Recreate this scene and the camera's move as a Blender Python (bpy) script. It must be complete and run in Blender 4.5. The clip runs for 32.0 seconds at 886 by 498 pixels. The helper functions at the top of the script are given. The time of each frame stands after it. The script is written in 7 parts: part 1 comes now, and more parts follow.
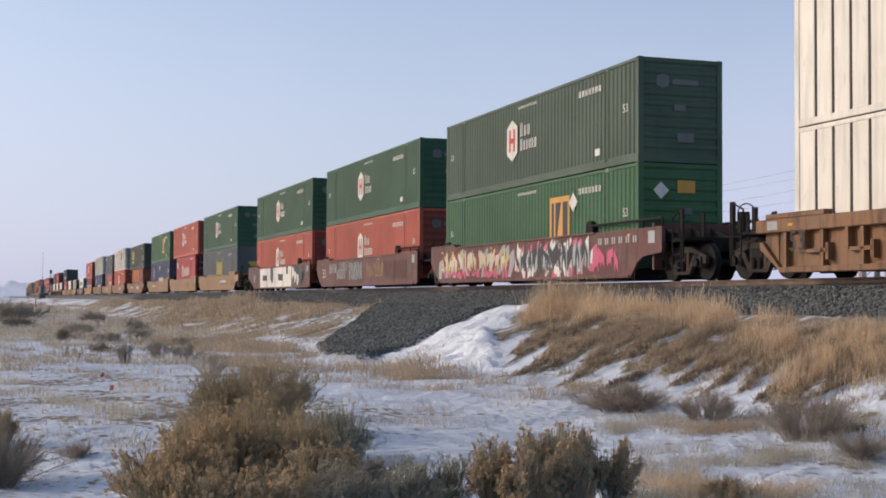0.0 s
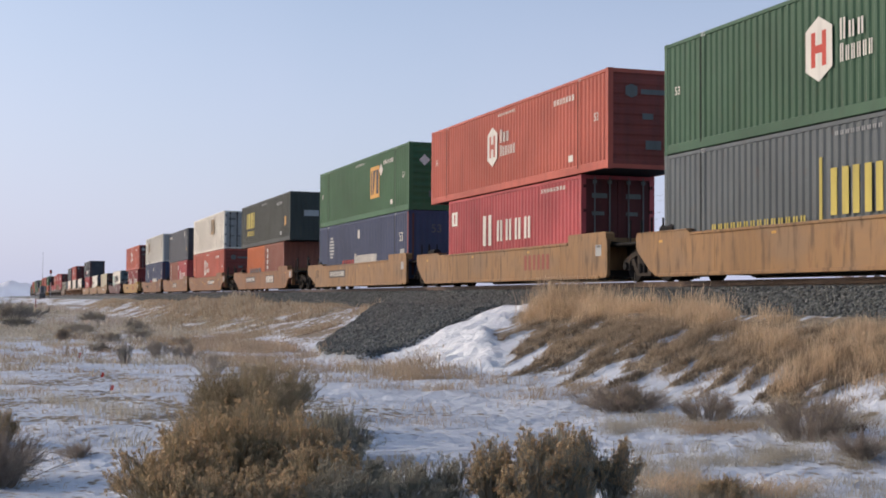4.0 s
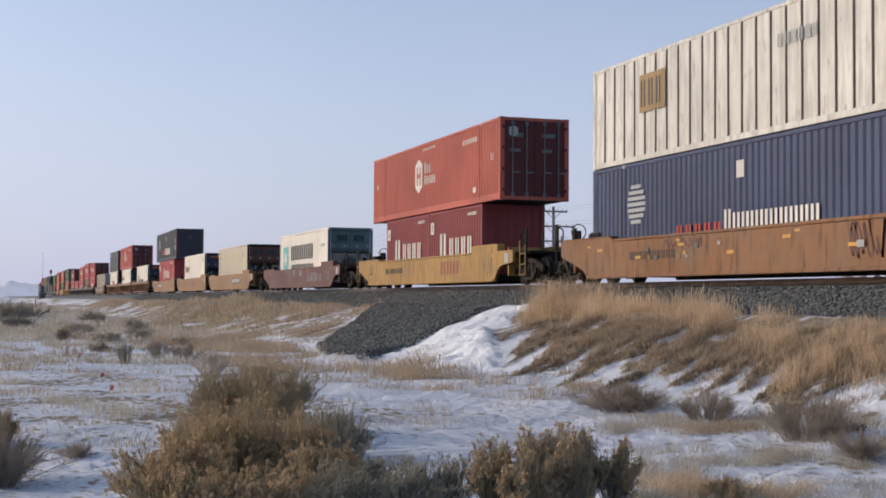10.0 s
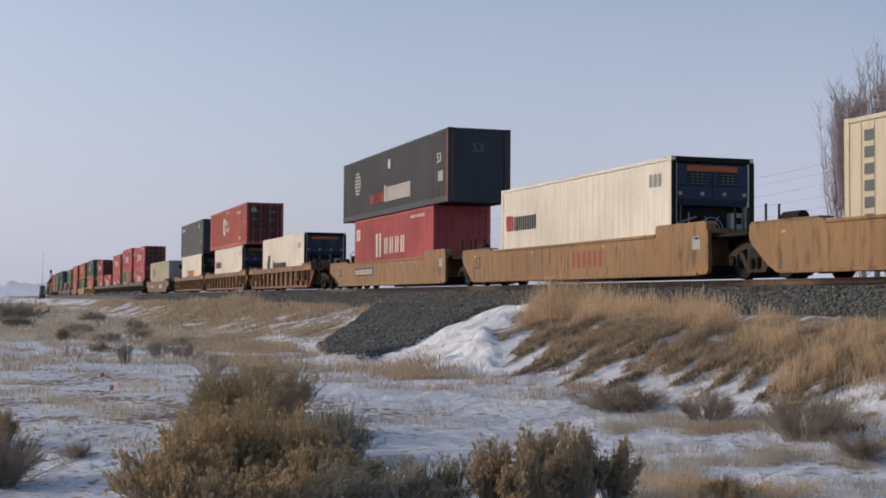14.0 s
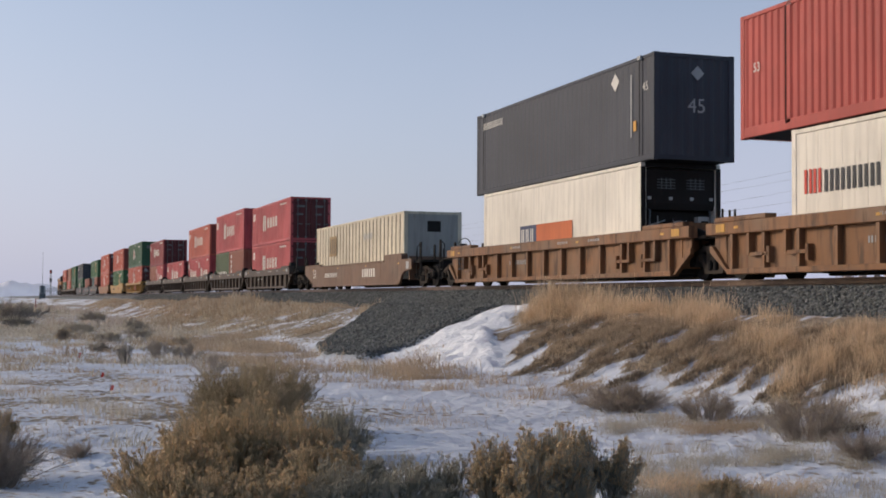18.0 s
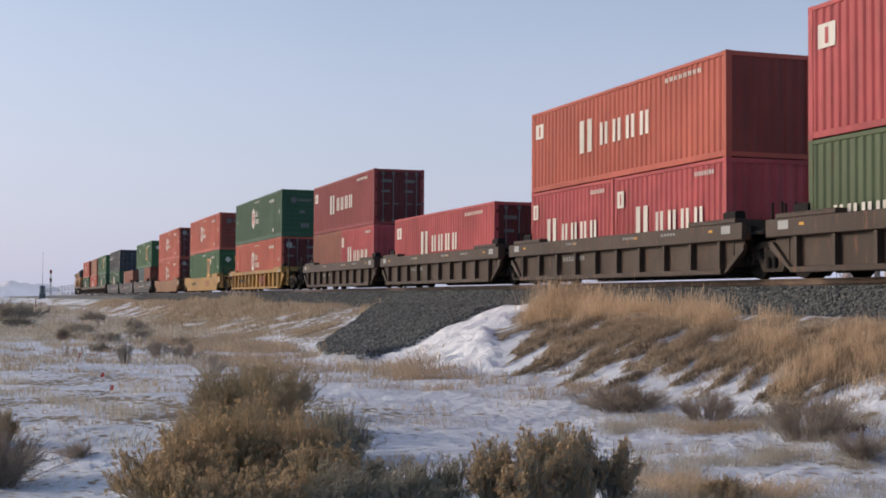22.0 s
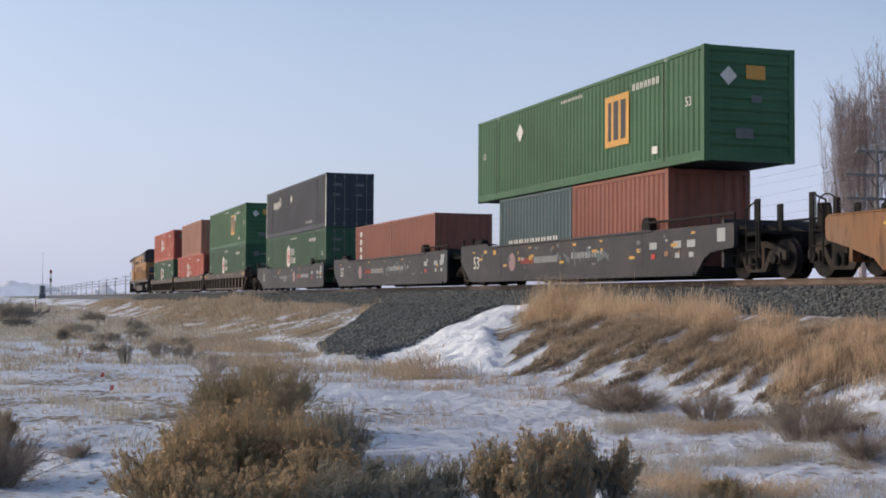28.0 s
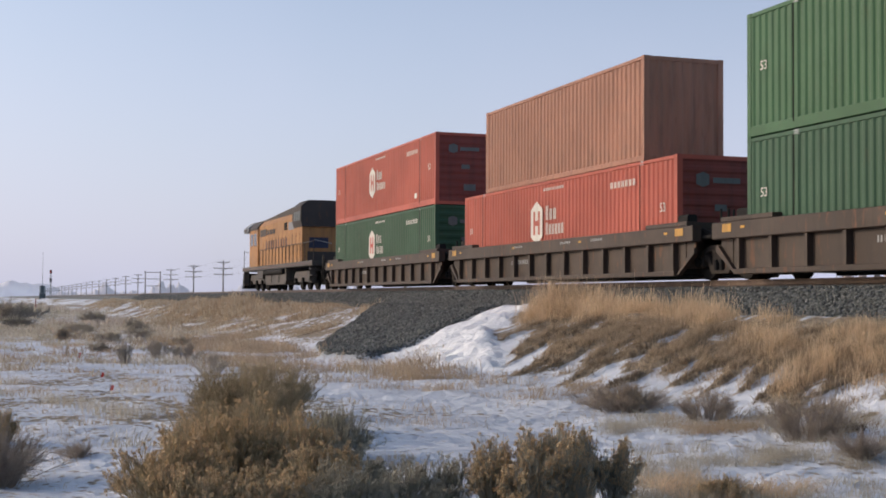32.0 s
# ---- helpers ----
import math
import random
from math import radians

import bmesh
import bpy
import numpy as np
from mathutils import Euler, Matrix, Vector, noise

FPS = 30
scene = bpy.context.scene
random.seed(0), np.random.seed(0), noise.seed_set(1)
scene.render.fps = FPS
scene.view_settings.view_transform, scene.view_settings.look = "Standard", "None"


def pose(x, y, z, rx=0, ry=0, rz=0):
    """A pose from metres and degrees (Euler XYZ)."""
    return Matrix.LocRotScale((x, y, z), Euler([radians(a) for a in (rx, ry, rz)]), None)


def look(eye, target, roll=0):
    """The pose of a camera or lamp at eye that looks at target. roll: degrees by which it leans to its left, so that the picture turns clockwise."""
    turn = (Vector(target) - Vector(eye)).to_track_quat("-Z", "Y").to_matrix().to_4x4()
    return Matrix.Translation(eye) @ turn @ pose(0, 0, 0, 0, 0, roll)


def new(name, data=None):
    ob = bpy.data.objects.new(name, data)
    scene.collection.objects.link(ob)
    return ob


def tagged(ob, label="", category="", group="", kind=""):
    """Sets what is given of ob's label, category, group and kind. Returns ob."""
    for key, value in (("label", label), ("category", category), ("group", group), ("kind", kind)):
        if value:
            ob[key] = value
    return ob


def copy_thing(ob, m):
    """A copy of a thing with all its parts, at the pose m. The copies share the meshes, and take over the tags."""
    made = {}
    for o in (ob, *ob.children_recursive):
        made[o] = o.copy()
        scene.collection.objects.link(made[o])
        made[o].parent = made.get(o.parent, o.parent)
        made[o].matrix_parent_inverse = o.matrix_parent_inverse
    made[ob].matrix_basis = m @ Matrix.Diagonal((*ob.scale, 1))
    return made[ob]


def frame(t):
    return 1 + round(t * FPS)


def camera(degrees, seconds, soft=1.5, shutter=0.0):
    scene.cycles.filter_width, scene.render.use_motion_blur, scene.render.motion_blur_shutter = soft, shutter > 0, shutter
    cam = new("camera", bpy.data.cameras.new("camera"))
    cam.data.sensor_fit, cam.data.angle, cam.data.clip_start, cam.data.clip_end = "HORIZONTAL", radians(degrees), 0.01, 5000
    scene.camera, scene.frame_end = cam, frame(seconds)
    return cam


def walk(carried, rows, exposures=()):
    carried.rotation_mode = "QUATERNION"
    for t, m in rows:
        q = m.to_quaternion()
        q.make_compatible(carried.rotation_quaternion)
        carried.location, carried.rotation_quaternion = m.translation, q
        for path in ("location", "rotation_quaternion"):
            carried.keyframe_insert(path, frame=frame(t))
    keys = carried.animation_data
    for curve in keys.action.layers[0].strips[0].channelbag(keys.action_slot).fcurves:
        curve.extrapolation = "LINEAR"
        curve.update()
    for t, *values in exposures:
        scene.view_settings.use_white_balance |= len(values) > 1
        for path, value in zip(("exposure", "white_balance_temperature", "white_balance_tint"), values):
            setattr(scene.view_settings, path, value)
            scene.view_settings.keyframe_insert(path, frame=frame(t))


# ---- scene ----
# World: x runs along the track the way the train travels, y across it, z up; the rail top lies at ZR.
EYE = (0.0, 0.0, 1.6)
YC, ZR = 17.81, 2.12          # track centre line and rail top
WELL = 0.36                   # container floor over the rail


def camera_pose():
    yaw, pitch = 0.325298, 0.03803
    d = (-math.cos(yaw) * math.cos(pitch), math.sin(yaw) * math.cos(pitch), math.sin(pitch))
    return look(EYE, tuple(e + 50 * k for e, k in zip(EYE, d)), 0.352)


cam = camera(36.82, 32.0, soft=1.8)
walk(cam, [(0.0, camera_pose()), (32.0, camera_pose())],
     [(0.0, -0.17, 6550, 10), (9.0, -0.2, 6500, 10), (10.5, -0.27, 6500, 10), (12.0, -0.43, 6650, 10), (14.5, -0.43, 6750, 10), (17.0, -0.36, 6750, 10),
      (19.0, -0.38, 6650, 9), (21.0, -0.32, 6650, 10), (23.0, -0.21, 6700, 10), (25.0, -0.18, 6700, 10), (28.0, -0.2, 6450, 8), (29.0, -0.18, 6450, 8), (30.0, -0.16, 6700, 10), (31.0, -0.18, 6750, 10), (32.0, -0.16, 6750, 10)])

# ---- light ----
SUN_AZ, SUN_EL = radians(212), radians(20)
world = bpy.data.worlds.new("winter_sky")
scene.world = world
world.use_nodes = True
wn = world.node_tree
sky = wn.nodes.new("ShaderNodeTexSky")
sky.sky_type = "NISHITA"
sky.sun_disc = False
sky.sun_elevation, sky.sun_rotation = SUN_EL, SUN_AZ
sky.altitude, sky.air_density, sky.dust_density, sky.ozone_density = 600, 1.0, 4.0, 2.0
veil = wn.nodes.new("ShaderNodeMix")  # thin winter haze
veil.data_type = "RGBA"
way = wn.nodes.new("ShaderNodeTexCoord")
axes = wn.nodes.new("ShaderNodeSeparateXYZ")
thick = wn.nodes.new("ShaderNodeMapRange")  # the haze lies low and thins towards the zenith
thick.interpolation_type = "SMOOTHSTEP"
for slot, value in ((1, -0.05), (2, 0.45), (3, 0.80), (4, 0.0)):
    thick.inputs[slot].default_value = value
wn.links.new(way.outputs["Generated"], axes.inputs[0])
wn.links.new(axes.outputs[2], thick.inputs[0])
cloud = wn.nodes.new("ShaderNodeTexNoise")  # the haze is a little uneven
cloud.inputs["Scale"].default_value, cloud.inputs["Detail"].default_value = 3.0, 4.0
spread = wn.nodes.new("ShaderNodeMapRange")
for slot, value in ((1, 0.3), (2, 0.7), (3, 0.84), (4, 1.16)):
    spread.inputs[slot].default_value = value
both = wn.nodes.new("ShaderNodeMath")
both.operation = "MULTIPLY"
both.use_clamp = True
wn.links.new(way.outputs["Generated"], cloud.inputs["Vector"])
wn.links.new(cloud.outputs[0], spread.inputs[0])
wn.links.new(thick.outputs[0], both.inputs[0])
wn.links.new(spread.outputs[0], both.inputs[1])
toward = wn.nodes.new("ShaderNodeVectorMath")  # the haze glows towards the sun and clears away from it
toward.operation = "DOT_PRODUCT"
toward.inputs[1].default_value = (math.sin(SUN_AZ), math.cos(SUN_AZ), 0.0)
clearing = wn.nodes.new("ShaderNodeMapRange")
clearing.interpolation_type = "SMOOTHSTEP"
for slot, value in ((1, -0.5), (2, 0.0), (3, 0.0), (4, 1.0)):
    clearing.inputs[slot].default_value = value
facing = wn.nodes.new("ShaderNodeMath")
facing.operation = "MULTIPLY"
wn.links.new(way.outputs["Generated"], toward.inputs[0])
wn.links.new(toward.outputs["Value"], clearing.inputs[0])
wn.links.new(both.outputs[0], facing.inputs[0])
wn.links.new(clearing.outputs[0], facing.inputs[1])
wn.links.new(facing.outputs[0], veil.inputs[0])
veil.inputs[7].default_value = (3.64, 3.85, 5.2, 1)
wn.links.new(sky.outputs[0], veil.inputs[6])
wn.links.new(veil.outputs[2], wn.nodes["Background"].inputs[0])
wn.nodes["Background"].inputs[1].default_value = 0.2
sun = new("sun", bpy.data.lights.new("sun", "SUN"))
sun.data.energy, sun.data.angle, sun.data.color = 1.8, radians(3.0), (1.0, 0.82, 0.66)
sun_way = Vector((math.sin(SUN_AZ) * math.cos(SUN_EL), math.cos(SUN_AZ) * math.cos(SUN_EL), math.sin(SUN_EL)))
sun.matrix_world = look(tuple(sun_way * 100), (0, 0, 0))

# ---- materials ----


def material(name, rough=0.7, metal=0.0):
    m = bpy.data.materials.new(name)
    m.use_nodes = True
    b = m.node_tree.nodes["Principled BSDF"]
    b.inputs["Roughness"].default_value, b.inputs["Metallic"].default_value = rough, metal
    return m, m.node_tree, b


def node(nt, kind, **values):
    n = nt.nodes.new(kind)
    for key, v in values.items():
        n.inputs[key.replace("_", " ")].default_value = v
    return n


def noise_fac(nt, scale, detail=4.0, lo=0.35, hi=0.65, stretch=(1, 1, 1), world_space=False, turn=0):
    """A noise between 0 and 1, over object space or the world's."""
    if world_space:
        src = nt.nodes.new("ShaderNodeNewGeometry").outputs["Position"]
    else:
        src = nt.nodes.new("ShaderNodeTexCoord").outputs["Object"]
    mp = nt.nodes.new("ShaderNodeMapping")
    mp.inputs["Scale"].default_value = stretch
    mp.inputs["Rotation"].default_value = (0, 0, radians(turn))
    nt.links.new(src, mp.inputs["Vector"])
    n = nt.nodes.new("ShaderNodeTexNoise")
    n.inputs["Scale"].default_value, n.inputs["Detail"].default_value = scale, detail
    nt.links.new(mp.outputs[0], n.inputs["Vector"])
    r = nt.nodes.new("ShaderNodeMapRange")
    r.inputs["From Min"].default_value, r.inputs["From Max"].default_value = lo, hi
    nt.links.new(n.outputs[0], r.inputs[0])
    return r.outputs[0]


def mix(nt, fac, a, b):
    """Mix two colours or sockets."""
    n = nt.nodes.new("ShaderNodeMix")
    n.data_type = "RGBA"
    if isinstance(fac, (int, float)):
        n.inputs[0].default_value = fac
    else:
        nt.links.new(fac, n.inputs[0])
    for value, slot in ((a, 6), (b, 7)):
        if isinstance(value, tuple):
            n.inputs[slot].default_value = (*value, 1)
        else:
            nt.links.new(value, n.inputs[slot])
    return n.outputs[2]


def times(nt, a, k):
    n = nt.nodes.new("ShaderNodeMath")
    n.operation = "MULTIPLY"
    nt.links.new(a, n.inputs[0])
    if isinstance(k, (int, float)):
        n.inputs[1].default_value = k
    else:
        nt.links.new(k, n.inputs[1])
    return n.outputs[0]


def bump(nt, bsdf, height, strength=0.3, distance=0.01):
    n = nt.nodes.new("ShaderNodeBump")
    n.inputs["Strength"].default_value, n.inputs["Distance"].default_value = strength, distance
    nt.links.new(height, n.inputs["Height"])
    nt.links.new(n.outputs[0], bsdf.inputs["Normal"])


def paint(name, rgb, rough=0.55, fade=0.25, dirt=0.35, rust=0.3, dust=0.0):
    """Weathered vehicle paint: faded patches, streaks that run down, grime and rust specks."""
    m, nt, b = material(name, rough)
    b.inputs["Specular IOR Level"].default_value = 0.3 if rough < 0.75 else 0.15
    rgb = tuple(0.88 * c for c in rgb)
    pale = tuple(min(1, c * (1 + fade) + 0.03 * fade) for c in rgb)
    grime = tuple(0.55 * c + 0.02 for c in rgb)
    c = mix(nt, noise_fac(nt, 0.35, 3), rgb, pale)
    c = mix(nt, times(nt, noise_fac(nt, 2.0, 5, 0.45, 0.75, (2.5, 2.5, 0.25)), dirt), c, grime)
    if dust:
        c = mix(nt, times(nt, noise_fac(nt, 1.1, 9, 0.46, 0.68, (0.6, 1, 1.2)), dust), c, tuple(0.5 * k + p for k, p in zip(rgb, (0.10, 0.075, 0.055))))
        c = mix(nt, times(nt, noise_fac(nt, 2.6, 8, 0.52, 0.66, (1.8, 1.8, 0.35)), dust), c, tuple(0.35 * k + 0.008 for k in rgb))
    c = mix(nt, times(nt, noise_fac(nt, 3.5, 6, 0.6, 0.72, (1.6, 1.6, 0.5)), rust), c, (0.16, 0.07, 0.035))
    nt.links.new(c, b.inputs["Base Color"])
    bump(nt, b, noise_fac(nt, 9, 4), 0.12, 0.01)
    return m


HEX_GREEN = paint("emblem_green_paint", (0.030, 0.088, 0.046), rust=0.12)
DULL_GREEN = paint("dull_green_paint", (0.056, 0.088, 0.058), rust=0.15)
LEAF_GREEN = paint("leaf_green_paint", (0.040, 0.116, 0.050), rust=0.1)
HEX_CRIMSON = paint("crimson_red_paint", (0.38, 0.066, 0.052), rust=0.2, fade=0.3)
# grime, plus the shade of the sunless ends, put into one dark colour
DOOR_GRIME_SHADE = paint("grimy_shaded_red_door", (0.105, 0.030, 0.030), 0.8, dirt=0.7, rust=0.4)
# darker copy of the orange-red, with the end wall's shade in the colour
SHADED_END_RED = paint("shaded_red_end", (0.22, 0.052, 0.040), 0.7, dirt=0.6, rust=0.25)
HEX_RED = paint("orange_red_paint", (0.42, 0.092, 0.060), rust=0.1, fade=0.3)
LINE_RED = paint("crimson_paint", (0.37, 0.060, 0.066), dirt=0.5, rust=0.35, fade=0.55)
LINE_MAROON = paint("maroon_paint", (0.24, 0.040, 0.044), rust=0.2)
BROWN_BOX = paint("red_brown_paint", (0.27, 0.092, 0.062), rust=0.3, dust=0.2)
TAN_BROWN = paint("tan_brown_paint", (0.36, 0.165, 0.105), rust=0.3, dust=0.25)
SEAM = paint("grimy_seam", (0.075, 0.058, 0.046), 0.8, rust=0.2)
ORANGE_BOX = paint("orange_paint", (0.496, 0.120, 0.032), rust=0.3)
GREY_GREEN = paint("grey_green_paint", (0.040, 0.046, 0.040), rust=0.1)
STEEL_GREY = paint("steel_grey_paint", (0.096, 0.112, 0.120), rust=0.2)
CHARCOAL = paint("charcoal_paint", (0.034, 0.038, 0.052), rust=0.08)
NAVY = paint("navy_paint", (0.044, 0.060, 0.120), rust=0.1)
BLUE_GREY = paint("blue_grey_paint", (0.064, 0.104, 0.112), rust=0.3)
OLIVE = paint("olive_paint", (0.080, 0.112, 0.056), rust=0.2)
CREAM = paint("cream_paint", (0.576, 0.512, 0.384), dirt=0.3, rust=0.15)
WHITE = paint("white_paint", (0.72, 0.67, 0.58), dirt=0.4, rust=0.2)
DIRTY_WHITE = paint("dirty_white_paint", (0.66, 0.63, 0.56), dirt=0.7, rust=0.5, dust=0.25)
TAN_WHITE = paint("tan_white_paint", (0.62, 0.55, 0.42), dirt=0.6, rust=0.4, dust=0.3)
# grimy white taken down to grey, for the shade on white container ends
GRIMY_SHADE = paint("grimy_shaded_white_paint", (0.30, 0.295, 0.28), dirt=0.6, rust=0.3)
CAR_TAN = paint("tan_car_paint", (0.285, 0.156, 0.064), dirt=0.6, rust=0.35, dust=0.75)
CAR_BROWN = paint("brown_car_paint", (0.235, 0.104, 0.038), dirt=0.5, rust=0.4, dust=0.7)
CAR_RUST = paint("rust_brown_car_paint", (0.155, 0.083, 0.048), dirt=0.6, rust=0.4, dust=0.6)
CAR_YELLOW = paint("yellow_car_paint", (0.38, 0.215, 0.055), dirt=0.6, rust=0.35, dust=0.6)
CAR_ORANGE = paint("ochre_car_paint", (0.212, 0.099, 0.042), dirt=0.7, rust=0.6, dust=0.9)
CAR_MAROON = paint("maroon_car_paint", (0.115, 0.038, 0.032), dirt=0.4, rust=0.3, dust=0.6)
CAR_UMBER = paint("umber_car_paint", (0.052, 0.034, 0.025), dirt=0.6, rust=0.7, dust=0.3)
CAR_DARK = paint("slate_car_paint", (0.025, 0.024, 0.031), dirt=0.4, rust=0.15, dust=0.25)
SOOT = paint("sooty_steel", (0.015, 0.0135, 0.013), 0.85, rust=0.10)
FRAME_DUST = paint("dusty_cast_steel", (0.046, 0.037, 0.031), 0.85, rust=0.4)
TRUCK = paint("rusty_truck_steel", (0.022, 0.018, 0.016), 0.85, rust=0.2)
MARK_WHITE = paint("mark_white", (0.68, 0.65, 0.59), dirt=0.5, rust=0.08)
MARK_GOLD = paint("mark_gold", (0.58, 0.30, 0.06), dirt=0.3, rust=0.1)
FADED_GOLD = paint("faded_gold", (0.30, 0.19, 0.08), dirt=0.5, rust=0.2)
MARK_BLACK = paint("mark_black", (0.03, 0.03, 0.035), dirt=0.2, rust=0.1)
MARK_YELLOW = paint("mark_yellow", (0.52, 0.42, 0.09), dirt=0.5, rust=0.1)
MARK_RED = paint("mark_red", (0.50, 0.05, 0.03), dirt=0.3, rust=0.1)
FADED_RED = paint("faded_red_mark", (0.26, 0.060, 0.040), dirt=0.6, rust=0.3)
UNIT_BROWN = paint("unit_brown", (0.11, 0.045, 0.035), dirt=0.6, rust=0.3)
UNIT_NAVY = paint("unit_navy", (0.025, 0.032, 0.07), dirt=0.5, rust=0.2)
UNIT_TEAL = paint("unit_teal", (0.09, 0.15, 0.16), dirt=0.6, rust=0.3)
MARK_TEAL = paint("mark_teal", (0.12, 0.42, 0.40), dirt=0.2, rust=0.05)
MARK_GREY = paint("mark_grey", (0.35, 0.36, 0.36), dirt=0.3, rust=0.1)
MARK_DIM = paint("dim_grey_mark", (0.13, 0.135, 0.13), dirt=0.5, rust=0.1)
PALE_PINK = paint("pale_pink_mark", (0.36, 0.22, 0.23), dirt=0.5, rust=0.1)
MARK_PINK = paint("mark_pink", (0.55, 0.10, 0.18), dirt=0.3, rust=0.1)
REFLECTOR = paint("yellow_reflector", (0.58, 0.31, 0.06), 0.5, dirt=0.7, rust=0.3)
RAIL_STEEL, _nt, _b = material("rail_steel", 0.45, 0.6)
_nt.links.new(mix(_nt, noise_fac(_nt, 3, 4), (0.075, 0.048, 0.036), (0.13, 0.09, 0.068)), _b.inputs["Base Color"])
TIE_WOOD, _nt, _b = material("creosoted_wood", 0.85)
_nt.links.new(mix(_nt, noise_fac(_nt, 4, 5, stretch=(6, 1, 6)), (0.05, 0.04, 0.032), (0.14, 0.11, 0.085)), _b.inputs["Base Color"])
# weathered wood, made paler so its colour carries the haze before the poles
POLE_WOOD, _nt, _b = material("weathered_hazed_pole_wood", 0.9)
_nt.links.new(mix(_nt, noise_fac(_nt, 3, 5, stretch=(5, 5, 0.5)), (0.12, 0.10, 0.09), (0.26, 0.225, 0.205)), _b.inputs["Base Color"])
BARK, _nt, _b = material("poplar_bark", 0.9)
_nt.links.new(mix(_nt, noise_fac(_nt, 2, 4), (0.34, 0.26, 0.235), (0.52, 0.43, 0.40)), _b.inputs["Base Color"])


def gravel_material():
    m, nt, b = material("grey_gravel", 0.9)
    g = nt.nodes.new("ShaderNodeNewGeometry")
    c = mix(nt, g.outputs["Random Per Island"], (0.04, 0.044, 0.042), (0.22, 0.225, 0.21))
    nt.links.new(mix(nt, times(nt, noise_fac(nt, 0.5, 3, world_space=True), 0.4), c, (0.08, 0.085, 0.082)), b.inputs["Base Color"])
    return m


GRAVEL = gravel_material()


def plant_material(name, a, b2, back=0.25):
    """Dry plant matter, each piece its own tone; a little light passes through."""
    m, nt, b = material(name, 0.85)
    g = nt.nodes.new("ShaderNodeNewGeometry")
    tone = nt.nodes.new("ShaderNodeAttribute")  # one tone for each tuft or plume
    tone.attribute_name = "tone"
    fac = nt.nodes.new("ShaderNodeMix")
    fac.inputs[0].default_value = 0.62
    nt.links.new(g.outputs["Random Per Island"], fac.inputs[2])
    nt.links.new(tone.outputs["Fac"], fac.inputs[3])
    c = mix(nt, fac.outputs[0], a, b2)
    c = mix(nt, times(nt, noise_fac(nt, 0.9, 4, 0.4, 0.7, world_space=True), 0.3), c, tuple(0.6 * k for k in a))
    nt.links.new(c, b.inputs["Base Color"])
    t = nt.nodes.new("ShaderNodeBsdfTranslucent")
    nt.links.new(c, t.inputs[0])
    s = nt.nodes.new("ShaderNodeMixShader")
    s.inputs[0].default_value = back
    nt.links.new(b.outputs[0], s.inputs[1])
    nt.links.new(t.outputs[0], s.inputs[2])
    nt.links.new(s.outputs[0], nt.nodes["Material Output"].inputs[0])
    return m


GRASS = plant_material("dry_gold_grass", (0.60, 0.44, 0.28), (0.90, 0.73, 0.53), 0.55)
GRASS_DULL = plant_material("dull_straw_grass", (0.38, 0.29, 0.20), (0.66, 0.53, 0.39), 0.45)
GRASS_PALE = plant_material("pale_straw_grass", (0.43, 0.38, 0.295), (0.70, 0.63, 0.51), 0.45)
GRASS_DARK = plant_material("dark_matted_grass", (0.15, 0.115, 0.08), (0.40, 0.31, 0.22), 0.35)
GRASS_BROWN = plant_material("brown_matted_grass", (0.27, 0.20, 0.14), (0.55, 0.43, 0.31), 0.4)
TWIG = plant_material("grey_brown_twigs", (0.44, 0.37, 0.31), (0.68, 0.60, 0.52), 0.5)
TWIG_GREEN = plant_material("olive_brown_stems", (0.46, 0.395, 0.265), (0.72, 0.62, 0.45), 0.55)
TWIG_GREY = plant_material("grey_green_stems", (0.44, 0.42, 0.34), (0.68, 0.64, 0.54), 0.55)
TWIG_PALE = plant_material("pale_grey_twigs", (0.52, 0.47, 0.42), (0.74, 0.68, 0.62), 0.5)
SEED = plant_material("tan_seed_heads", (0.66, 0.50, 0.31), (0.88, 0.72, 0.50), 0.55)
SEED_DULL = plant_material("dull_seed_heads", (0.52, 0.425, 0.30), (0.74, 0.63, 0.46), 0.5)
SEED_GREY = plant_material("grey_seed_heads", (0.52, 0.47, 0.37), (0.72, 0.66, 0.54), 0.5)


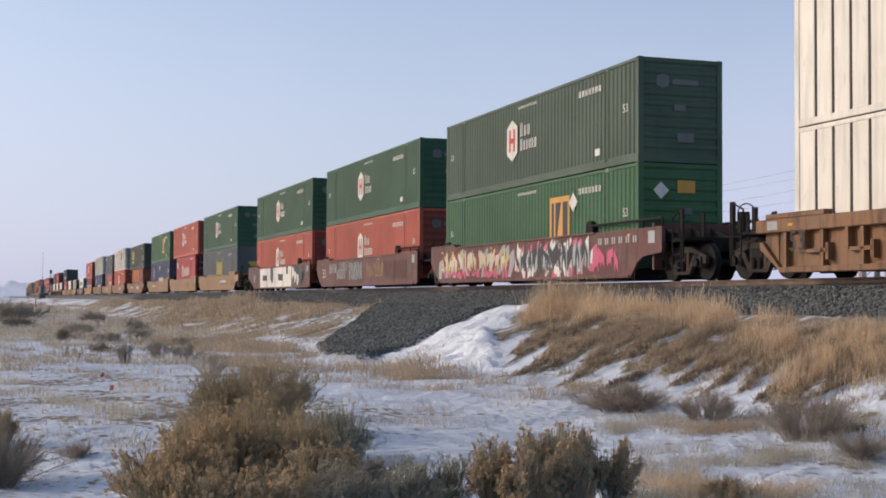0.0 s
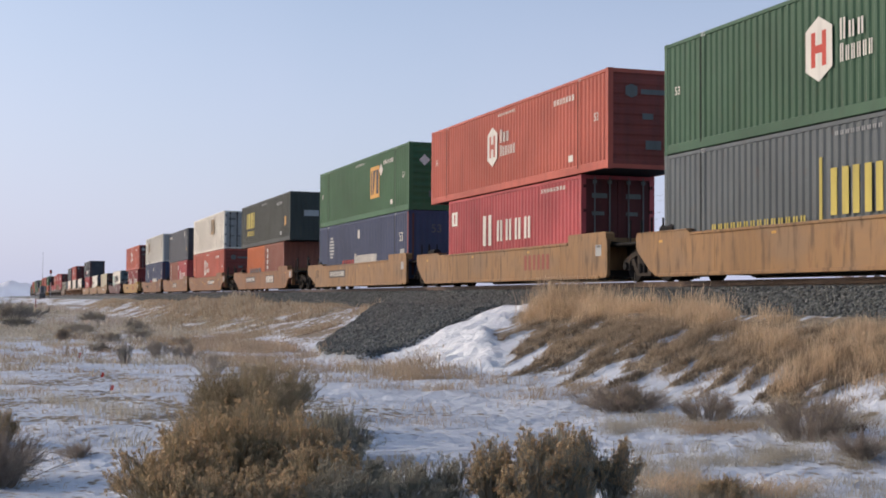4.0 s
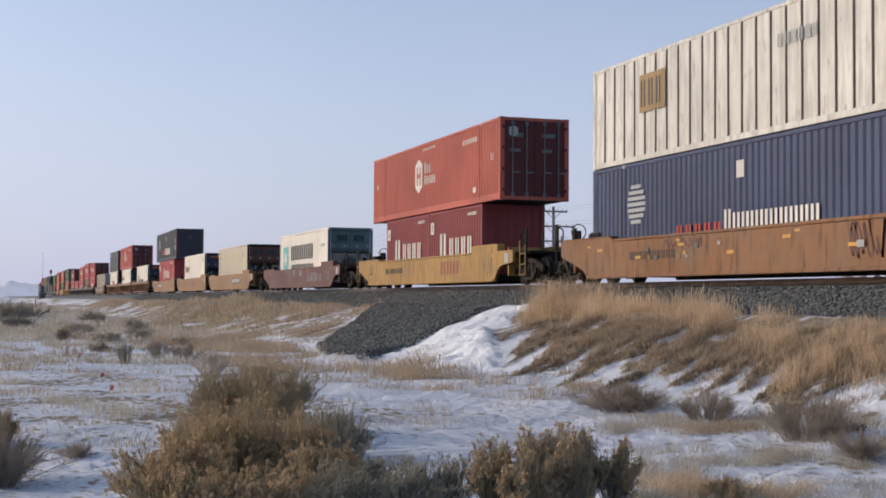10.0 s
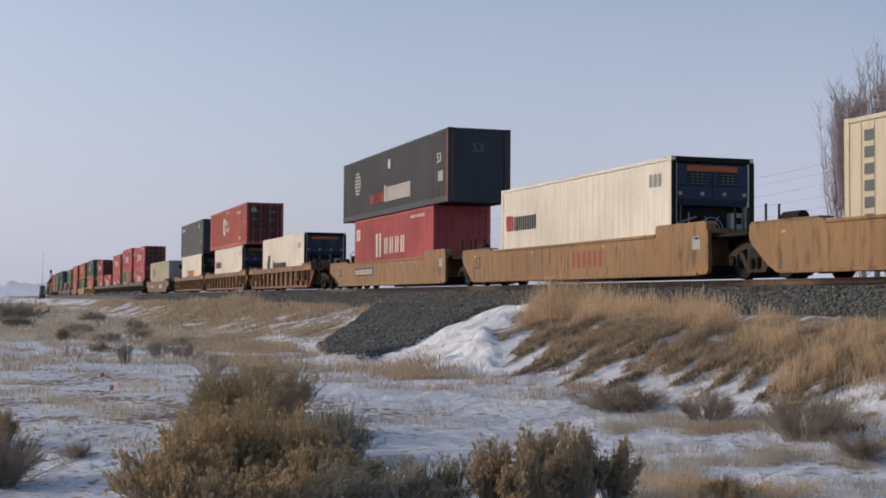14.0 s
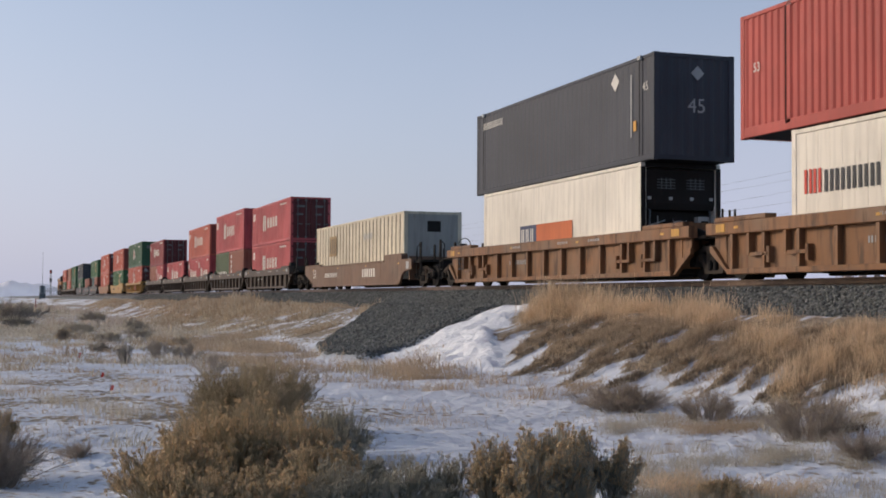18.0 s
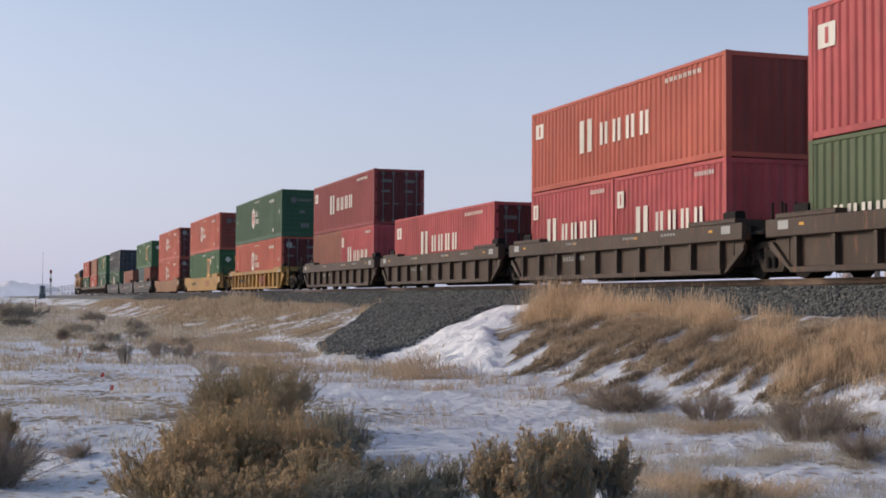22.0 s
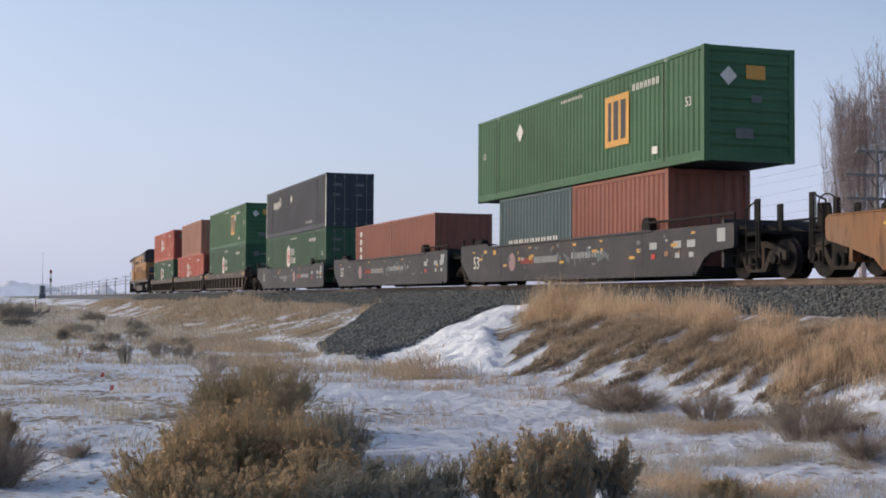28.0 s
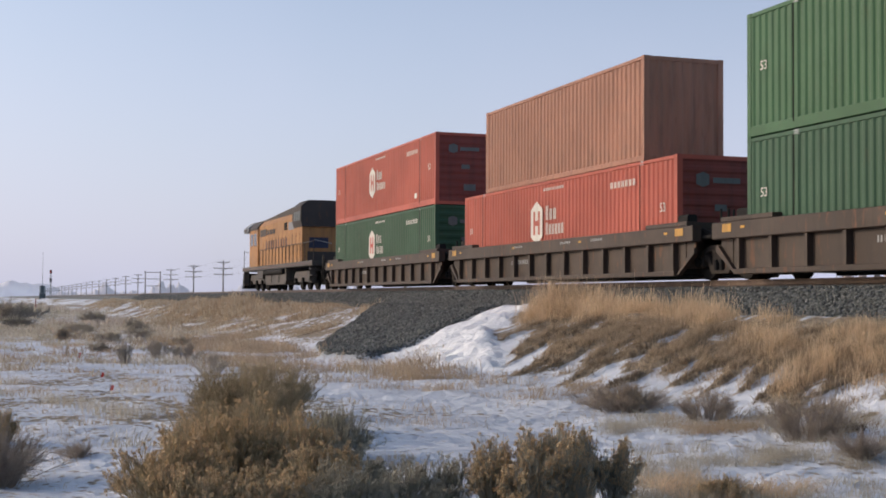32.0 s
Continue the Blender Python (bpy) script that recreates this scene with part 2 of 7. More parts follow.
def ground_material():
    """Trodden snow over dry earth and straw; gravel where the attribute says so."""
    m, nt, b = material("snowy_ground", 0.8)
    snow = mix(nt, noise_fac(nt, 1.1, 4, world_space=True), (0.51, 0.545, 0.61), (0.69, 0.715, 0.765))
    # the drift: cleaner snow, with the sun on its slope put into the colour
    clean_sunlit = nt.nodes.new("ShaderNodeAttribute")
    clean_sunlit.attribute_name = "clean_sunlit"
    snow = mix(nt, clean_sunlit.outputs["Fac"], snow, mix(nt, noise_fac(nt, 6, 5, world_space=True), (0.80, 0.81, 0.83), (0.90, 0.90, 0.91)))
    earth = mix(nt, noise_fac(nt, 14, 8, 0.3, 0.7, world_space=True), (0.10, 0.075, 0.05), (0.38, 0.30, 0.205))
    bare = nt.nodes.new("ShaderNodeAttribute")
    bare.attribute_name = "bare"
    add = nt.nodes.new("ShaderNodeMath")
    add.operation = "ADD"
    streak = noise_fac(nt, 1.3, 9, 0.28, 0.72, (2.6, 1.0, 1.0), world_space=True, turn=-20)
    patch = noise_fac(nt, 5.0, 10, 0.24, 0.76, (1.0, 1.5, 1.0), world_space=True)
    slope = nt.nodes.new("ShaderNodeAttribute")
    slope.attribute_name = "slope"
    both = nt.nodes.new("ShaderNodeMix")
    nt.links.new(slope.outputs["Fac"], both.inputs[0])
    nt.links.new(patch, both.inputs[2])
    nt.links.new(streak, both.inputs[3])
    nt.links.new(bare.outputs["Fac"], add.inputs[0])
    nt.links.new(both.outputs[0], add.inputs[1])
    edge = nt.nodes.new("ShaderNodeMapRange")
    edge.inputs["From Min"].default_value, edge.inputs["From Max"].default_value = 0.90, 1.10
    nt.links.new(add.outputs[0], edge.inputs[0])
    c = mix(nt, edge.outputs[0], snow, earth)
    grav = nt.nodes.new("ShaderNodeAttribute")
    grav.attribute_name = "gravel"
    g2 = mix(nt, noise_fac(nt, 14, 3, world_space=True), (0.055, 0.06, 0.06), (0.185, 0.19, 0.185))
    c = mix(nt, grav.outputs["Fac"], c, g2)
    nt.links.new(c, b.inputs["Base Color"])
    bump(nt, b, noise_fac(nt, 4, 9, 0.2, 0.8, world_space=True), 0.75, 0.10)
    return m


GROUND = ground_material()

# ---- mesh helpers ----


def thing(name, x=0, y=0, z=0):
    ob = new(name)
    ob.empty_display_size = 0.5
    ob.location = (x, y, z)
    return ob


def mesh_of(verts, faces, mat, smooth=False):
    me = bpy.data.meshes.new("mesh")
    me.from_pydata(verts, [], faces)
    me.materials.append(mat)
    if smooth:
        me.polygons.foreach_set("use_smooth", [True] * len(me.polygons))
    me.update()
    return me


class Shape:
    """Collects boxes, prisms and rods into one mesh."""

    def __init__(self):
        self.v, self.f = [], []

    def add(self, verts, faces):
        n = len(self.v)
        self.v += verts
        self.f += [tuple(i + n for i in f) for f in faces]
        return self

    def box(self, x0, x1, y0, y1, z0, z1):
        v = [(x, y, z) for z in (z0, z1) for y in (y0, y1) for x in (x0, x1)]
        return self.add(v, [(0, 2, 3, 1), (4, 5, 7, 6), (0, 1, 5, 4), (2, 6, 7, 3), (0, 4, 6, 2), (1, 3, 7, 5)])

    def bevel(self, x0, x1, y0, y1, z0, z1, c=0.02):
        """A box whose edges along its length are cut off."""
        pts = [(y0 + c, z0), (y1 - c, z0), (y1, z0 + c), (y1, z1 - c), (y1 - c, z1), (y0 + c, z1), (y0, z1 - c), (y0, z0 + c)]
        return self.prism(pts, x0, x1, "x")

    def prism(self, pts, a, b, axis):
        """A polygon drawn in the two other axes, pulled from a to b."""
        n = len(pts)
        def at(p, k):
            return {"x": (k, p[0], p[1]), "y": (p[0], k, p[1]), "z": (p[0], p[1], k)}[axis]
        v = [at(p, a) for p in pts] + [at(p, b) for p in pts]
        f = [tuple(range(n))[::-1], tuple(range(n, 2 * n))] + [(i, (i + 1) % n, n + (i + 1) % n, n + i) for i in range(n)]
        if axis == "y":
            f = [q[::-1] for q in f]
        return self.add(v, f)

    def rod(self, p, q, r, n=8, r2=None):
        p, q = Vector(p), Vector(q)
        d = (q - p).normalized()
        u = d.orthogonal().normalized()
        w = d.cross(u)
        r2 = r if r2 is None else r2
        v = []
        for c, k in ((p, r), (q, r2)):
            v += [tuple(c + k * (math.cos(6.2832 * i / n) * u + math.sin(6.2832 * i / n) * w)) for i in range(n)]
        f = [tuple(range(n))[::-1], tuple(range(n, 2 * n))] + [(i, (i + 1) % n, n + (i + 1) % n, n + i) for i in range(n)]
        return self.add(v, f)

    def ring(self, c, r, tube, n=14):
        """An upright ring facing along x, as of a hand brake's wheel."""
        for i in range(n):
            a, b = 6.2832 * i / n, 6.2832 * (i + 1) / n
            self.rod((c[0], c[1] + r * math.cos(a), c[2] + r * math.sin(a)), (c[0], c[1] + r * math.cos(b), c[2] + r * math.sin(b)), tube, 5)
        return self

    def mesh(self, mat):
        return mesh_of(self.v, self.f, mat)


def part(name, shape, mat, parent, label="", x=0, y=0, z=0):
    """One mesh object under a thing or a part. shape: a Shape or a mesh."""
    ob = new(name, shape.mesh(mat) if isinstance(shape, Shape) else shape)
    ob.parent = parent
    ob.location = (x, y, z)
    return tagged(ob, label)


CACHE = {}


def cached(key, make):
    if key not in CACHE:
        CACHE[key] = make()
    return CACHE[key]


def text_mesh(words, size, mat):
    """Writing in the built-in font, facing -y, its left bottom corner at the origin."""
    def make():
        cu = bpy.data.curves.new("writing", "FONT")
        cu.body, cu.size, cu.extrude = words, size, 0.002
        ob = new("writing", cu)
        me = bpy.data.meshes.new_from_object(ob.evaluated_get(bpy.context.evaluated_depsgraph_get()))
        bpy.data.objects.remove(ob)
        me.transform(Matrix.Rotation(radians(90), 4, "X"))
        me.materials.clear()
        me.materials.append(mat)
        return me
    return cached(("text", words, size, mat.name), make)


# ---- containers ----
# A container's origin is the middle of its underside; -y is the side that faces the camera.


def corrugated(length, z0, z1, pitch, depth, mat, out=-1):
    """A folded steel sheet along x, standing from z0 to z1; its outer folds lie at y = 0 and the inner ones behind."""
    n = max(2, round(length / pitch))
    p = length / n
    v = []
    for i in range(n):
        for k, d in ((0.0, 0), (0.30, 0), (0.50, 1), (0.80, 1)):
            v.append(((i + k) * p - length / 2, -out * depth * d))
    v.append((length / 2, 0))
    verts = [(x, y, z) for z in (z0, z1) for x, y in v]
    m = len(v)
    faces = [(i, i + 1, m + i + 1, m + i) for i in range(m - 1)]
    return mesh_of(verts, faces, mat)


def flat_panel(length, z0, z1, mat, out=-1):
    """One smooth sheet."""
    return Shape().box(-length / 2, length / 2, min(0, -out * 0.04), max(0, -out * 0.04), z0, z1).mesh(mat)


def side_posts(ob, length, y, z0, z1, posts, mat, proud, wide, seams=False):
    """Upright posts over the seams of the near side, each a part, some with a grimy seam beside them."""
    post = cached(("post", z0, z1, mat.name, proud, wide), lambda: Shape().box(-wide / 2, wide / 2, -proud, 0, z0, z1).mesh(mat))
    seam = cached(("seam", z0, z1), lambda: Shape().box(wide / 2 + 0.004, wide / 2 + 0.075, -0.006, 0, z0, z1).mesh(SEAM))
    for i in range(1, posts):
        x = -length / 2 + length * i / posts
        part("side_post", post, mat, ob, x=x, y=y)
        if seams:
            part("seam", seam, SEAM, ob, x=x, y=y)


STYLE = {  # pitch and depth of the folds
    "domestic": (0.262, 0.034), "box": (0.278, 0.036), "wide": (0.34, 0.012),
}


def mark(parent, name, w, x0, x1, z0, z1, mat, label=""):
    """A flat painted patch on the near side."""
    return part(name, Shape().box(x0, x1, -w / 2 - 0.006, -w / 2 - 0.001, z0, z1), mat, parent, label)


def shape_mark(parent, name, w, pts, mat, label="", lift=0.0):
    return part(name, Shape().prism(pts, -w / 2 - 0.006 - lift, -w / 2 - 0.001 - lift, "y"), mat, parent, label)


def word_bars(parent, w, x0, x1, z0, z1, count, mat, first=1.0, slim=0.62):
    """Lettering as a row of plain bars, one mesh."""
    s = Shape()
    step = (x1 - x0) / count
    for i in range(count):
        top = z1 + (z1 - z0) * (first - 1) if i == 0 else z1
        a = x0 + i * step
        s.box(a, a + step * slim * 0.34, -w / 2 - 0.006, -w / 2 - 0.001, z0, top)
        s.box(a + step * slim * 0.62, a + step * slim * 0.96, -w / 2 - 0.006, -w / 2 - 0.001, z0, top)
    return tagged(part("lettering", s, mat, parent), kind="stuff")


def end_bars(parent, x, y0, y1, z0, z1, mat, name="end_marking"):
    return part(name, Shape().box(x + 0.001, x + 0.006, y0, y1, z0, z1), mat, parent)


def hexagon(cx, cz, hw, hh):
    return [(cx, cz - hh), (cx + hw, cz - hh * 0.62), (cx + hw, cz + hh * 0.62), (cx, cz + hh), (cx - hw, cz + hh * 0.62), (cx - hw, cz - hh * 0.62)]


def diamond(cx, cz, r):
    return [(cx, cz - r), (cx + r, cz), (cx, cz + r), (cx - r, cz)]


def disc(cx, cz, r, n=20):
    return [(cx + r * math.cos(6.2832 * i / n), cz + r * math.sin(6.2832 * i / n)) for i in range(n)]


def small_codes(ob, length, w, h, mat, size53=""):
    """The small code lines that most containers carry near their top and ends."""
    l = length / 2
    word_bars(ob, w, -l * 0.08, l * 0.12, h - 0.32, h - 0.23, 9, mat)
    word_bars(ob, w, l * 0.52, l * 0.72, h - 0.62, h - 0.44, 7, mat)
    mark(ob, "code_plate", w, l * 0.66, l * 0.70, 0.42, 0.62, mat)
    if size53:
        part("size_number", text_mesh(size53, 0.34, mat), mat, ob, x=l - 0.95, y=-w / 2 - 0.003, z=h * 0.5)
        part("size_number", text_mesh(size53, 0.30, mat), mat, ob, x=-l + 0.55, y=-w / 2 - 0.003, z=h * 0.52)


def livery(ob, brand, length, w, h, mat):
    """Painted signs, as plain shapes in their colours."""
    l, f = length / 2, lambda k: -length / 2 + length * k
    if brand == "hex":
        cx = f(0.425)
        shape_mark(ob, "emblem", w, hexagon(cx, h * 0.55, 0.48, 0.70), MARK_WHITE, "white six-sided emblem")
        shape_mark(ob, "emblem_bar", w, [(cx - 0.27, h * 0.42), (cx - 0.12, h * 0.42), (cx - 0.12, h * 0.68), (cx - 0.27, h * 0.68)], MARK_RED if mat in (HEX_GREEN, DULL_GREEN) else mat, lift=0.004)
        shape_mark(ob, "emblem_bar", w, [(cx + 0.12, h * 0.42), (cx + 0.27, h * 0.42), (cx + 0.27, h * 0.68), (cx + 0.12, h * 0.68)], MARK_RED if mat in (HEX_GREEN, DULL_GREEN) else mat, lift=0.004)
        shape_mark(ob, "emblem_bar", w, [(cx - 0.12, h * 0.52), (cx + 0.12, h * 0.52), (cx + 0.12, h * 0.58), (cx - 0.12, h * 0.58)], MARK_RED if mat in (HEX_GREEN, DULL_GREEN) else mat, lift=0.004)
        word_bars(ob, w, cx + 0.75, cx + 1.65, h * 0.57, h * 0.69, 3, MARK_WHITE, 1.3)
        word_bars(ob, w, cx + 0.75, cx + (2.2 if mat is not HEX_GREEN else 1.9), h * 0.41, h * 0.52, 6, MARK_WHITE, 1.2)
        small_codes(ob, length, w, h, MARK_WHITE, "53")
    elif brand == "square":
        cx = f(0.672)
        mark(ob, "emblem", w, cx - 0.75, cx + 0.75, h * 0.30, h * 0.80, MARK_GOLD, "gold square emblem")
        for i, (a, b) in enumerate(((-0.6, -0.42), (-0.3, 0.12), (0.25, 0.62))):
            shape_mark(ob, "emblem_bar", w, [(cx + a, h * 0.36), (cx + b, h * 0.36), (cx + b - (0.2 if i == 1 else 0), h * 0.74), (cx + a, h * 0.74)] if i != 1 else
                       [(cx + a, h * 0.36), (cx + a + 0.12, h * 0.36), (cx + b, h * 0.74), (cx + a, h * 0.74)], MARK_BLACK, lift=0.004)
        shape_mark(ob, "diamond_mark", w, diamond(f(0.735), h * 0.72, 0.30), MARK_WHITE)
        small_codes(ob, length, w, h, MARK_WHITE, "53")
    elif brand == "diamond_left":
        cx = f(0.70)
        mark(ob, "emblem", w, cx - 0.75, cx + 0.75, h * 0.30, h * 0.80, MARK_GOLD, "gold square emblem")
        for a, b in ((-0.55, -0.35), (-0.2, 0.1), (0.25, 0.55)):
            mark(ob, "emblem_bar", w + 0.008, cx + a, cx + b, h * 0.36, h * 0.74, MARK_BLACK)
        shape_mark(ob, "diamond_mark", w, diamond(f(0.25), h * 0.72, 0.30), MARK_WHITE)
        small_codes(ob, length, w, h, MARK_WHITE, "53")
    elif brand == "line":
        k = length / 12.19
        mark(ob, "flag_mark", w, f(0.03), f(0.03) + 0.62 * min(1, k * 1.3), h * 0.66, h * 0.84, MARK_WHITE)
        mark(ob, "flag_bar", w + 0.008, f(0.03) + 0.26 * min(1, k * 1.3), f(0.03) + 0.38 * min(1, k * 1.3), h * 0.69, h * 0.81, mat)
        a, b, z0 = (f(0.31), f(0.70), h * 0.40) if k > 0.8 else (f(0.22), f(0.86), h * 0.32)
        step = (b - a) / 4.6
        word_bars(ob, w, a, a + step * 1.05, z0 - 0.12, z0 + h * 0.33, 1, MARK_WHITE, slim=0.8)
        word_bars(ob, w, a + step * 1.35, b, z0, z0 + h * 0.25, 4, MARK_WHITE)
        word_bars(ob, w, l * 0.50, l * 0.82, h - 0.36, h - 0.24, 8, MARK_WHITE)
    elif brand == "blocks":
        word_bars(ob, w, f(0.125), f(0.30), h * 0.44, h * 0.80, 3, MARK_YELLOW, slim=1.0)
        word_bars(ob, w, f(0.14), f(0.30), h * 0.26, h * 0.38, 9, MARK_YELLOW)
        small_codes(ob, length, w, h, MARK_GREY)
        mark(ob, "placard", w, f(0.905), f(0.93), h * 0.33, h * 0.52, MARK_GOLD)
    elif brand == "brackets":
        for a in (0.425, 0.60):
            mark(ob, "emblem_bar", w, f(a), f(a) + 0.10, h * 0.25, h * 0.75, MARK_YELLOW)
        word_bars(ob, w, f(0.45), f(0.59), h * 0.32, h * 0.66, 3, MARK_YELLOW, slim=0.85)
        word_bars(ob, w, f(0.15), f(0.40), h * 0.22, h * 0.34, 14, MARK_YELLOW)
        small_codes(ob, length, w, h, MARK_GREY)
    elif brand == "globe":
        for i in range(7):
            z = h * 0.42 + i * h * 0.055
            r = 0.62 * math.sqrt(max(0.05, 1 - ((i - 3) / 3.6) ** 2))
            mark(ob, "emblem_stripe", w, f(0.165) - r * 0.7, f(0.165) + r, z, z + h * 0.035, MARK_GREY)
        word_bars(ob, w, f(0.31), f(0.455), h * 0.22, h * 0.36, 5, MARK_RED)
        word_bars(ob, w, f(0.455), f(0.70), h * 0.20, h * 0.42, 10, MARK_WHITE, 1.15, 0.8)
        mark(ob, "code_plate", w, f(0.49), f(0.51), h * 0.70, h * 0.84, MARK_WHITE)
        part("size_number", text_mesh("53", 0.55, MARK_WHITE), MARK_WHITE, ob, x=l - 1.35, y=-w / 2 - 0.003, z=h * 0.56)
        mark(ob, "code_plate", w, l - 1.2, l - 0.6, h * 0.3, h * 0.44, MARK_GREY)
        mark(ob, "end_band", w, l - 0.16, l - 0.01, 0.05, h - 0.05, LINE_MAROON, "dull red end band")
    elif brand == "long":
        word_bars(ob, w, f(0.05), f(0.19), h - 0.60, h - 0.36, 12, MARK_WHITE)
        shape_mark(ob, "emblem", w, diamond(f(0.83), h - 0.5, 0.26), MARK_WHITE)
        mark(ob, "side_tape", w, f(0.90), f(0.905), h * 0.25, h * 0.85, MARK_GREY)
        mark(ob, "placard", w, f(0.912), f(0.925), h * 0.30, h * 0.40, MARK_GOLD)
        part("size_number", text_mesh("45", 0.34, MARK_WHITE), MARK_WHITE, ob, x=l - 0.66, y=-w / 2 - 0.003, z=h * 0.66)
    elif brand == "star":
        mark(ob, "emblem", w, f(0.075), f(0.185), h * 0.26, h * 0.76, MARK_TEAL, "teal square emblem")
        pts = []
        for i in range(14):
            r = 0.56 if i % 2 == 0 else 0.22
            pts.append((f(0.13) + r * math.sin(6.2832 * i / 14), h * 0.51 + r * math.cos(6.2832 * i / 14)))
        shape_mark(ob, "emblem_star", w, pts, MARK_WHITE, "white seven-pointed star", 0.004)
        word_bars(ob, w, f(0.26), f(0.73), h * 0.47, h * 0.76, 6, MARK_BLACK, slim=0.8)
        word_bars(ob, w, f(0.26), f(0.74), h * 0.10, h * 0.38, 7, MARK_BLACK, slim=0.8)
        word_bars(ob, w, f(0.87), f(0.95), h * 0.66, h * 0.72, 4, MARK_GREY)
    elif brand == "anchor":
        for k in (0, 1):
            x = f(0.14) + k * 0.42
            shape_mark(ob, "emblem_bar", w, [(x, h * 0.30), (x + 0.36, h * 0.30), (x + 0.18, h * 0.45), (x + 0.52, h * 0.64), (x + 0.22, h * 0.64), (x - 0.14, h * 0.45)], MARK_BLACK)
        word_bars(ob, w, f(0.28), f(0.60), h * 0.30, h * 0.46, 10, MARK_BLACK, 1.3, 0.75)
        word_bars(ob, w, f(0.86), f(0.93), h * 0.70, h * 0.82, 3, MARK_GREY)
    elif brand == "two_tone":
        word_bars(ob, w, f(0.04), f(0.095), h * 0.50, h * 0.68, 2, MARK_RED, slim=0.85)
        word_bars(ob, w, f(0.10), f(0.26), h * 0.50, h * 0.66, 5, MARK_BLACK, slim=0.8)
        word_bars(ob, w, f(0.90), f(0.96), h * 0.74, h * 0.86, 3, MARK_GREY)
    elif brand == "flag":
        mark(ob, "emblem", w, f(0.285), f(0.40), h * 0.28, h * 0.54, NAVY)
        word_bars(ob, w + 0.008, f(0.295), f(0.39), h * 0.32, h * 0.50, 3, MARK_WHITE)
        mark(ob, "emblem", w, f(0.40), f(0.63), h * 0.28, h * 0.54, ORANGE_BOX, "orange panel")
    elif brand == "max":
        word_bars(ob, w, f(0.14), f(0.255), h * 0.60, h * 0.74, 4, MARK_WHITE, slim=0.75)
        shape_mark(ob, "emblem", w, diamond(f(0.265), h * 0.72, 0.34), MARK_WHITE)
        shape_mark(ob, "emblem_middle", w, diamond(f(0.265), h * 0.72, 0.18), mat, "", 0.004)
        shape_mark(ob, "diamond_mark", w, diamond(f(0.46), h * 0.72, 0.26), MARK_WHITE)
        mark(ob, "end_band", w, l - 0.15, l - 0.01, 0.05, h - 0.05, MARK_WHITE, "white end band")
        mark(ob, "end_band", w, -l + 0.01, -l + 0.12, 0.05, h - 0.05, MARK_WHITE, "white end band")
        word_bars(ob, w, f(0.70), f(0.80), 0.42, 0.56, 6, MARK_GREY)
    elif brand == "stack_letters":
        for i in range(5):
            mark(ob, "letter_bar", w, f(0.14), f(0.14) + 0.34, h * 0.80 - i * 0.36, h * 0.80 - i * 0.36 + 0.24, MARK_WHITE)
    elif brand == "column":
        for i in range(6):
            mark(ob, "letter_bar", w, f(0.055), f(0.055) + 0.30, h * 0.82 - i * 0.34, h * 0.82 - i * 0.34 + 0.22, STEEL_GREY)
        word_bars(ob, w, f(0.84), f(0.90), h * 0.72, h * 0.80, 4, MARK_GREY)
    elif brand == "faint":
        word_bars(ob, w, f(0.15), f(0.85), h * 0.22, h * 0.44, 9, BLUE_GREY if mat is ORANGE_BOX else MARK_WHITE, slim=0.7)
    elif brand == "patch":
        mark(ob, "emblem", w + 0.04, f(0.61), f(0.71), h * 0.45, h * 0.86, FADED_GOLD, "faded gold square emblem")
        word_bars(ob, w + 0.044, f(0.62), f(0.70), h * 0.52, h * 0.80, 3, GREY_GREEN)
    elif brand == "patch_far":
        mark(ob, "emblem", w + 0.04, f(0.185), f(0.275), h * 0.45, h * 0.80, FADED_GOLD, "faded gold square emblem")
        word_bars(ob, w + 0.044, f(0.19), f(0.27), h * 0.50, h * 0.75, 3, GREY_GREEN)
        word_bars(ob, w + 0.04, f(0.60), f(0.70), h * 0.66, h * 0.76, 6, MARK_GREY)


def door_end(ob, l, w, h, mat, bars=4):
    """Two leaves with locking bars, hinges and handles on the end that faces the way of travel."""
    for side in (-1, 1):
        y0, y1 = (-w / 2 + 0.11, -0.012) if side < 0 else (0.012, w / 2 - 0.11)
        s = Shape().box(l - 0.07, l - 0.03, y0, y1, 0.14, h - 0.12)
        leaf = part("door", s, mat, ob)
        for k in range(1, 5):
            z = 0.14 + (h - 0.26) * k / 5
            part("door_rib", Shape().box(l - 0.03, l - 0.012, y0 + 0.06, y1 - 0.06, z - 0.035, z + 0.035), mat, leaf)
        for k in range(bars // 2):
            y = y0 + (y1 - y0) * (0.3 + 0.45 * k)
            bar = TRUCK if mat in (WHITE, GRIMY_SHADE) else MARK_DIM
            part("locking_bar", Shape().rod((l + 0.012, y, 0.08), (l + 0.012, y, h - 0.06), 0.024, 6).box(l, l + 0.03, y - 0.02, y + 0.28, 0.95, 1.0).box(l - 0.01, l + 0.04, y - 0.06, y + 0.06, 0.16, 0.26).box(l - 0.01, l + 0.04, y - 0.06, y + 0.06, h - 0.26, h - 0.16), bar, leaf)
        for k in range(4):
            z = 0.35 + (h - 0.7) * k / 3
            part("hinge", Shape().box(l - 0.03, l + 0.01, y0 - 0.04 if side < 0 else y1 - 0.06, y0 + 0.06 if side < 0 else y1 + 0.04, z - 0.05, z + 0.05), TRUCK if mat is GRIMY_SHADE else mat, leaf)
        end_bars(ob, l - 0.012, y0 + 0.25, y0 + 0.75, h * 0.76, h * 0.81, MARK_DIM)
        end_bars(ob, l - 0.012, y0 + 0.25, y0 + 0.65, h * 0.58, h * 0.62, MARK_DIM)


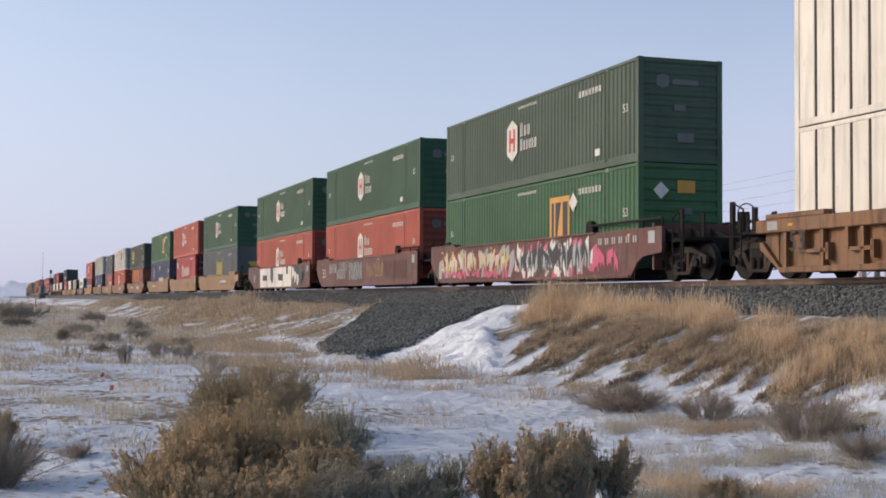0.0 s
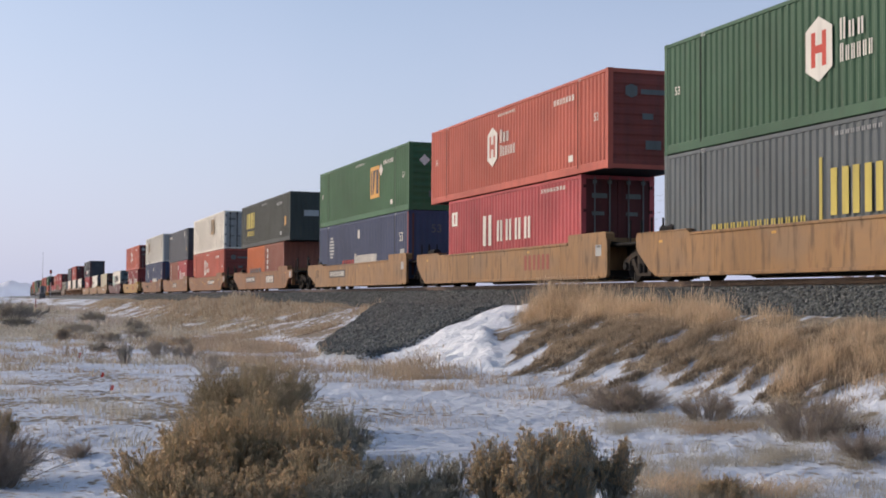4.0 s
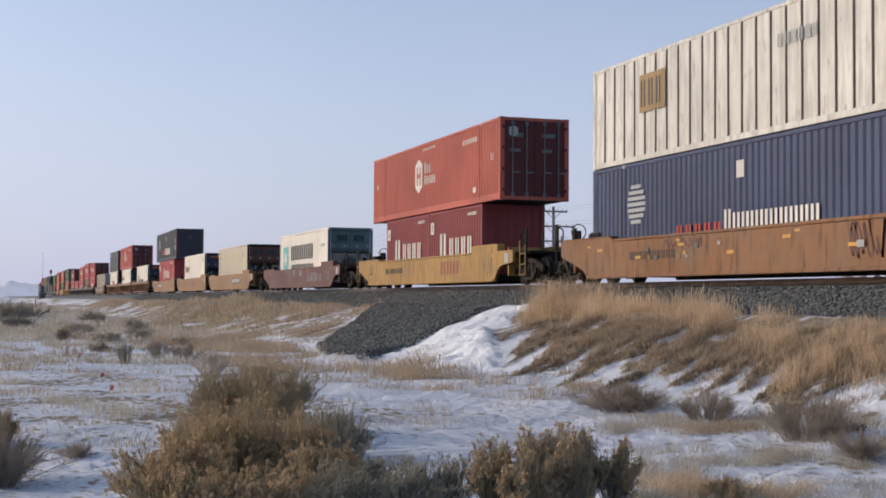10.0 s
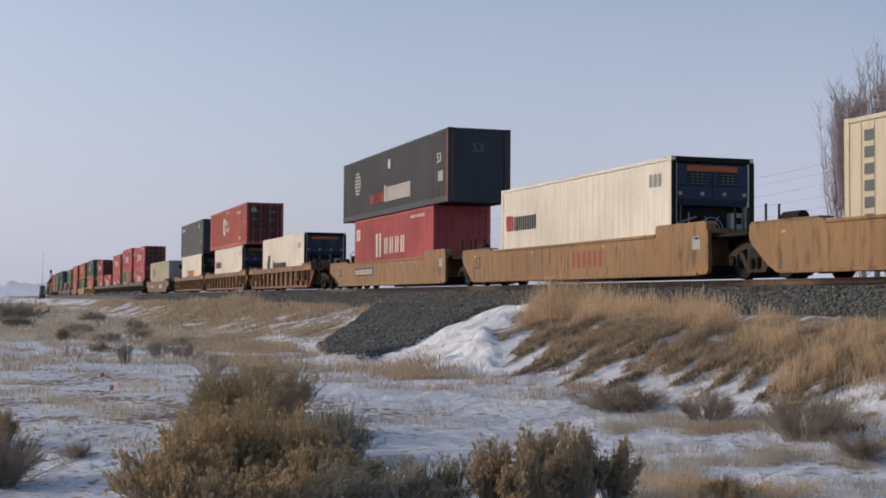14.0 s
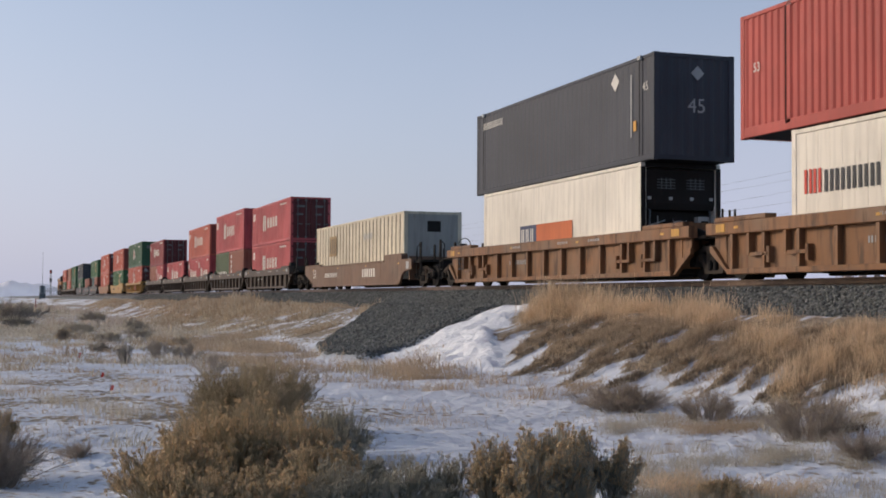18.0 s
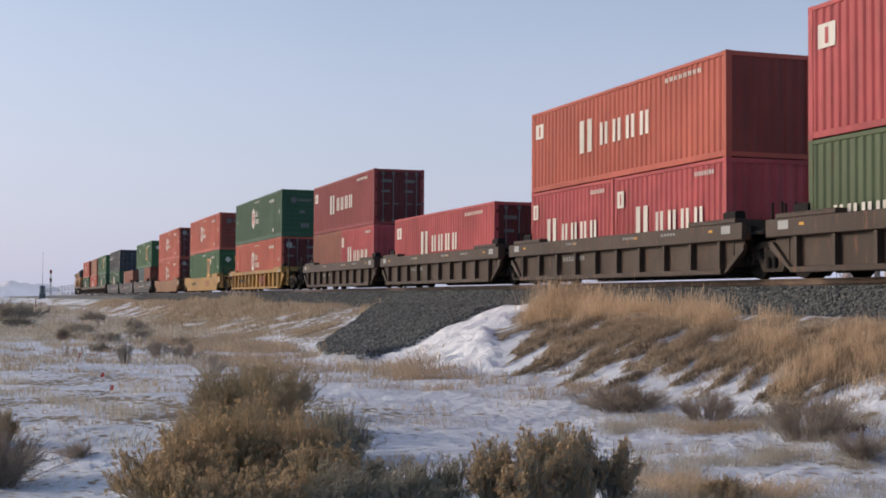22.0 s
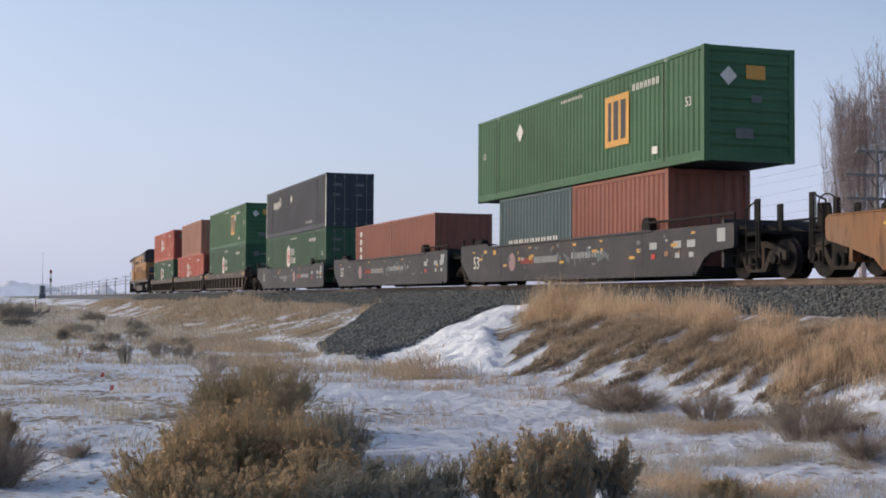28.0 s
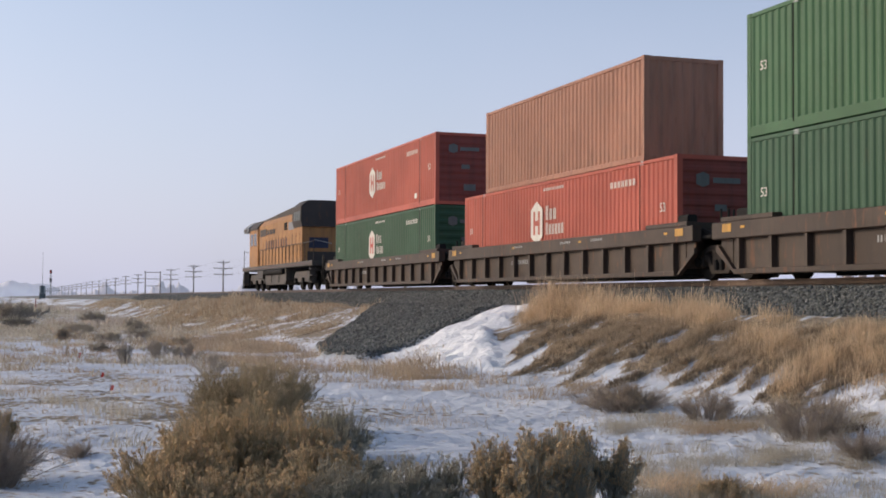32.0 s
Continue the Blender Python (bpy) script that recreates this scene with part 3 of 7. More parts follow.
def plain_end(ob, l, w, h, mat, brand):
    # orange-red boxes get the copy that has the end's shade painted in
    mat = SHADED_END_RED if mat is HEX_RED else mat
    if brand in ("hex", "square", "diamond_left"):
        # the folds of these ends lie level
        n = corrugated(h - 0.26, -w / 2 + 0.12, w / 2 - 0.12, 0.30, 0.03, mat)
        n.transform(Matrix(((0, -1, 0, 0), (0, 0, 1, 0), (1, 0, 0, h / 2 + 0.01), (0, 0, 0, 1))))
        n.flip_normals()
    else:
        n = corrugated(w - 0.24, 0.14, h - 0.12, 0.30, 0.03, mat)
        n.transform(Matrix.Rotation(radians(90), 4, "Z"))
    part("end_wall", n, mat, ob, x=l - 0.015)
    if brand in ("hex",):
        part("end_emblem", Shape().prism(hexagon(-0.55, h * 0.78, 0.19, 0.2), l - 0.012, l - 0.007, "x"), MARK_DIM, ob)
        end_bars(ob, l - 0.012, -0.25, 0.55, h * 0.75, h * 0.80, MARK_DIM)
        end_bars(ob, l - 0.012, -0.2, 0.15, h * 0.5, h * 0.56, MARK_DIM)
        end_bars(ob, l - 0.012, -0.1, 0.4, h * 0.2, h * 0.29, MARK_DIM)
    elif brand in ("square", "diamond_left"):
        part("end_diamond", Shape().prism(diamond(-0.6, h * 0.74, 0.24), l - 0.012, l - 0.007, "x"), MARK_WHITE, ob)
        end_bars(ob, l - 0.012, -0.1, 0.45, h * 0.72, h * 0.84, MARK_GOLD, "end_emblem")
        end_bars(ob, l - 0.012, 0.05, 0.35, h * 0.52, h * 0.58, MARK_DIM)
        end_bars(ob, l - 0.012, -0.4, 0.1, h * 0.2, h * 0.29, MARK_DIM)
    elif brand == "globe":
        end_bars(ob, l - 0.012, -1.2, -1.05, 0.15, h - 0.13, UNIT_BROWN)
        end_bars(ob, l - 0.012, 1.05, 1.2, 0.15, h - 0.13, UNIT_BROWN)
        m = text_mesh("53", 0.5, MARK_DIM).copy()
        m.transform(Matrix.Rotation(radians(90), 4, "Z"))
        part("size_number", m, MARK_DIM, ob, x=l - 0.006, y=-0.3, z=h * 0.68)
    elif brand == "long":
        m = text_mesh("45", 0.55, MARK_GREY).copy()
        m.transform(Matrix.Rotation(radians(90), 4, "Z"))
        part("size_number", m, MARK_GREY, ob, x=l - 0.006, y=-0.2, z=h * 0.45)
        part("end_emblem", Shape().prism(diamond(0.1, h * 0.82, 0.2), l - 0.012, l - 0.007, "x"), MARK_GREY, ob)
    elif brand == "blocks" or brand == "brackets":
        end_bars(ob, l - 0.012, -0.45, 0.45, h * 0.5, h * 0.62, MARK_YELLOW if brand == "brackets" else MARK_GREY, "end_emblem")


def cooling_end(ob, l, w, h, mat, panel):
    """A refrigerating unit set into the end: frame, covers, grilles with slats, fan, pipes and boxes."""
    dark = panel if panel is UNIT_TEAL else SOOT
    steel = UNIT_TEAL if panel is UNIT_TEAL else STEEL_GREY
    for side in (-1, 1):
        part("unit_frame_post", Shape().box(l + 0.002, l + 0.03, *sorted((side * (w / 2 - 0.13), side * (w / 2 + 0.004))), 0.12, h - 0.12), dark, ob)
    part("unit_frame_header", Shape().box(l + 0.002, l + 0.03, -w / 2 + 0.13, w / 2 - 0.13, h - 0.14, h - 0.01), dark, ob)
    part("unit_frame_sill", Shape().box(l + 0.002, l + 0.03, -w / 2 + 0.13, w / 2 - 0.13, 0.12, 0.24), dark, ob)
    part("unit_recess", Shape().box(l - 0.5, l - 0.44, -w / 2 + 0.1, w / 2 - 0.1, 0.14, h - 0.12), SOOT, ob)
    part("unit_cover", Shape().prism([(l - 0.42, h * 0.56), (l - 0.10, h * 0.56), (l - 0.03, h * 0.62), (l - 0.03, h - 0.20), (l - 0.10, h - 0.14), (l - 0.42, h - 0.14)], -w / 2 + 0.13, w / 2 - 0.13, "y"), panel, ob, "painted cover of the cooling unit")
    part("cover_seam", Shape().box(l - 0.03, l - 0.024, -0.012, 0.012, h * 0.63, h - 0.22).box(l - 0.03, l - 0.024, -w / 2 + 0.2, w / 2 - 0.2, h * 0.735, h * 0.742), SOOT, ob)
    if panel is UNIT_NAVY:
        part("unit_placard", Shape().box(l - 0.03, l - 0.016, -0.75, 0.75, h * 0.87, h * 0.92), ORANGE_BOX, ob, "orange strip on the cooling unit")
    for y in (-0.72, 0.18):
        grille = part("grille", Shape().box(l - 0.03, l - 0.020, y, y + 0.56, h * 0.75, h * 0.86), SOOT, ob)
        for k in range(4):
            z = h * (0.757 + 0.027 * k)
            part("grille_slat", Shape().box(l - 0.020, l - 0.008, y, y + 0.56, z, z + 0.022), steel, grille)
        for k in range(1, 4):
            part("grille_slat", Shape().box(l - 0.020, l - 0.006, y + 0.14 * k - 0.01, y + 0.14 * k + 0.01, h * 0.75, h * 0.86), steel, grille)
    for y in (-0.95, -0.3, 0.35, 0.95):
        part("cover_latch", Shape().bevel(l - 0.03, l + 0.0, y - 0.05, y + 0.05, h * 0.65, h * 0.68, 0.01), MARK_GREY, ob)
    shelf = part("condenser_panel", Shape().box(l - 0.43, l - 0.30, -w / 2 + 0.12, w / 2 - 0.12, 0.26, h * 0.54), GRIMY_SHADE if panel is UNIT_TEAL else SOOT, ob, "grimy condenser panel")
    part("fan_ring", Shape().rod((l - 0.30, 0.05, h * 0.34), (l - 0.17, 0.05, h * 0.34), 0.43, 24), dark, shelf)
    part("fan_mouth", Shape().rod((l - 0.17, 0.05, h * 0.34), (l - 0.165, 0.05, h * 0.34), 0.36, 24), SOOT, shelf)
    guard = Shape()
    for r in (0.12, 0.24, 0.34):
        guard.ring((l - 0.15, 0.05, h * 0.34), r, 0.012, 16)
    for k in range(6):
        a = 1.0472 * k
        guard.rod((l - 0.15, 0.05, h * 0.34), (l - 0.15, 0.05 + 0.42 * math.cos(a), h * 0.34 + 0.42 * math.sin(a)), 0.010, 5)
    part("fan_guard", guard, MARK_GREY, shelf)
    part("compressor_box", Shape().bevel(l - 0.30, l - 0.12, -w / 2 + 0.15, -0.50, 0.26, h * 0.24, 0.04), SOOT, ob)
    part("compressor", Shape().rod((l - 0.2, -w / 2 + 0.22, h * 0.30), (l - 0.2, -0.52, h * 0.30), 0.13, 12), TRUCK, ob)
    part("control_box", Shape().bevel(l - 0.30, l - 0.08, 0.58, w / 2 - 0.15, h * 0.24, h * 0.50, 0.03), MARK_GREY, ob)
    part("display", Shape().box(l - 0.08, l - 0.074, 0.68, 0.90, h * 0.40, h * 0.46), SOOT, ob)
    part("cable_reel", Shape().rod((l - 0.28, 0.82, h * 0.15), (l - 0.14, 0.82, h * 0.15), 0.16, 14), SOOT, ob)
    pipes = Shape()
    for k, y in enumerate((-0.95, -0.86, -0.62)):
        pipes.rod((l - 0.16, y, 0.26), (l - 0.16, y, h * (0.40 + 0.05 * k)), 0.018, 6)
    pipes.rod((l - 0.16, -0.95, h * 0.40), (l - 0.16, -0.40, h * 0.46), 0.018, 6)
    part("pipework", pipes, MARK_GREY, ob)
    for y in (-0.98, 0.98):
        part("unit_strut", Shape().rod((l - 0.04, y, 0.2), (l - 0.04, y * 0.94, h * 0.56), 0.025, 6), steel, ob)


def container(name, kind, length, h, mat, brand, end, label, panel=None):
    w = 2.591 if length > 14 else 2.438
    l = length / 2
    ob = thing(name)
    tagged(ob, label, "container", "containers on the train")
    key = (kind, length, h, mat.name)
    for side in (-1, 1):
        if kind in STYLE:
            p, d = STYLE[kind]
            me = cached(("side", side) + key, lambda: corrugated(length - 0.30, 0.16, h - 0.10, p, d, mat, side))
            part("side_panel", me, mat, ob, y=side * (w / 2 - 0.014))
        elif kind == "posted":
            me = cached(("side", side) + key, lambda: flat_panel(length - 0.2, 0.12, h - 0.09, mat, side))
            part("side_panel", me, mat, ob, y=side * (w / 2 - 0.02))
            if side < 0:
                side_posts(ob, length - 0.2, -w / 2 + 0.02, 0.12, h - 0.09, 26, mat, 0.018, 0.05, True)
        else:
            me = cached(("side", side) + key, lambda: flat_panel(length - 0.2, 0.16, h - 0.12, mat, side))
            part("side_panel", me, mat, ob, y=side * (w / 2 - 0.018))
            if side < 0:
                side_posts(ob, length - 0.2, -w / 2 + 0.018, 0.16, h - 0.12, 28 if brand != "star" else 1, mat, *((0.012, 0.06) if brand == "column" else (0.004, 0.016)))
        yb = sorted((side * (w / 2 - 0.07), side * (w / 2 - 0.004)))
        part("bottom_rail", cached(("br", side) + key, lambda: Shape().bevel(-l + 0.15, l - 0.15, *yb, 0.02, 0.26 if kind == "domestic" else 0.17, 0.012).mesh(mat)), mat, ob)
        part("top_rail", cached(("tr", side) + key, lambda: Shape().bevel(-l + 0.15, l - 0.15, *yb, h - 0.11, h - 0.01, 0.012).mesh(mat)), mat, ob)
        if length > 14 and kind == "domestic" or kind == "wide":
            for x in (-6.1, 6.1):
                part("lift_post", cached(("lp", side, x) + key, lambda: Shape().box(x - 0.07, x + 0.07, *yb, 0.17, h - 0.11).mesh(mat)), mat, ob)
                if side < 0:
                    part("post_seam", cached(("ps", h), lambda: Shape().box(-0.035, 0, -0.008, 0, 0.17, h - 0.11).mesh(SOOT)), SOOT, ob, x=x - 0.071, y=-w / 2 - 0.001)
                part("corner_casting", cached(("lc", side), lambda: Shape().bevel(-0.09, 0.09, *yb, 0, 0.12, 0.015).mesh(MARK_GREY)), MARK_GREY, ob, x=x, z=h - 0.125)
        for x in (-1, 1):
            xs = sorted((x * (l - 0.16), x * l))
            part("corner_post", cached(("cp", side, x) + key, lambda: Shape().box(*xs, *sorted((side * (w / 2 - 0.16), side * w / 2)), 0.11, h - 0.11).mesh(mat)), mat, ob)
            for z in (0.0, h - 0.118):
                part("corner_casting", cached(("cc", side, x, z) + key, lambda: Shape().bevel(*xs, *sorted((side * (w / 2 - 0.162), side * (w / 2 + 0.003))), z, z + 0.118, 0.012).mesh(mat)), mat, ob)
    part("roof", cached(("roof",) + key, lambda: Shape().box(-l + 0.05, l - 0.05, -w / 2 + 0.03, w / 2 - 0.03, h - 0.06, h - 0.03).mesh(mat)), mat, ob)
    part("underframe", cached(("under", length, w), lambda: Shape().box(-l + 0.1, l - 0.1, -w / 2 + 0.07, w / 2 - 0.07, 0.03, 0.13).mesh(SOOT)), SOOT, ob)
    for x in (-1, 1):
        part("end_sill", cached(("sill", x) + key, lambda: Shape().box(*sorted((x * (l - 0.1), x * (l - 0.002))), -w / 2 + 0.16, w / 2 - 0.16, 0.02, 0.14).mesh(mat)), mat, ob)
        part("end_header", cached(("head", x) + key, lambda: Shape().box(*sorted((x * (l - 0.1), x * (l - 0.002))), -w / 2 + 0.16, w / 2 - 0.16, h - 0.12, h - 0.01).mesh(mat)), mat, ob)
    part("end_wall", cached(("back",) + key, lambda: Shape().box(-l + 0.02, -l + 0.06, -w / 2 + 0.15, w / 2 - 0.15, 0.13, h - 0.11).mesh(mat)), mat, ob)
    if end == "door":
        door_end(ob, l, w, h, mat)
    elif end == "unit":
        cooling_end(ob, l, w, h, mat, panel)
    elif end == "smooth":
        # white end wall painted grey, its shade included in the colour
        part("end_wall", Shape().box(l - 0.06, l - 0.02, -w / 2 + 0.15, w / 2 - 0.15, 0.13, h - 0.11), GRIMY_SHADE, ob)
        part("vent_panel", Shape().box(l - 0.02, l - 0.012, 0.05 - 0.3, 0.35, h * 0.70, h * 0.86), SOOT, ob)
        part("document_holder", Shape().box(l - 0.02, l + 0.01, -0.1, 0.15, h * 0.36, h * 0.45), MARK_GREY, ob)
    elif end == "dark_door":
        # leaves in the dark red that also holds the end's shade
        door_end(ob, l, w, h, DOOR_GRIME_SHADE)
        if brand == "hex":
            part("end_emblem", Shape().prism(hexagon(-0.80, h * 0.83, 0.17, 0.19), l - 0.010, l - 0.005, "x"), MARK_GREY, ob, "small grey emblem")
    elif end == "grimy_door":
        door_end(ob, l, w, h, GRIMY_SHADE)
    else:
        plain_end(ob, l, w, h, mat, brand)
    livery(ob, brand, length, w, h, mat)
    return ob


# ---- railway cars ----
# A car's origin is the middle of its length at the height of the rail top.


def wheelset():
    s = Shape()
    for y in (-0.76, 0.76):
        k = 1 if y > 0 else -1
        s.rod((0, y - 0.06 * k, 0), (0, y + 0.06 * k, 0), 0.45, 22)
        s.rod((0, y - 0.09 * k, 0), (0, y - 0.06 * k, 0), 0.485, 22)
        s.rod((0, y + 0.06 * k, 0), (0, y + 0.10 * k, 0), 0.16, 12)
        for i in range(4):
            a = 1.5708 * i
            s.rod((0.28 * math.cos(a), y + 0.06 * k, 0.28 * math.sin(a)), (0.28 * math.cos(a), y + 0.068 * k, 0.28 * math.sin(a)), 0.05, 6)
    s.rod((0, -0.76, 0), (0, 0.76, 0), 0.09, 10)
    return s


WHEELSETS = {-1: [], 1: []}


def truck(parent, x):
    """A two-axle truck: bolster, cast side frames, springs, wheelsets."""
    t = part("truck", cached("bolster", lambda: Shape().bevel(-0.22, 0.22, -1.05, 1.05, 0.42, 0.72, 0.04).mesh(TRUCK)), TRUCK, parent, "rusty two-axle truck", x=x)
    for side in (-1, 1):
        def frame_mesh():
            ya, yb = side * 0.98 - 0.05, side * 0.98 + 0.05
            s = Shape().prism([(-1.22, 0.60), (-0.95, 0.58), (-0.45, 0.72), (0.45, 0.72), (0.95, 0.58), (1.22, 0.60), (0.92, 0.72), (0.45, 0.86), (-0.45, 0.86), (-0.92, 0.72)], ya, yb, "y")
            s.prism([(-0.40, 0.16), (0.40, 0.16), (0.40, 0.27), (-0.40, 0.27)], ya, yb, "y")
            for d in (-1, 1):
                leg = [(0.72 * d, 0.62), (0.58 * d, 0.66), (0.30 * d, 0.27), (0.40 * d, 0.16)]
                s.prism(leg if d > 0 else leg[::-1], ya, yb, "y")
                post = [(0.36 * d, 0.27), (0.24 * d, 0.27), (0.24 * d, 0.72), (0.36 * d, 0.72)]
                s.prism(post[::-1] if d > 0 else post, ya, yb, "y")
                jaw = [(1.22 * d, 0.42), (1.22 * d, 0.60), (0.66 * d, 0.64), (0.66 * d, 0.46)]
                s.prism(jaw[::-1] if d > 0 else jaw, ya, yb, "y")
            for q in (-0.89, 0.89):
                s.box(q - 0.16, q + 0.16, side * 0.98 - 0.10, side * 0.98 + 0.10, 0.34, 0.60)
            return s.mesh(FRAME_DUST)
        part("side_frame", cached(("sideframe", side), frame_mesh), FRAME_DUST, t)
        for q in (-0.13, 0.13):
            part("spring", cached(("spring", side, q), lambda: Shape().rod((q, side * 1.045, 0.24), (q, side * 1.045, 0.50), 0.07, 8).mesh(SOOT)), SOOT, t)
        for q in (-0.89, 0.89):
            part("bearing_cap", cached(("cap", side, q), lambda: Shape().rod((q, side * 1.06, 0.45), (q, side * 1.16, 0.45), 0.11, 10).mesh(SOOT)), SOOT, t)
    for k in (-1, 1):
        w = part("wheelset", cached("wheelset", lambda: wheelset().mesh(SOOT)), SOOT, t, x=0.89 * k, z=0.46)
        WHEELSETS[k].append(w)


def coupler(parent, x, d):
    s = Shape().bevel(min(x, x + d * 1.3), max(x, x + d * 1.3), -0.09, 0.09, 0.78, 0.98, 0.02)
    s.bevel(min(x + d * 1.15, x + d * 1.5), max(x + d * 1.15, x + d * 1.5), -0.2, 0.2, 0.72, 1.03, 0.05)
    part("coupler", s, SOOT, parent)
    part("air_hose", Shape().rod((x + d * 0.9, 0.4, 0.8), (x + d * 1.2, 0.42, 0.35), 0.03, 6).rod((x + d * 1.2, 0.42, 0.35), (x + d * 1.5, 0.4, 0.45), 0.03, 6), SOOT, parent)


def end_gear(car, mat, d, x_side, x_truck, outer, top):
    """What sits over a truck: the end platform, and at outer ends rails, steps and a hand brake."""
    a, b = sorted((d * (x_side - 0.7), d * (x_truck + (0.75 if outer else 0.05))))
    # near-black whatever the car's paint: grime, with the car end's shadow coloured in
    part("end_frame", Shape().prism([(a, 0.74), (b, 0.74), (b, 1.02), (a, 1.02)], -0.55, 0.55, "y"), SOOT, car)
    part("end_platform", Shape().bevel(a, b, -1.25, 1.25, 1.02, 1.10, 0.02), SOOT, car)
    bx = d * (x_side - 0.75)
    part("bulkhead", Shape().prism([(bx, 0.30), (bx + d * 0.10, 0.30), (bx + d * 0.10, top + 0.12), (bx, top + 0.12)], -1.38, 1.38, "y"), mat, car)
    for y in (-1.05, -0.3, 0.3, 1.05):
        part("platform_rib", Shape().prism([(d * (x_side - 0.6), 1.10), (d * (x_side + 0.5), 1.10), (d * (x_side - 0.6), top)], y - 0.03, y + 0.03, "y"), SOOT, car)
    if outer:
        x = d * (x_truck + 0.6)
        for y in (-1.35, -0.75, 0.55, 1.35):
            tall = 1.82 if abs(y) > 1 else 1.72
            part("stanchion", Shape().box(x - 0.075, x + 0.075, y - 0.022, y + 0.022, 0.55 if abs(y) > 1 else 1.08, tall).rod((x - d * 0.14, y, 1.08), (x - d * 0.14, y, tall - 0.02), 0.016, 5).rod((x - d * 0.14, y, tall - 0.02), (x, y, tall - 0.02), 0.016, 5), SOOT, car)
        part("grab_rail", Shape().rod((x, -1.35, 1.80), (x - d * 0.5, -1.35, 1.62), 0.022, 6).rod((x - d * 0.5, -1.35, 1.62), (x - d * 0.5, -1.35, 1.1), 0.022, 6), SOOT, car)
        for y in (-1.38, 1.38):
            s = Shape()
            for z in (0.32, 0.66, 1.0):
                s.rod((x - d * 0.45, y, z), (x, y, z), 0.018, 5)
            s.rod((x - d * 0.45, y, 0.3), (x - d * 0.45, y, 1.45), 0.022, 5)
            s.rod((x, y, 0.3), (x, y, 1.3), 0.022, 5)
            part("side_ladder", s, SOOT if mat not in (CAR_YELLOW,) else mat, car)
        coupler(car, d * (x_truck + 0.7), d)
        if d > 0:
            part("brake_stand", Shape().box(x - 0.35, x - 0.15, 0.45, 0.7, 1.1, 1.8), SOOT, car)
            part("hub", Shape().rod((x - 0.18, 0.58, 1.75), (x - 0.06, 0.58, 1.75), 0.05, 8), SOOT, part("brake_wheel", Shape().ring((x - 0.1, 0.58, 1.75), 0.26, 0.018), SOOT, car))
    else:
        part("guard_bars", Shape().rod((d * (x_side + 0.25), -0.9, 1.1), (d * (x_side + 0.25), -0.9, 1.75), 0.03, 6).rod((d * (x_side + 0.25), -0.55, 1.1), (d * (x_side + 0.25), -0.55, 1.75), 0.03, 6), SOOT, car)


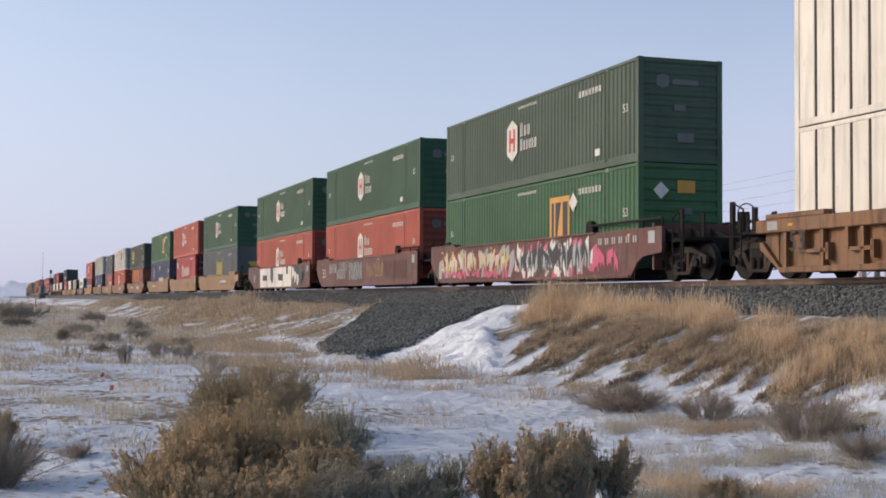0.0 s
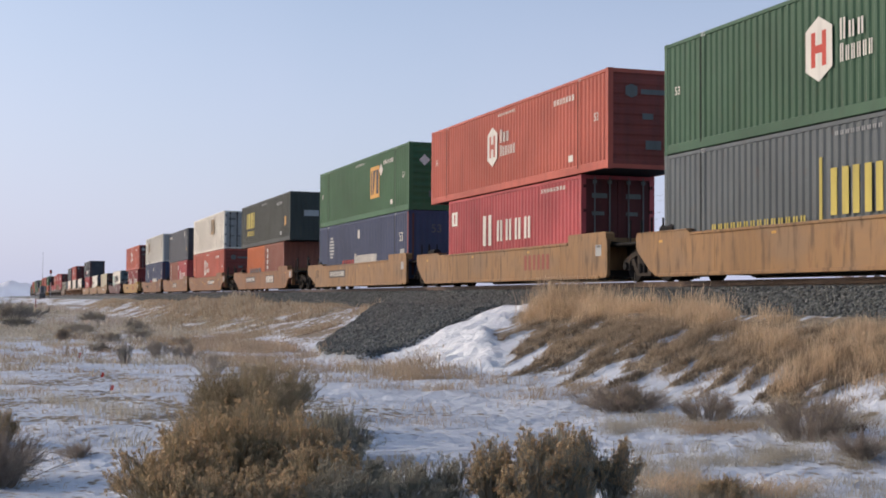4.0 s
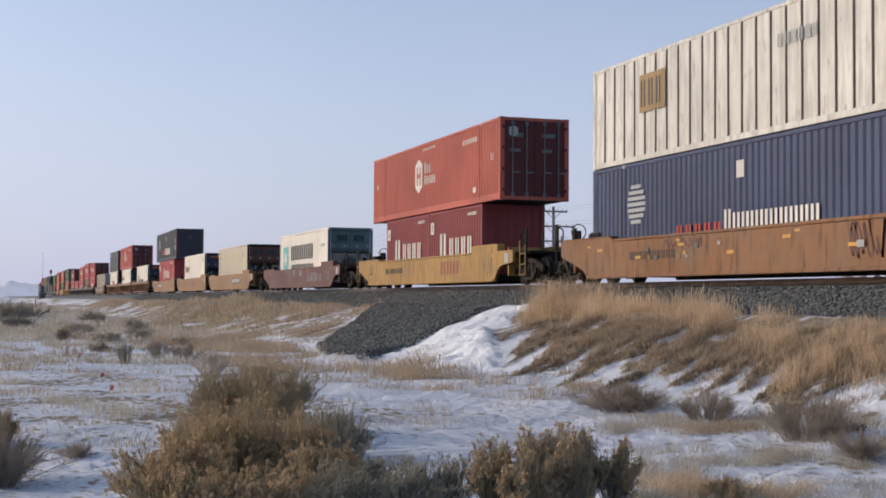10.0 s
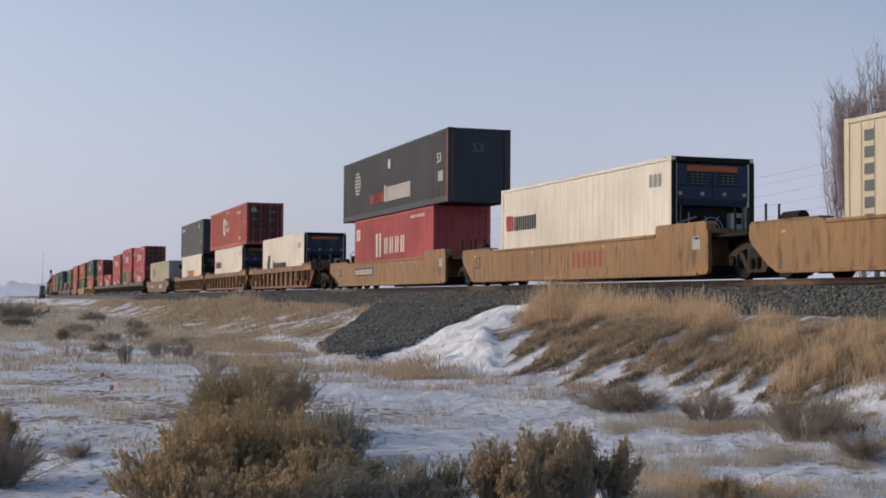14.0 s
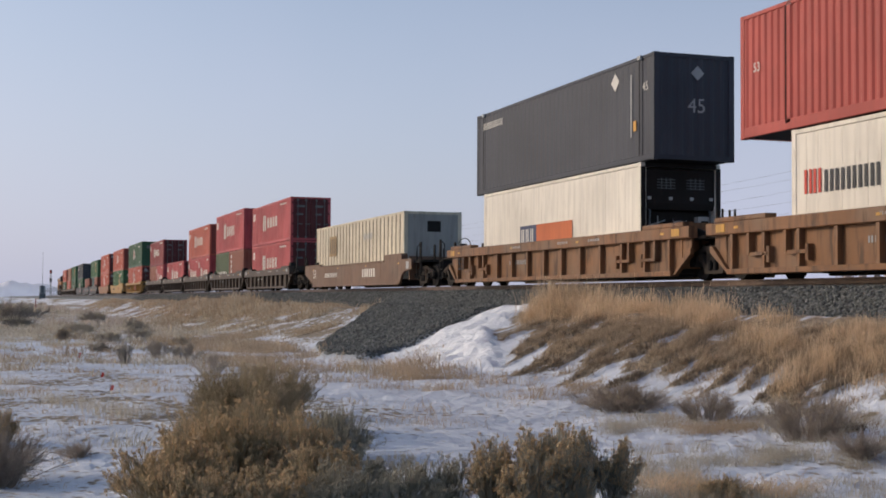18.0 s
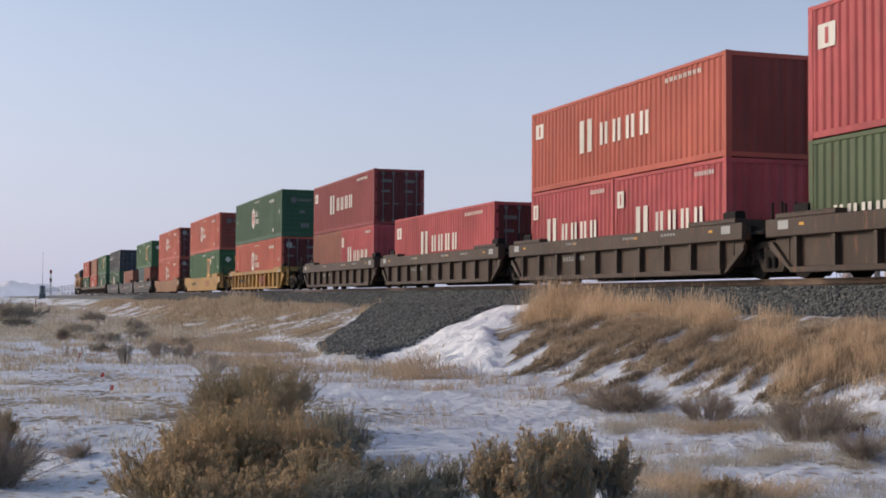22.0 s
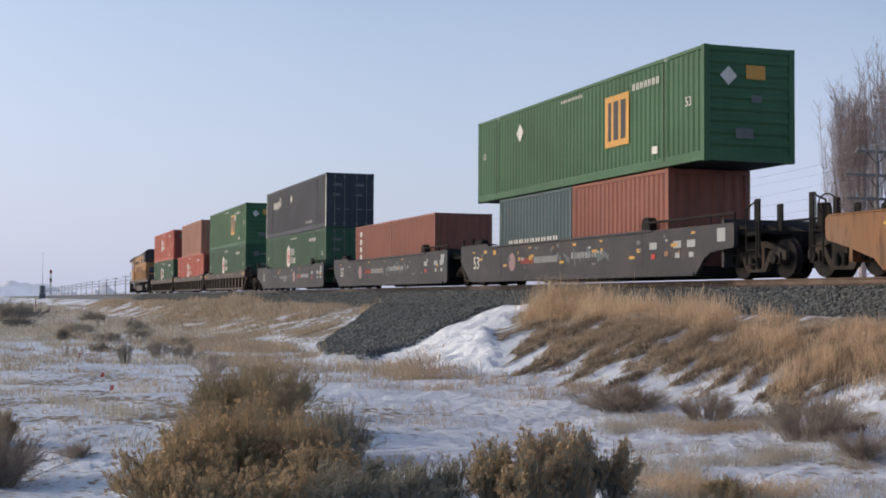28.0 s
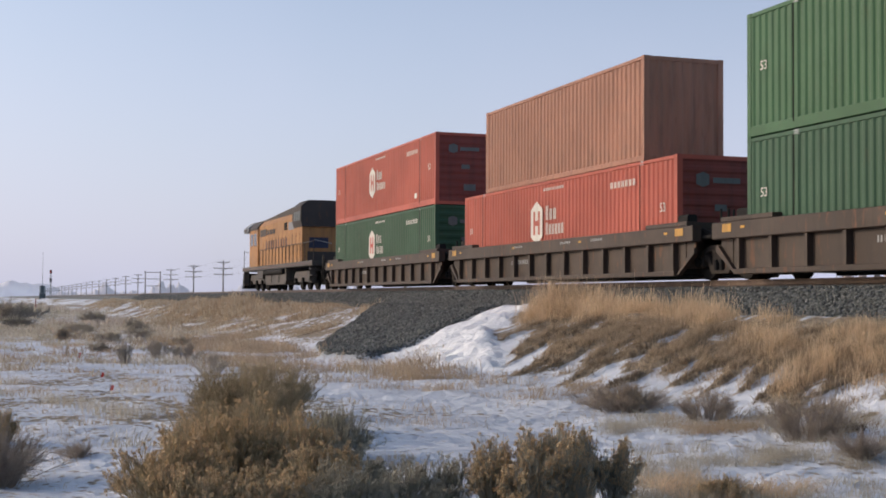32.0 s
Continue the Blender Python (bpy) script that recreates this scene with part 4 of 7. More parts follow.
def smooth_car(mat, pitch, lead, tail, top, label, name="smooth_well_car"):
    """A well car with plain side plates, cut back over the trucks."""
    car = thing(name)
    tagged(car, label, "railway car", "cars of the train")
    xa, xb = (9.8 if lead else 8.45), (9.9 if tail else 9.3)
    ta, tb = (10.0 if lead else pitch / 2), (10.0 if tail else pitch / 2)
    for side in (-1, 1):
        y0, y1 = sorted((side * 1.40, side * 1.50))
        if lead:
            near = [(8.0, 0.13), (8.2, 0.30), (8.42, 0.52), (8.75, 0.66), (9.75, 0.74), (xa, 0.80), (xa, top - 0.04), (xa - 0.05, top)]
        else:
            near = [(xa - 0.12, 0.13), (xa, 0.22), (xa, top + 0.02), (xa - 0.03, top + 0.05), (xa - 0.2, top + 0.05)]
        if tail:
            far = [(-xb + 0.05, top + 0.08), (-xb, top + 0.04), (-xb, 0.86), (-xb + 0.06, 0.76), (-xb + 0.8, 0.58), (-8.3, 0.34), (-8.05, 0.13)]
        else:
            far = [(-xb + 0.05, top + 0.08), (-xb, top + 0.04), (-xb, 0.92), (-xb + 0.10, 0.78), (-xb + 0.75, 0.30), (-8.2, 0.13)]
        pts = far[-1:] + near + [(-6.4, top), (-6.5, top + 0.08)] + far[:-1]
        part("side_plate", cached(("plate", side, lead, tail, top, mat.name), lambda: Shape().prism(pts, y0, y1, "y").mesh(mat)), mat, car)
        yf = sorted((side * 1.36, side * 1.535))
        part("top_chord", cached(("chord", side, top, mat.name), lambda: Shape().bevel(-6.35, 5.75, *yf, top - 0.05, top + 0.02, 0.012).mesh(mat)), mat, car)
        part("bottom_chord", cached(("bchord", side, mat.name), lambda: Shape().bevel(-8.0, 7.95, *yf, 0.10, 0.19, 0.015).mesh(mat)), mat, car)
        if top > 1.25:
            part("top_rail", cached(("toprail", side, lead, top, mat.name), lambda: Shape().rod((5.3, side * 1.42, top + 0.22), (xa - 0.1, side * 1.42, top + 0.22), 0.035, 6).rod((xa - 0.1, side * 1.42, top + 0.22), (xa - 0.1, side * 1.42, top), 0.03, 6).rod((xa - 1.2, side * 1.42, top + 0.22), (xa - 1.2, side * 1.42, top), 0.03, 6).mesh(TRUCK)), TRUCK, car)
            part("corner_drum", cached(("drum", side, top), lambda: Shape().rod((5.2, side * 1.15, top + 0.14), (5.2, side * 1.42, top + 0.14), 0.24, 14).mesh(SOOT)), SOOT, car)
        else:
            part("raised_block", cached(("block", side, top, mat.name), lambda: Shape().prism([(5.75, top + 0.004), (8.35, top + 0.004), (8.35, top + 0.20), (8.25, top + 0.26), (5.85, top + 0.26), (5.75, top + 0.22)], *sorted((side * 1.22, side * 1.49)), "y").mesh(mat)), mat, car)
        part("end_cap", cached(("cap", side, tail, top, mat.name), lambda: Shape().bevel(-xb + 0.1, -6.55, *sorted((side * 1.15, side * 1.52)), top + 0.08, top + 0.12, 0.01).mesh(mat)), mat, car)
        part("corner_box", cached(("cbox", side, top), lambda: Shape().bevel(-8.3, -7.6, *sorted((side * 1.05, side * 1.33)), top + 0.05, top + 0.30, 0.08).mesh(SOOT)), SOOT, car)
        for x in (-5.2, 0.0, 5.2) if side < 0 else ():
            part("weld_seam", cached(("weld", side, top, mat.name), lambda: Shape().box(-0.012, 0.012, *sorted((side * 1.495, side * 1.505)), 0.2, top - 0.06).mesh(mat)), mat, car, x=x)
    part("stencil_panel", Shape().box(xa - 0.75, xa - 0.38, -1.506, -1.501, top - 0.42, top - 0.10), MARK_GREY, car)
    part("well_floor", cached(("floor", 1.40), lambda: Shape().box(-8.0, 7.9, -1.40, 1.40, 0.17, 0.355).mesh(SOOT)), SOOT, car)
    end_gear(car, mat, 1, xa, ta, lead, top)
    end_gear(car, mat, -1, xb, tb, tail, top)
    truck(car, -tb)
    if lead:
        truck(car, ta)
    return car


def ribbed_car(mat, pitch, lead, tail, top, label, ribs=13, brackets=False, deep=0.26):
    """A well car whose sides are stiffened by outer ribs under a deep top chord."""
    car = thing("ribbed_well_car")
    tagged(car, label, "railway car", "cars of the train")
    xt = pitch / 2
    xs = xt - 0.45
    ta, tb = (10.0 if lead and pitch > 18 else xt + 0.1 * lead), (10.0 if tail and pitch > 18 else xt + 0.1 * tail)
    for side in (-1, 1):
        y0, y1 = sorted((side * 1.30, side * 1.36))
        pts = [(-xs + 1.0, 0.13), (xs - 1.0, 0.13), (xs - 0.2, 0.62), (xs - 0.2, top), (-xs + 0.2, top), (-xs + 0.2, 0.62)]
        part("side_plate", cached(("rplate", side, pitch, top, xs, mat.name), lambda: Shape().prism(pts, y0, y1, "y").mesh(mat)), mat, car)
        yf = sorted((side * 1.28, side * 1.53))
        part("top_chord", cached(("rchord", side, pitch, top, xs, mat.name), lambda: Shape().bevel(-xs + 0.05, xs - 0.05, *yf, top - deep, top, 0.02).mesh(mat)), mat, car)
        part("bottom_chord", cached(("rbchord", side, pitch, xs, mat.name), lambda: Shape().bevel(-xs + 1.0, xs - 1.0, *yf, 0.11, 0.24, 0.015).mesh(mat)), mat, car)
        for i in range(ribs):
            x = -xs + 1.15 + (2 * xs - 2.3) * i / (ribs - 1)
            part("side_rib", cached(("rib", side, top, mat.name), lambda: Shape().prism([(-0.055, 0.24), (0.055, 0.24), (0.055, top - deep), (-0.055, top - deep)], *sorted((side * 1.36, side * 1.50)), "y").mesh(mat)), mat, car, x=x)
        for d in (-1, 1):
            part("end_gusset", Shape().prism([(d * (xs - 1.0), 0.14), (d * (xs - 0.9), 0.14), (d * (xs - 0.1), 0.66), (d * (xs - 0.1), 0.80), (d * (xs - 0.2), 0.80)], *sorted((side * 1.36, side * 1.46)), "y"), mat, car)
            part("chord_block", cached(("cblock", side, d, xs, top, mat.name), lambda: Shape().bevel(*sorted((d * (xs - 2.6), d * (xs - 0.4))), *sorted((side * 1.2, side * 1.5)), top, top + 0.12, 0.02).mesh(mat)), mat, car)
            if brackets:
                for x in (xs - 1.9, xs - 3.4):
                    s = Shape().box(d * x - 0.05, d * x + 0.05, *sorted((side * 1.36, side * 1.52)), 0.55, 1.05)
                    s.box(*sorted((d * x, d * (x - 0.8))), *sorted((side * 1.36, side * 1.5)), 0.52, 0.60)
                    s.box(*sorted((d * (x - 0.75), d * (x - 0.85))), *sorted((side * 1.36, side * 1.5)), 0.36, 0.72)
                    part("tie_down_bracket", s, mat, car)
            else:
                part("corner_box", cached(("rcbox", side, d, xs, top), lambda: Shape().bevel(*sorted((d * (xs - 1.3), d * (xs - 0.75))), *sorted((side * 1.0, side * 1.28)), top, top + 0.32, 0.05).mesh(SOOT)), SOOT, car)
    part("well_floor", cached(("floor", xs), lambda: Shape().box(-xs + 0.9, xs - 0.9, -1.30, 1.30, 0.17, 0.355).mesh(SOOT)), SOOT, car)
    end_gear(car, mat, 1, xs, ta, lead, top)
    end_gear(car, mat, -1, xs, tb, tail, top)
    truck(car, -tb)
    if lead:
        truck(car, ta)
    return car


def car_marks(car, style, top, xs, leading, ribbed):
    """Stencils, reflectors and painted scrawl on the near side plate, as plain shapes."""
    w = 3.07 if ribbed else 3.0
    rng = random.Random(len(CACHE) + int(xs * 10))
    for x in np.linspace(-xs + 1.4, xs - 1.4, 4):
        mark(car, "reflector", w, x - 0.09, x + 0.09, top - 0.18, top - 0.12, REFLECTOR, "yellow reflector strip")
    if ribbed:
        for x in (-xs + 0.5, xs - 0.9):
            mark(car, "marker_panel", w, x, x + 0.4, top - 0.24, top - 0.05, REFLECTOR if top > 1.3 else MARK_GREY)
        for x in (-2.6, 1.2, 3.4):
            word_bars(car, w, x, x + 0.8, top - 0.17, top - 0.10, 5, MARK_GREY)
        word_bars(car, 2.73, -3.2, -1.6, 0.66, 0.80, 7, MARK_GREY, slim=0.7)
    at = 1.65 if leading else -4.95
    if "plate" in style:
        mark(car, "number_panel", w, at, at + 3.2, 0.56, 0.92, MARK_BLACK)
        word_bars(car, w + 0.008, at + 0.12, at + 3.1, 0.62, 0.86, 10, MARK_WHITE, slim=0.78)
    if "number" in style:
        word_bars(car, w, -5.3, -2.7, 0.58, 0.80, 10, MARK_WHITE if "pale" in style else MARK_BLACK, slim=0.7)
    at = -1.3 if "patches" in style else 1.95
    if "logo_white" in style:
        if "panel" in style:
            mark(car, "logo_panel", w, at, at + 2.5, 0.46, 0.92, MARK_BLACK)
        word_bars(car, w + 0.008, at + 0.15, at + 2.4, 0.50, 0.88, 3, MARK_WHITE, slim=0.85)
    if "logo_red" in style:
        at = 0.5 if "size" in style and not "number" in style else 2.3
        word_bars(car, w, at, at + 2.2, 0.44, 0.92, 3, FADED_RED, slim=0.8)
    if "globe" in style:
        at = 0.8 if "late" in style else -4.6
        shape_mark(car, "emblem", w, disc(at + 0.4, 0.74, 0.30), PALE_PINK)
        word_bars(car, w, at + 1.2, at + 2.3, 0.66, 0.84, 5, MARK_RED)
        word_bars(car, w, at + 2.3, at + 4.2, 0.66, 0.86, 10, MARK_GREY, slim=0.8)
        word_bars(car, w, at + 5.2, at + 7.4, 0.72, 0.90, 11, MARK_GREY) if at < 0 else word_bars(car, w, at - 3.6, at - 1.4, 0.66, 0.84, 11, MARK_GREY)
        for x in (5.6, 6.9, 7.6):
            mark(car, "repaint_patch", w + 0.008, x, x + 0.4, top - 0.5, top - 0.32, MARK_GREY)
            mark(car, "repaint_patch", w + 0.010, x + 0.1, x + 0.32, top - 0.75, top - 0.62, MARK_RED if x < 6 else MARK_GREY)
        for i in range(16):
            x, z, q = rng.uniform(-xs + 1, xs - 1), rng.choice([top - 0.22, top - 0.34, top - 0.55, 0.5]), rng.uniform(0.08, 0.3)
            mark(car, "stencil_plate", w + 0.014 + 0.0012 * i, x, x + q, z, z + rng.uniform(0.05, 0.13), rng.choice([MARK_GREY, MARK_DIM, MARK_DIM, REFLECTOR, STEEL_GREY]))
        shards(car, w, -0.6, 3.2, 0.5, top - 0.25, STEEL_GREY, rng, 12, 1, 0.16)
    if "size" in style:
        m = MARK_WHITE if "pale" in style else MARK_BLACK
        part("size_number", text_mesh("53", 0.62, m), m, car, x=-xs + 1.35, y=-w / 2 - 0.004, z=0.58)
    if "patches" in style and "number" in style:
        scribble(car, w, 4.4, 6.2, 0.35, top - 0.05, UNIT_BROWN, rng, 4, 0.07)
        scribble(car, w, -3.4, -1.4, top - 0.35, top - 0.12, UNIT_BROWN, rng, 5, 0.03)
    if "patches" in style:
        for i in range(7):
            x = -xs + 2.0 + i * 2.35
            mark(car, "reflector", w + 0.036, x, x + 0.32, 0.60 if i % 2 else 0.86, 0.68 if i % 2 else 0.94, REFLECTOR, "yellow reflector strip")
    if "tags" in style:
        part("size_number", text_mesh("53", 0.52, MARK_GREY), MARK_GREY, car, x=5.25, y=-w / 2 - 0.004, z=0.42)
        scribble(car, w, 2.4, 4.9, 0.42, 0.92, MARK_GREY, rng, 5)
        scribble(car, w, 2.7, 4.6, 0.45, 0.85, MARK_DIM, rng, 4)
        scribble(car, w, -1.3, -0.55, 0.80, 1.12, MARK_GREY, rng, 2)
        scribble(car, w, 0.4, 1.2, 0.76, 1.10, MARK_GREY, rng, 2)
        for x, z, q in ((6.9, 0.5, 0.62), (7.0, 0.58, 0.44)):
            mark(car, "stencil_frame", w + (0.004 if q < 0.5 else 0.0), x, x + q, z, z + q * 0.7, MARK_DIM if q > 0.5 else CAR_MAROON)
    if "patches" in style:
        for i in range(9):
            x, z = rng.uniform(-xs + 1.5, xs - 2), rng.uniform(0.45, top - 0.25)
            q = rng.uniform(0.10, 0.26)
            mark(car, "repaint_patch", w + 0.040 + 0.0012 * i, x, x + q, z, z + q * 0.6, rng.choice([MARK_GREY, CAR_TAN, MARK_DIM, CAR_TAN, REFLECTOR]))
    if "blob" in style:
        scribble(car, w, -6.6, -5.0, 0.75, top - 0.12, MARK_GREY, rng, 4, 0.05)
        scribble(car, w, -5.0, -3.2, 0.45, top - 0.45, MARK_GREY, rng, 5, 0.04)
        scribble(car, w, -4.6, -2.9, 0.85, top - 0.10, MARK_GREY, rng, 4, 0.05)
        blob(car, w, -2.7, 0.0, 0.35, top - 0.12, MARK_DIM, rng)
        scribble(car, w + 0.01, -2.6, -0.1, 0.4, top - 0.15, MARK_GREY, rng, 6, 0.06)
        scribble(car, w, 0.6, 3.4, 0.45, top - 0.25, FADED_GOLD, rng, 6, 0.05)
        scribble(car, w, 3.6, 7.0, 0.35, top - 0.2, UNIT_BROWN, rng, 8, 0.06)
    if "scrawl" in style and "block" not in style:
        layers = (  # from, to, bottom, top, colour, how many, how thin
            (-8.2, -0.6, 0.2, top - 0.05, MARK_GREY, 16, 0.8), (-7.9, -1.0, 0.40, top - 0.06, MARK_YELLOW, 26, 0.75), (-7.6, -1.0, 0.22, 0.70, MARK_PINK, 16, 0.6),
            (-7.8, -0.9, 0.3, top - 0.1, LINE_MAROON, 30, 0.28), (-7.4, -1.2, 0.45, top - 0.1, CREAM, 22, 0.25),
            (-0.6, 5.8, 0.14, top, MARK_PINK, 14, 0.8), (-0.4, 5.6, 0.16, top, MARK_WHITE, 30, 0.75), (-0.2, 5.4, 0.3, top - 0.1, STEEL_GREY, 22, 0.4),
            (0.0, 5.6, 0.25, top - 0.1, MARK_GREY, 22, 0.4), (-0.3, 5.5, 0.2, top, MARK_BLACK, 34, 0.16), (5.6, 7.4, 0.3, top - 0.3, MARK_PINK, 8, 0.2))
        for i, (a, b, z0, z1, m, n, thin) in enumerate(layers):
            shards(car, w, a, b, z0, z1, m, rng, n, i, thin)
        word_bars(car, w, 6.0, 8.6, top - 0.36, top - 0.18, 6, MARK_GREY, slim=0.5)
    if "block_scrawl" in style:
        for i in range(4):
            a = -5.78 + 2.4 * i
            b = a + 2.33
            shape_mark(car, "painted_block", w, [(a + 0.06, 0.18), (b, 0.16), (b - 0.04, top - 0.03), (a - 0.03, top - 0.06)], MARK_WHITE, "white sprayed block")
            strokes = {0: [(0.9, 0.62, 1.4, 0.32)], 1: [(1.0, 0.62, 0.9, 0.78), (1.3, 0.46, 0.5, 0.2)], 2: [(1.0, 0.58, 1.3, 0.36), (0.9, 0.9, 0.5, 0.08)], 3: [(0.9, 0.95, 0.5, 0.42)]}[i]
            for x, z, dx, dz in strokes:
                shape_mark(car, "painted_stroke", w, [(a + x, z), (min(b, a + x + dx), z - 0.02), (min(b, a + x + dx), min(top - 0.05, z + dz)), (a + x, min(top - 0.05, z + dz))], CHARCOAL, "", 0.004)
        blob(car, w, 3.7, 6.6, 0.2, top - 0.02, CHARCOAL, rng)
        for x, z in ((4.0, 0.95), (4.6, 0.70), (5.25, 0.55)):
            shape_mark(car, "painted_block", w, [(x, z - 0.28), (x + 0.12, z - 0.32), (x + 0.50, z - 0.05), (x + 0.42, z + 0.30), (x - 0.04, z + 0.34)], MARK_WHITE, "", 0.004)
        scribble(car, w + 0.01, 5.9, 6.9, 0.30, top - 0.15, MARK_DIM, rng, 5)
        scribble(car, w, 6.9, 8.0, 0.60, top - 0.10, MARK_DIM, rng, 4)
        scribble(car, w, -8.2, -6.0, 0.40, top - 0.12, MARK_DIM, rng, 7)


def scribble(car, w, x0, x1, z0, z1, mat, rng, loops, wide=0.035):
    """A tag sprayed in thin looping lines."""
    s = Shape()
    for k in range(loops):
        a, b = x0 + (x1 - x0) * k / loops, x0 + (x1 - x0) * (k + 1.25) / loops
        u, v, p, q = rng.uniform(1.2, 3.2), rng.uniform(1.2, 3.2), rng.uniform(0, 6.28), rng.uniform(0, 6.28)
        pts = []
        for i in range(19):
            t = i / 18
            x = a + (b - a) * (0.5 + 0.5 * (0.65 * (2 * t - 1) + 0.35 * math.sin(u * 6.2832 * t + p)))
            pts.append((min(x1, x), z0 + (z1 - z0) * (0.5 + 0.5 * math.sin(v * 6.2832 * t + q) * (0.7 + 0.3 * math.sin(3 * t)))))
        for (xa, za), (xb, zb) in zip(pts, pts[1:]):
            n = math.hypot(xb - xa, zb - za) + 1e-6
            dx, dz = -(zb - za) / n * wide / 2, (xb - xa) / n * wide / 2
            y = -w / 2 - 0.004 - 0.0004 * k
            s.prism([(xa - dx, za - dz), (xb - dx, zb - dz), (xb + dx, zb + dz), (xa + dx, za + dz)], y, y + 0.002, "y")
    tagged(part("sprayed_tag", s, mat, car), kind="stuff")


def shards(car, w, x0, x1, z0, z1, mat, rng, n, layer, thin=1.0):
    """Angular sprayed shapes that crowd each other, one layer of one colour."""
    s = Shape()
    for i in range(n):
        a = x0 + (x1 - x0) * (i + rng.uniform(0.1, 0.9)) / n
        q = (x1 - x0) / n * rng.uniform(0.5, 1.1) * thin
        za, zb = z0 + (z1 - z0) * rng.uniform(0, 0.35), z0 + (z1 - z0) * rng.uniform(0.6, 1)
        b = min(x1, max(x0, a + rng.uniform(-0.5, 0.5)))
        pts = [(a - q * 0.5, za), (a + q * 0.4, za - 0.03), (max(a, b) + q * 0.5, (za + zb) / 2), (b + q * 0.35, zb), (b - q * 0.3, zb - 0.08), (min(a, b) - q * 0.45, (za + zb) / 2 + 0.1)]
        y = -w / 2 - 0.004 - 0.0014 * layer - 0.0002 * (i % 5)
        s.prism(pts, y, y + 0.0012, "y")
    tagged(part("sprayed_layer", s, mat, car), kind="stuff")


def blob(car, w, x0, x1, z0, z1, mat, rng, strokes=False):
    """Sprayed paint: loops and strokes, or one ragged patch."""
    if not strokes:
        n = 22
        pts = [((x0 + x1) / 2 + (x1 - x0) / 2 * rng.uniform(0.75, 1) * math.cos(6.2832 * i / n), (z0 + z1) / 2 + (z1 - z0) / 2 * rng.uniform(0.7, 1) * math.sin(6.2832 * i / n)) for i in range(n)]
        shape_mark(car, "sprayed_patch", w, pts, mat)
        return
    s = Shape()
    n = max(5, int((x1 - x0) * 4))
    for i in range(n):
        a = x0 + (x1 - x0) * (i + rng.uniform(-0.2, 0.2)) / n
        za, zb = rng.uniform(z0, z0 + 0.45 * (z1 - z0)), rng.uniform(z0 + 0.5 * (z1 - z0), z1)
        b = a + rng.uniform(-0.35, 0.35)
        t = rng.uniform(0.06, 0.16)
        s.prism([(a, za), (a + t, za), (b + t, zb), (b, zb)], -w / 2 - 0.006 - 0.001 * (i % 3), -w / 2 - 0.001, "y")
    tagged(part("sprayed_stroke", s, mat, car), kind="stuff")


# ---- the train, from its head; each row: middle of the car at the clip's start, car, loads ----
MOVING = []  # (thing, x at the start, height)


def put(ob, s, z):
    ob.location = (s, YC, z)
    MOVING.append((ob, s, z))


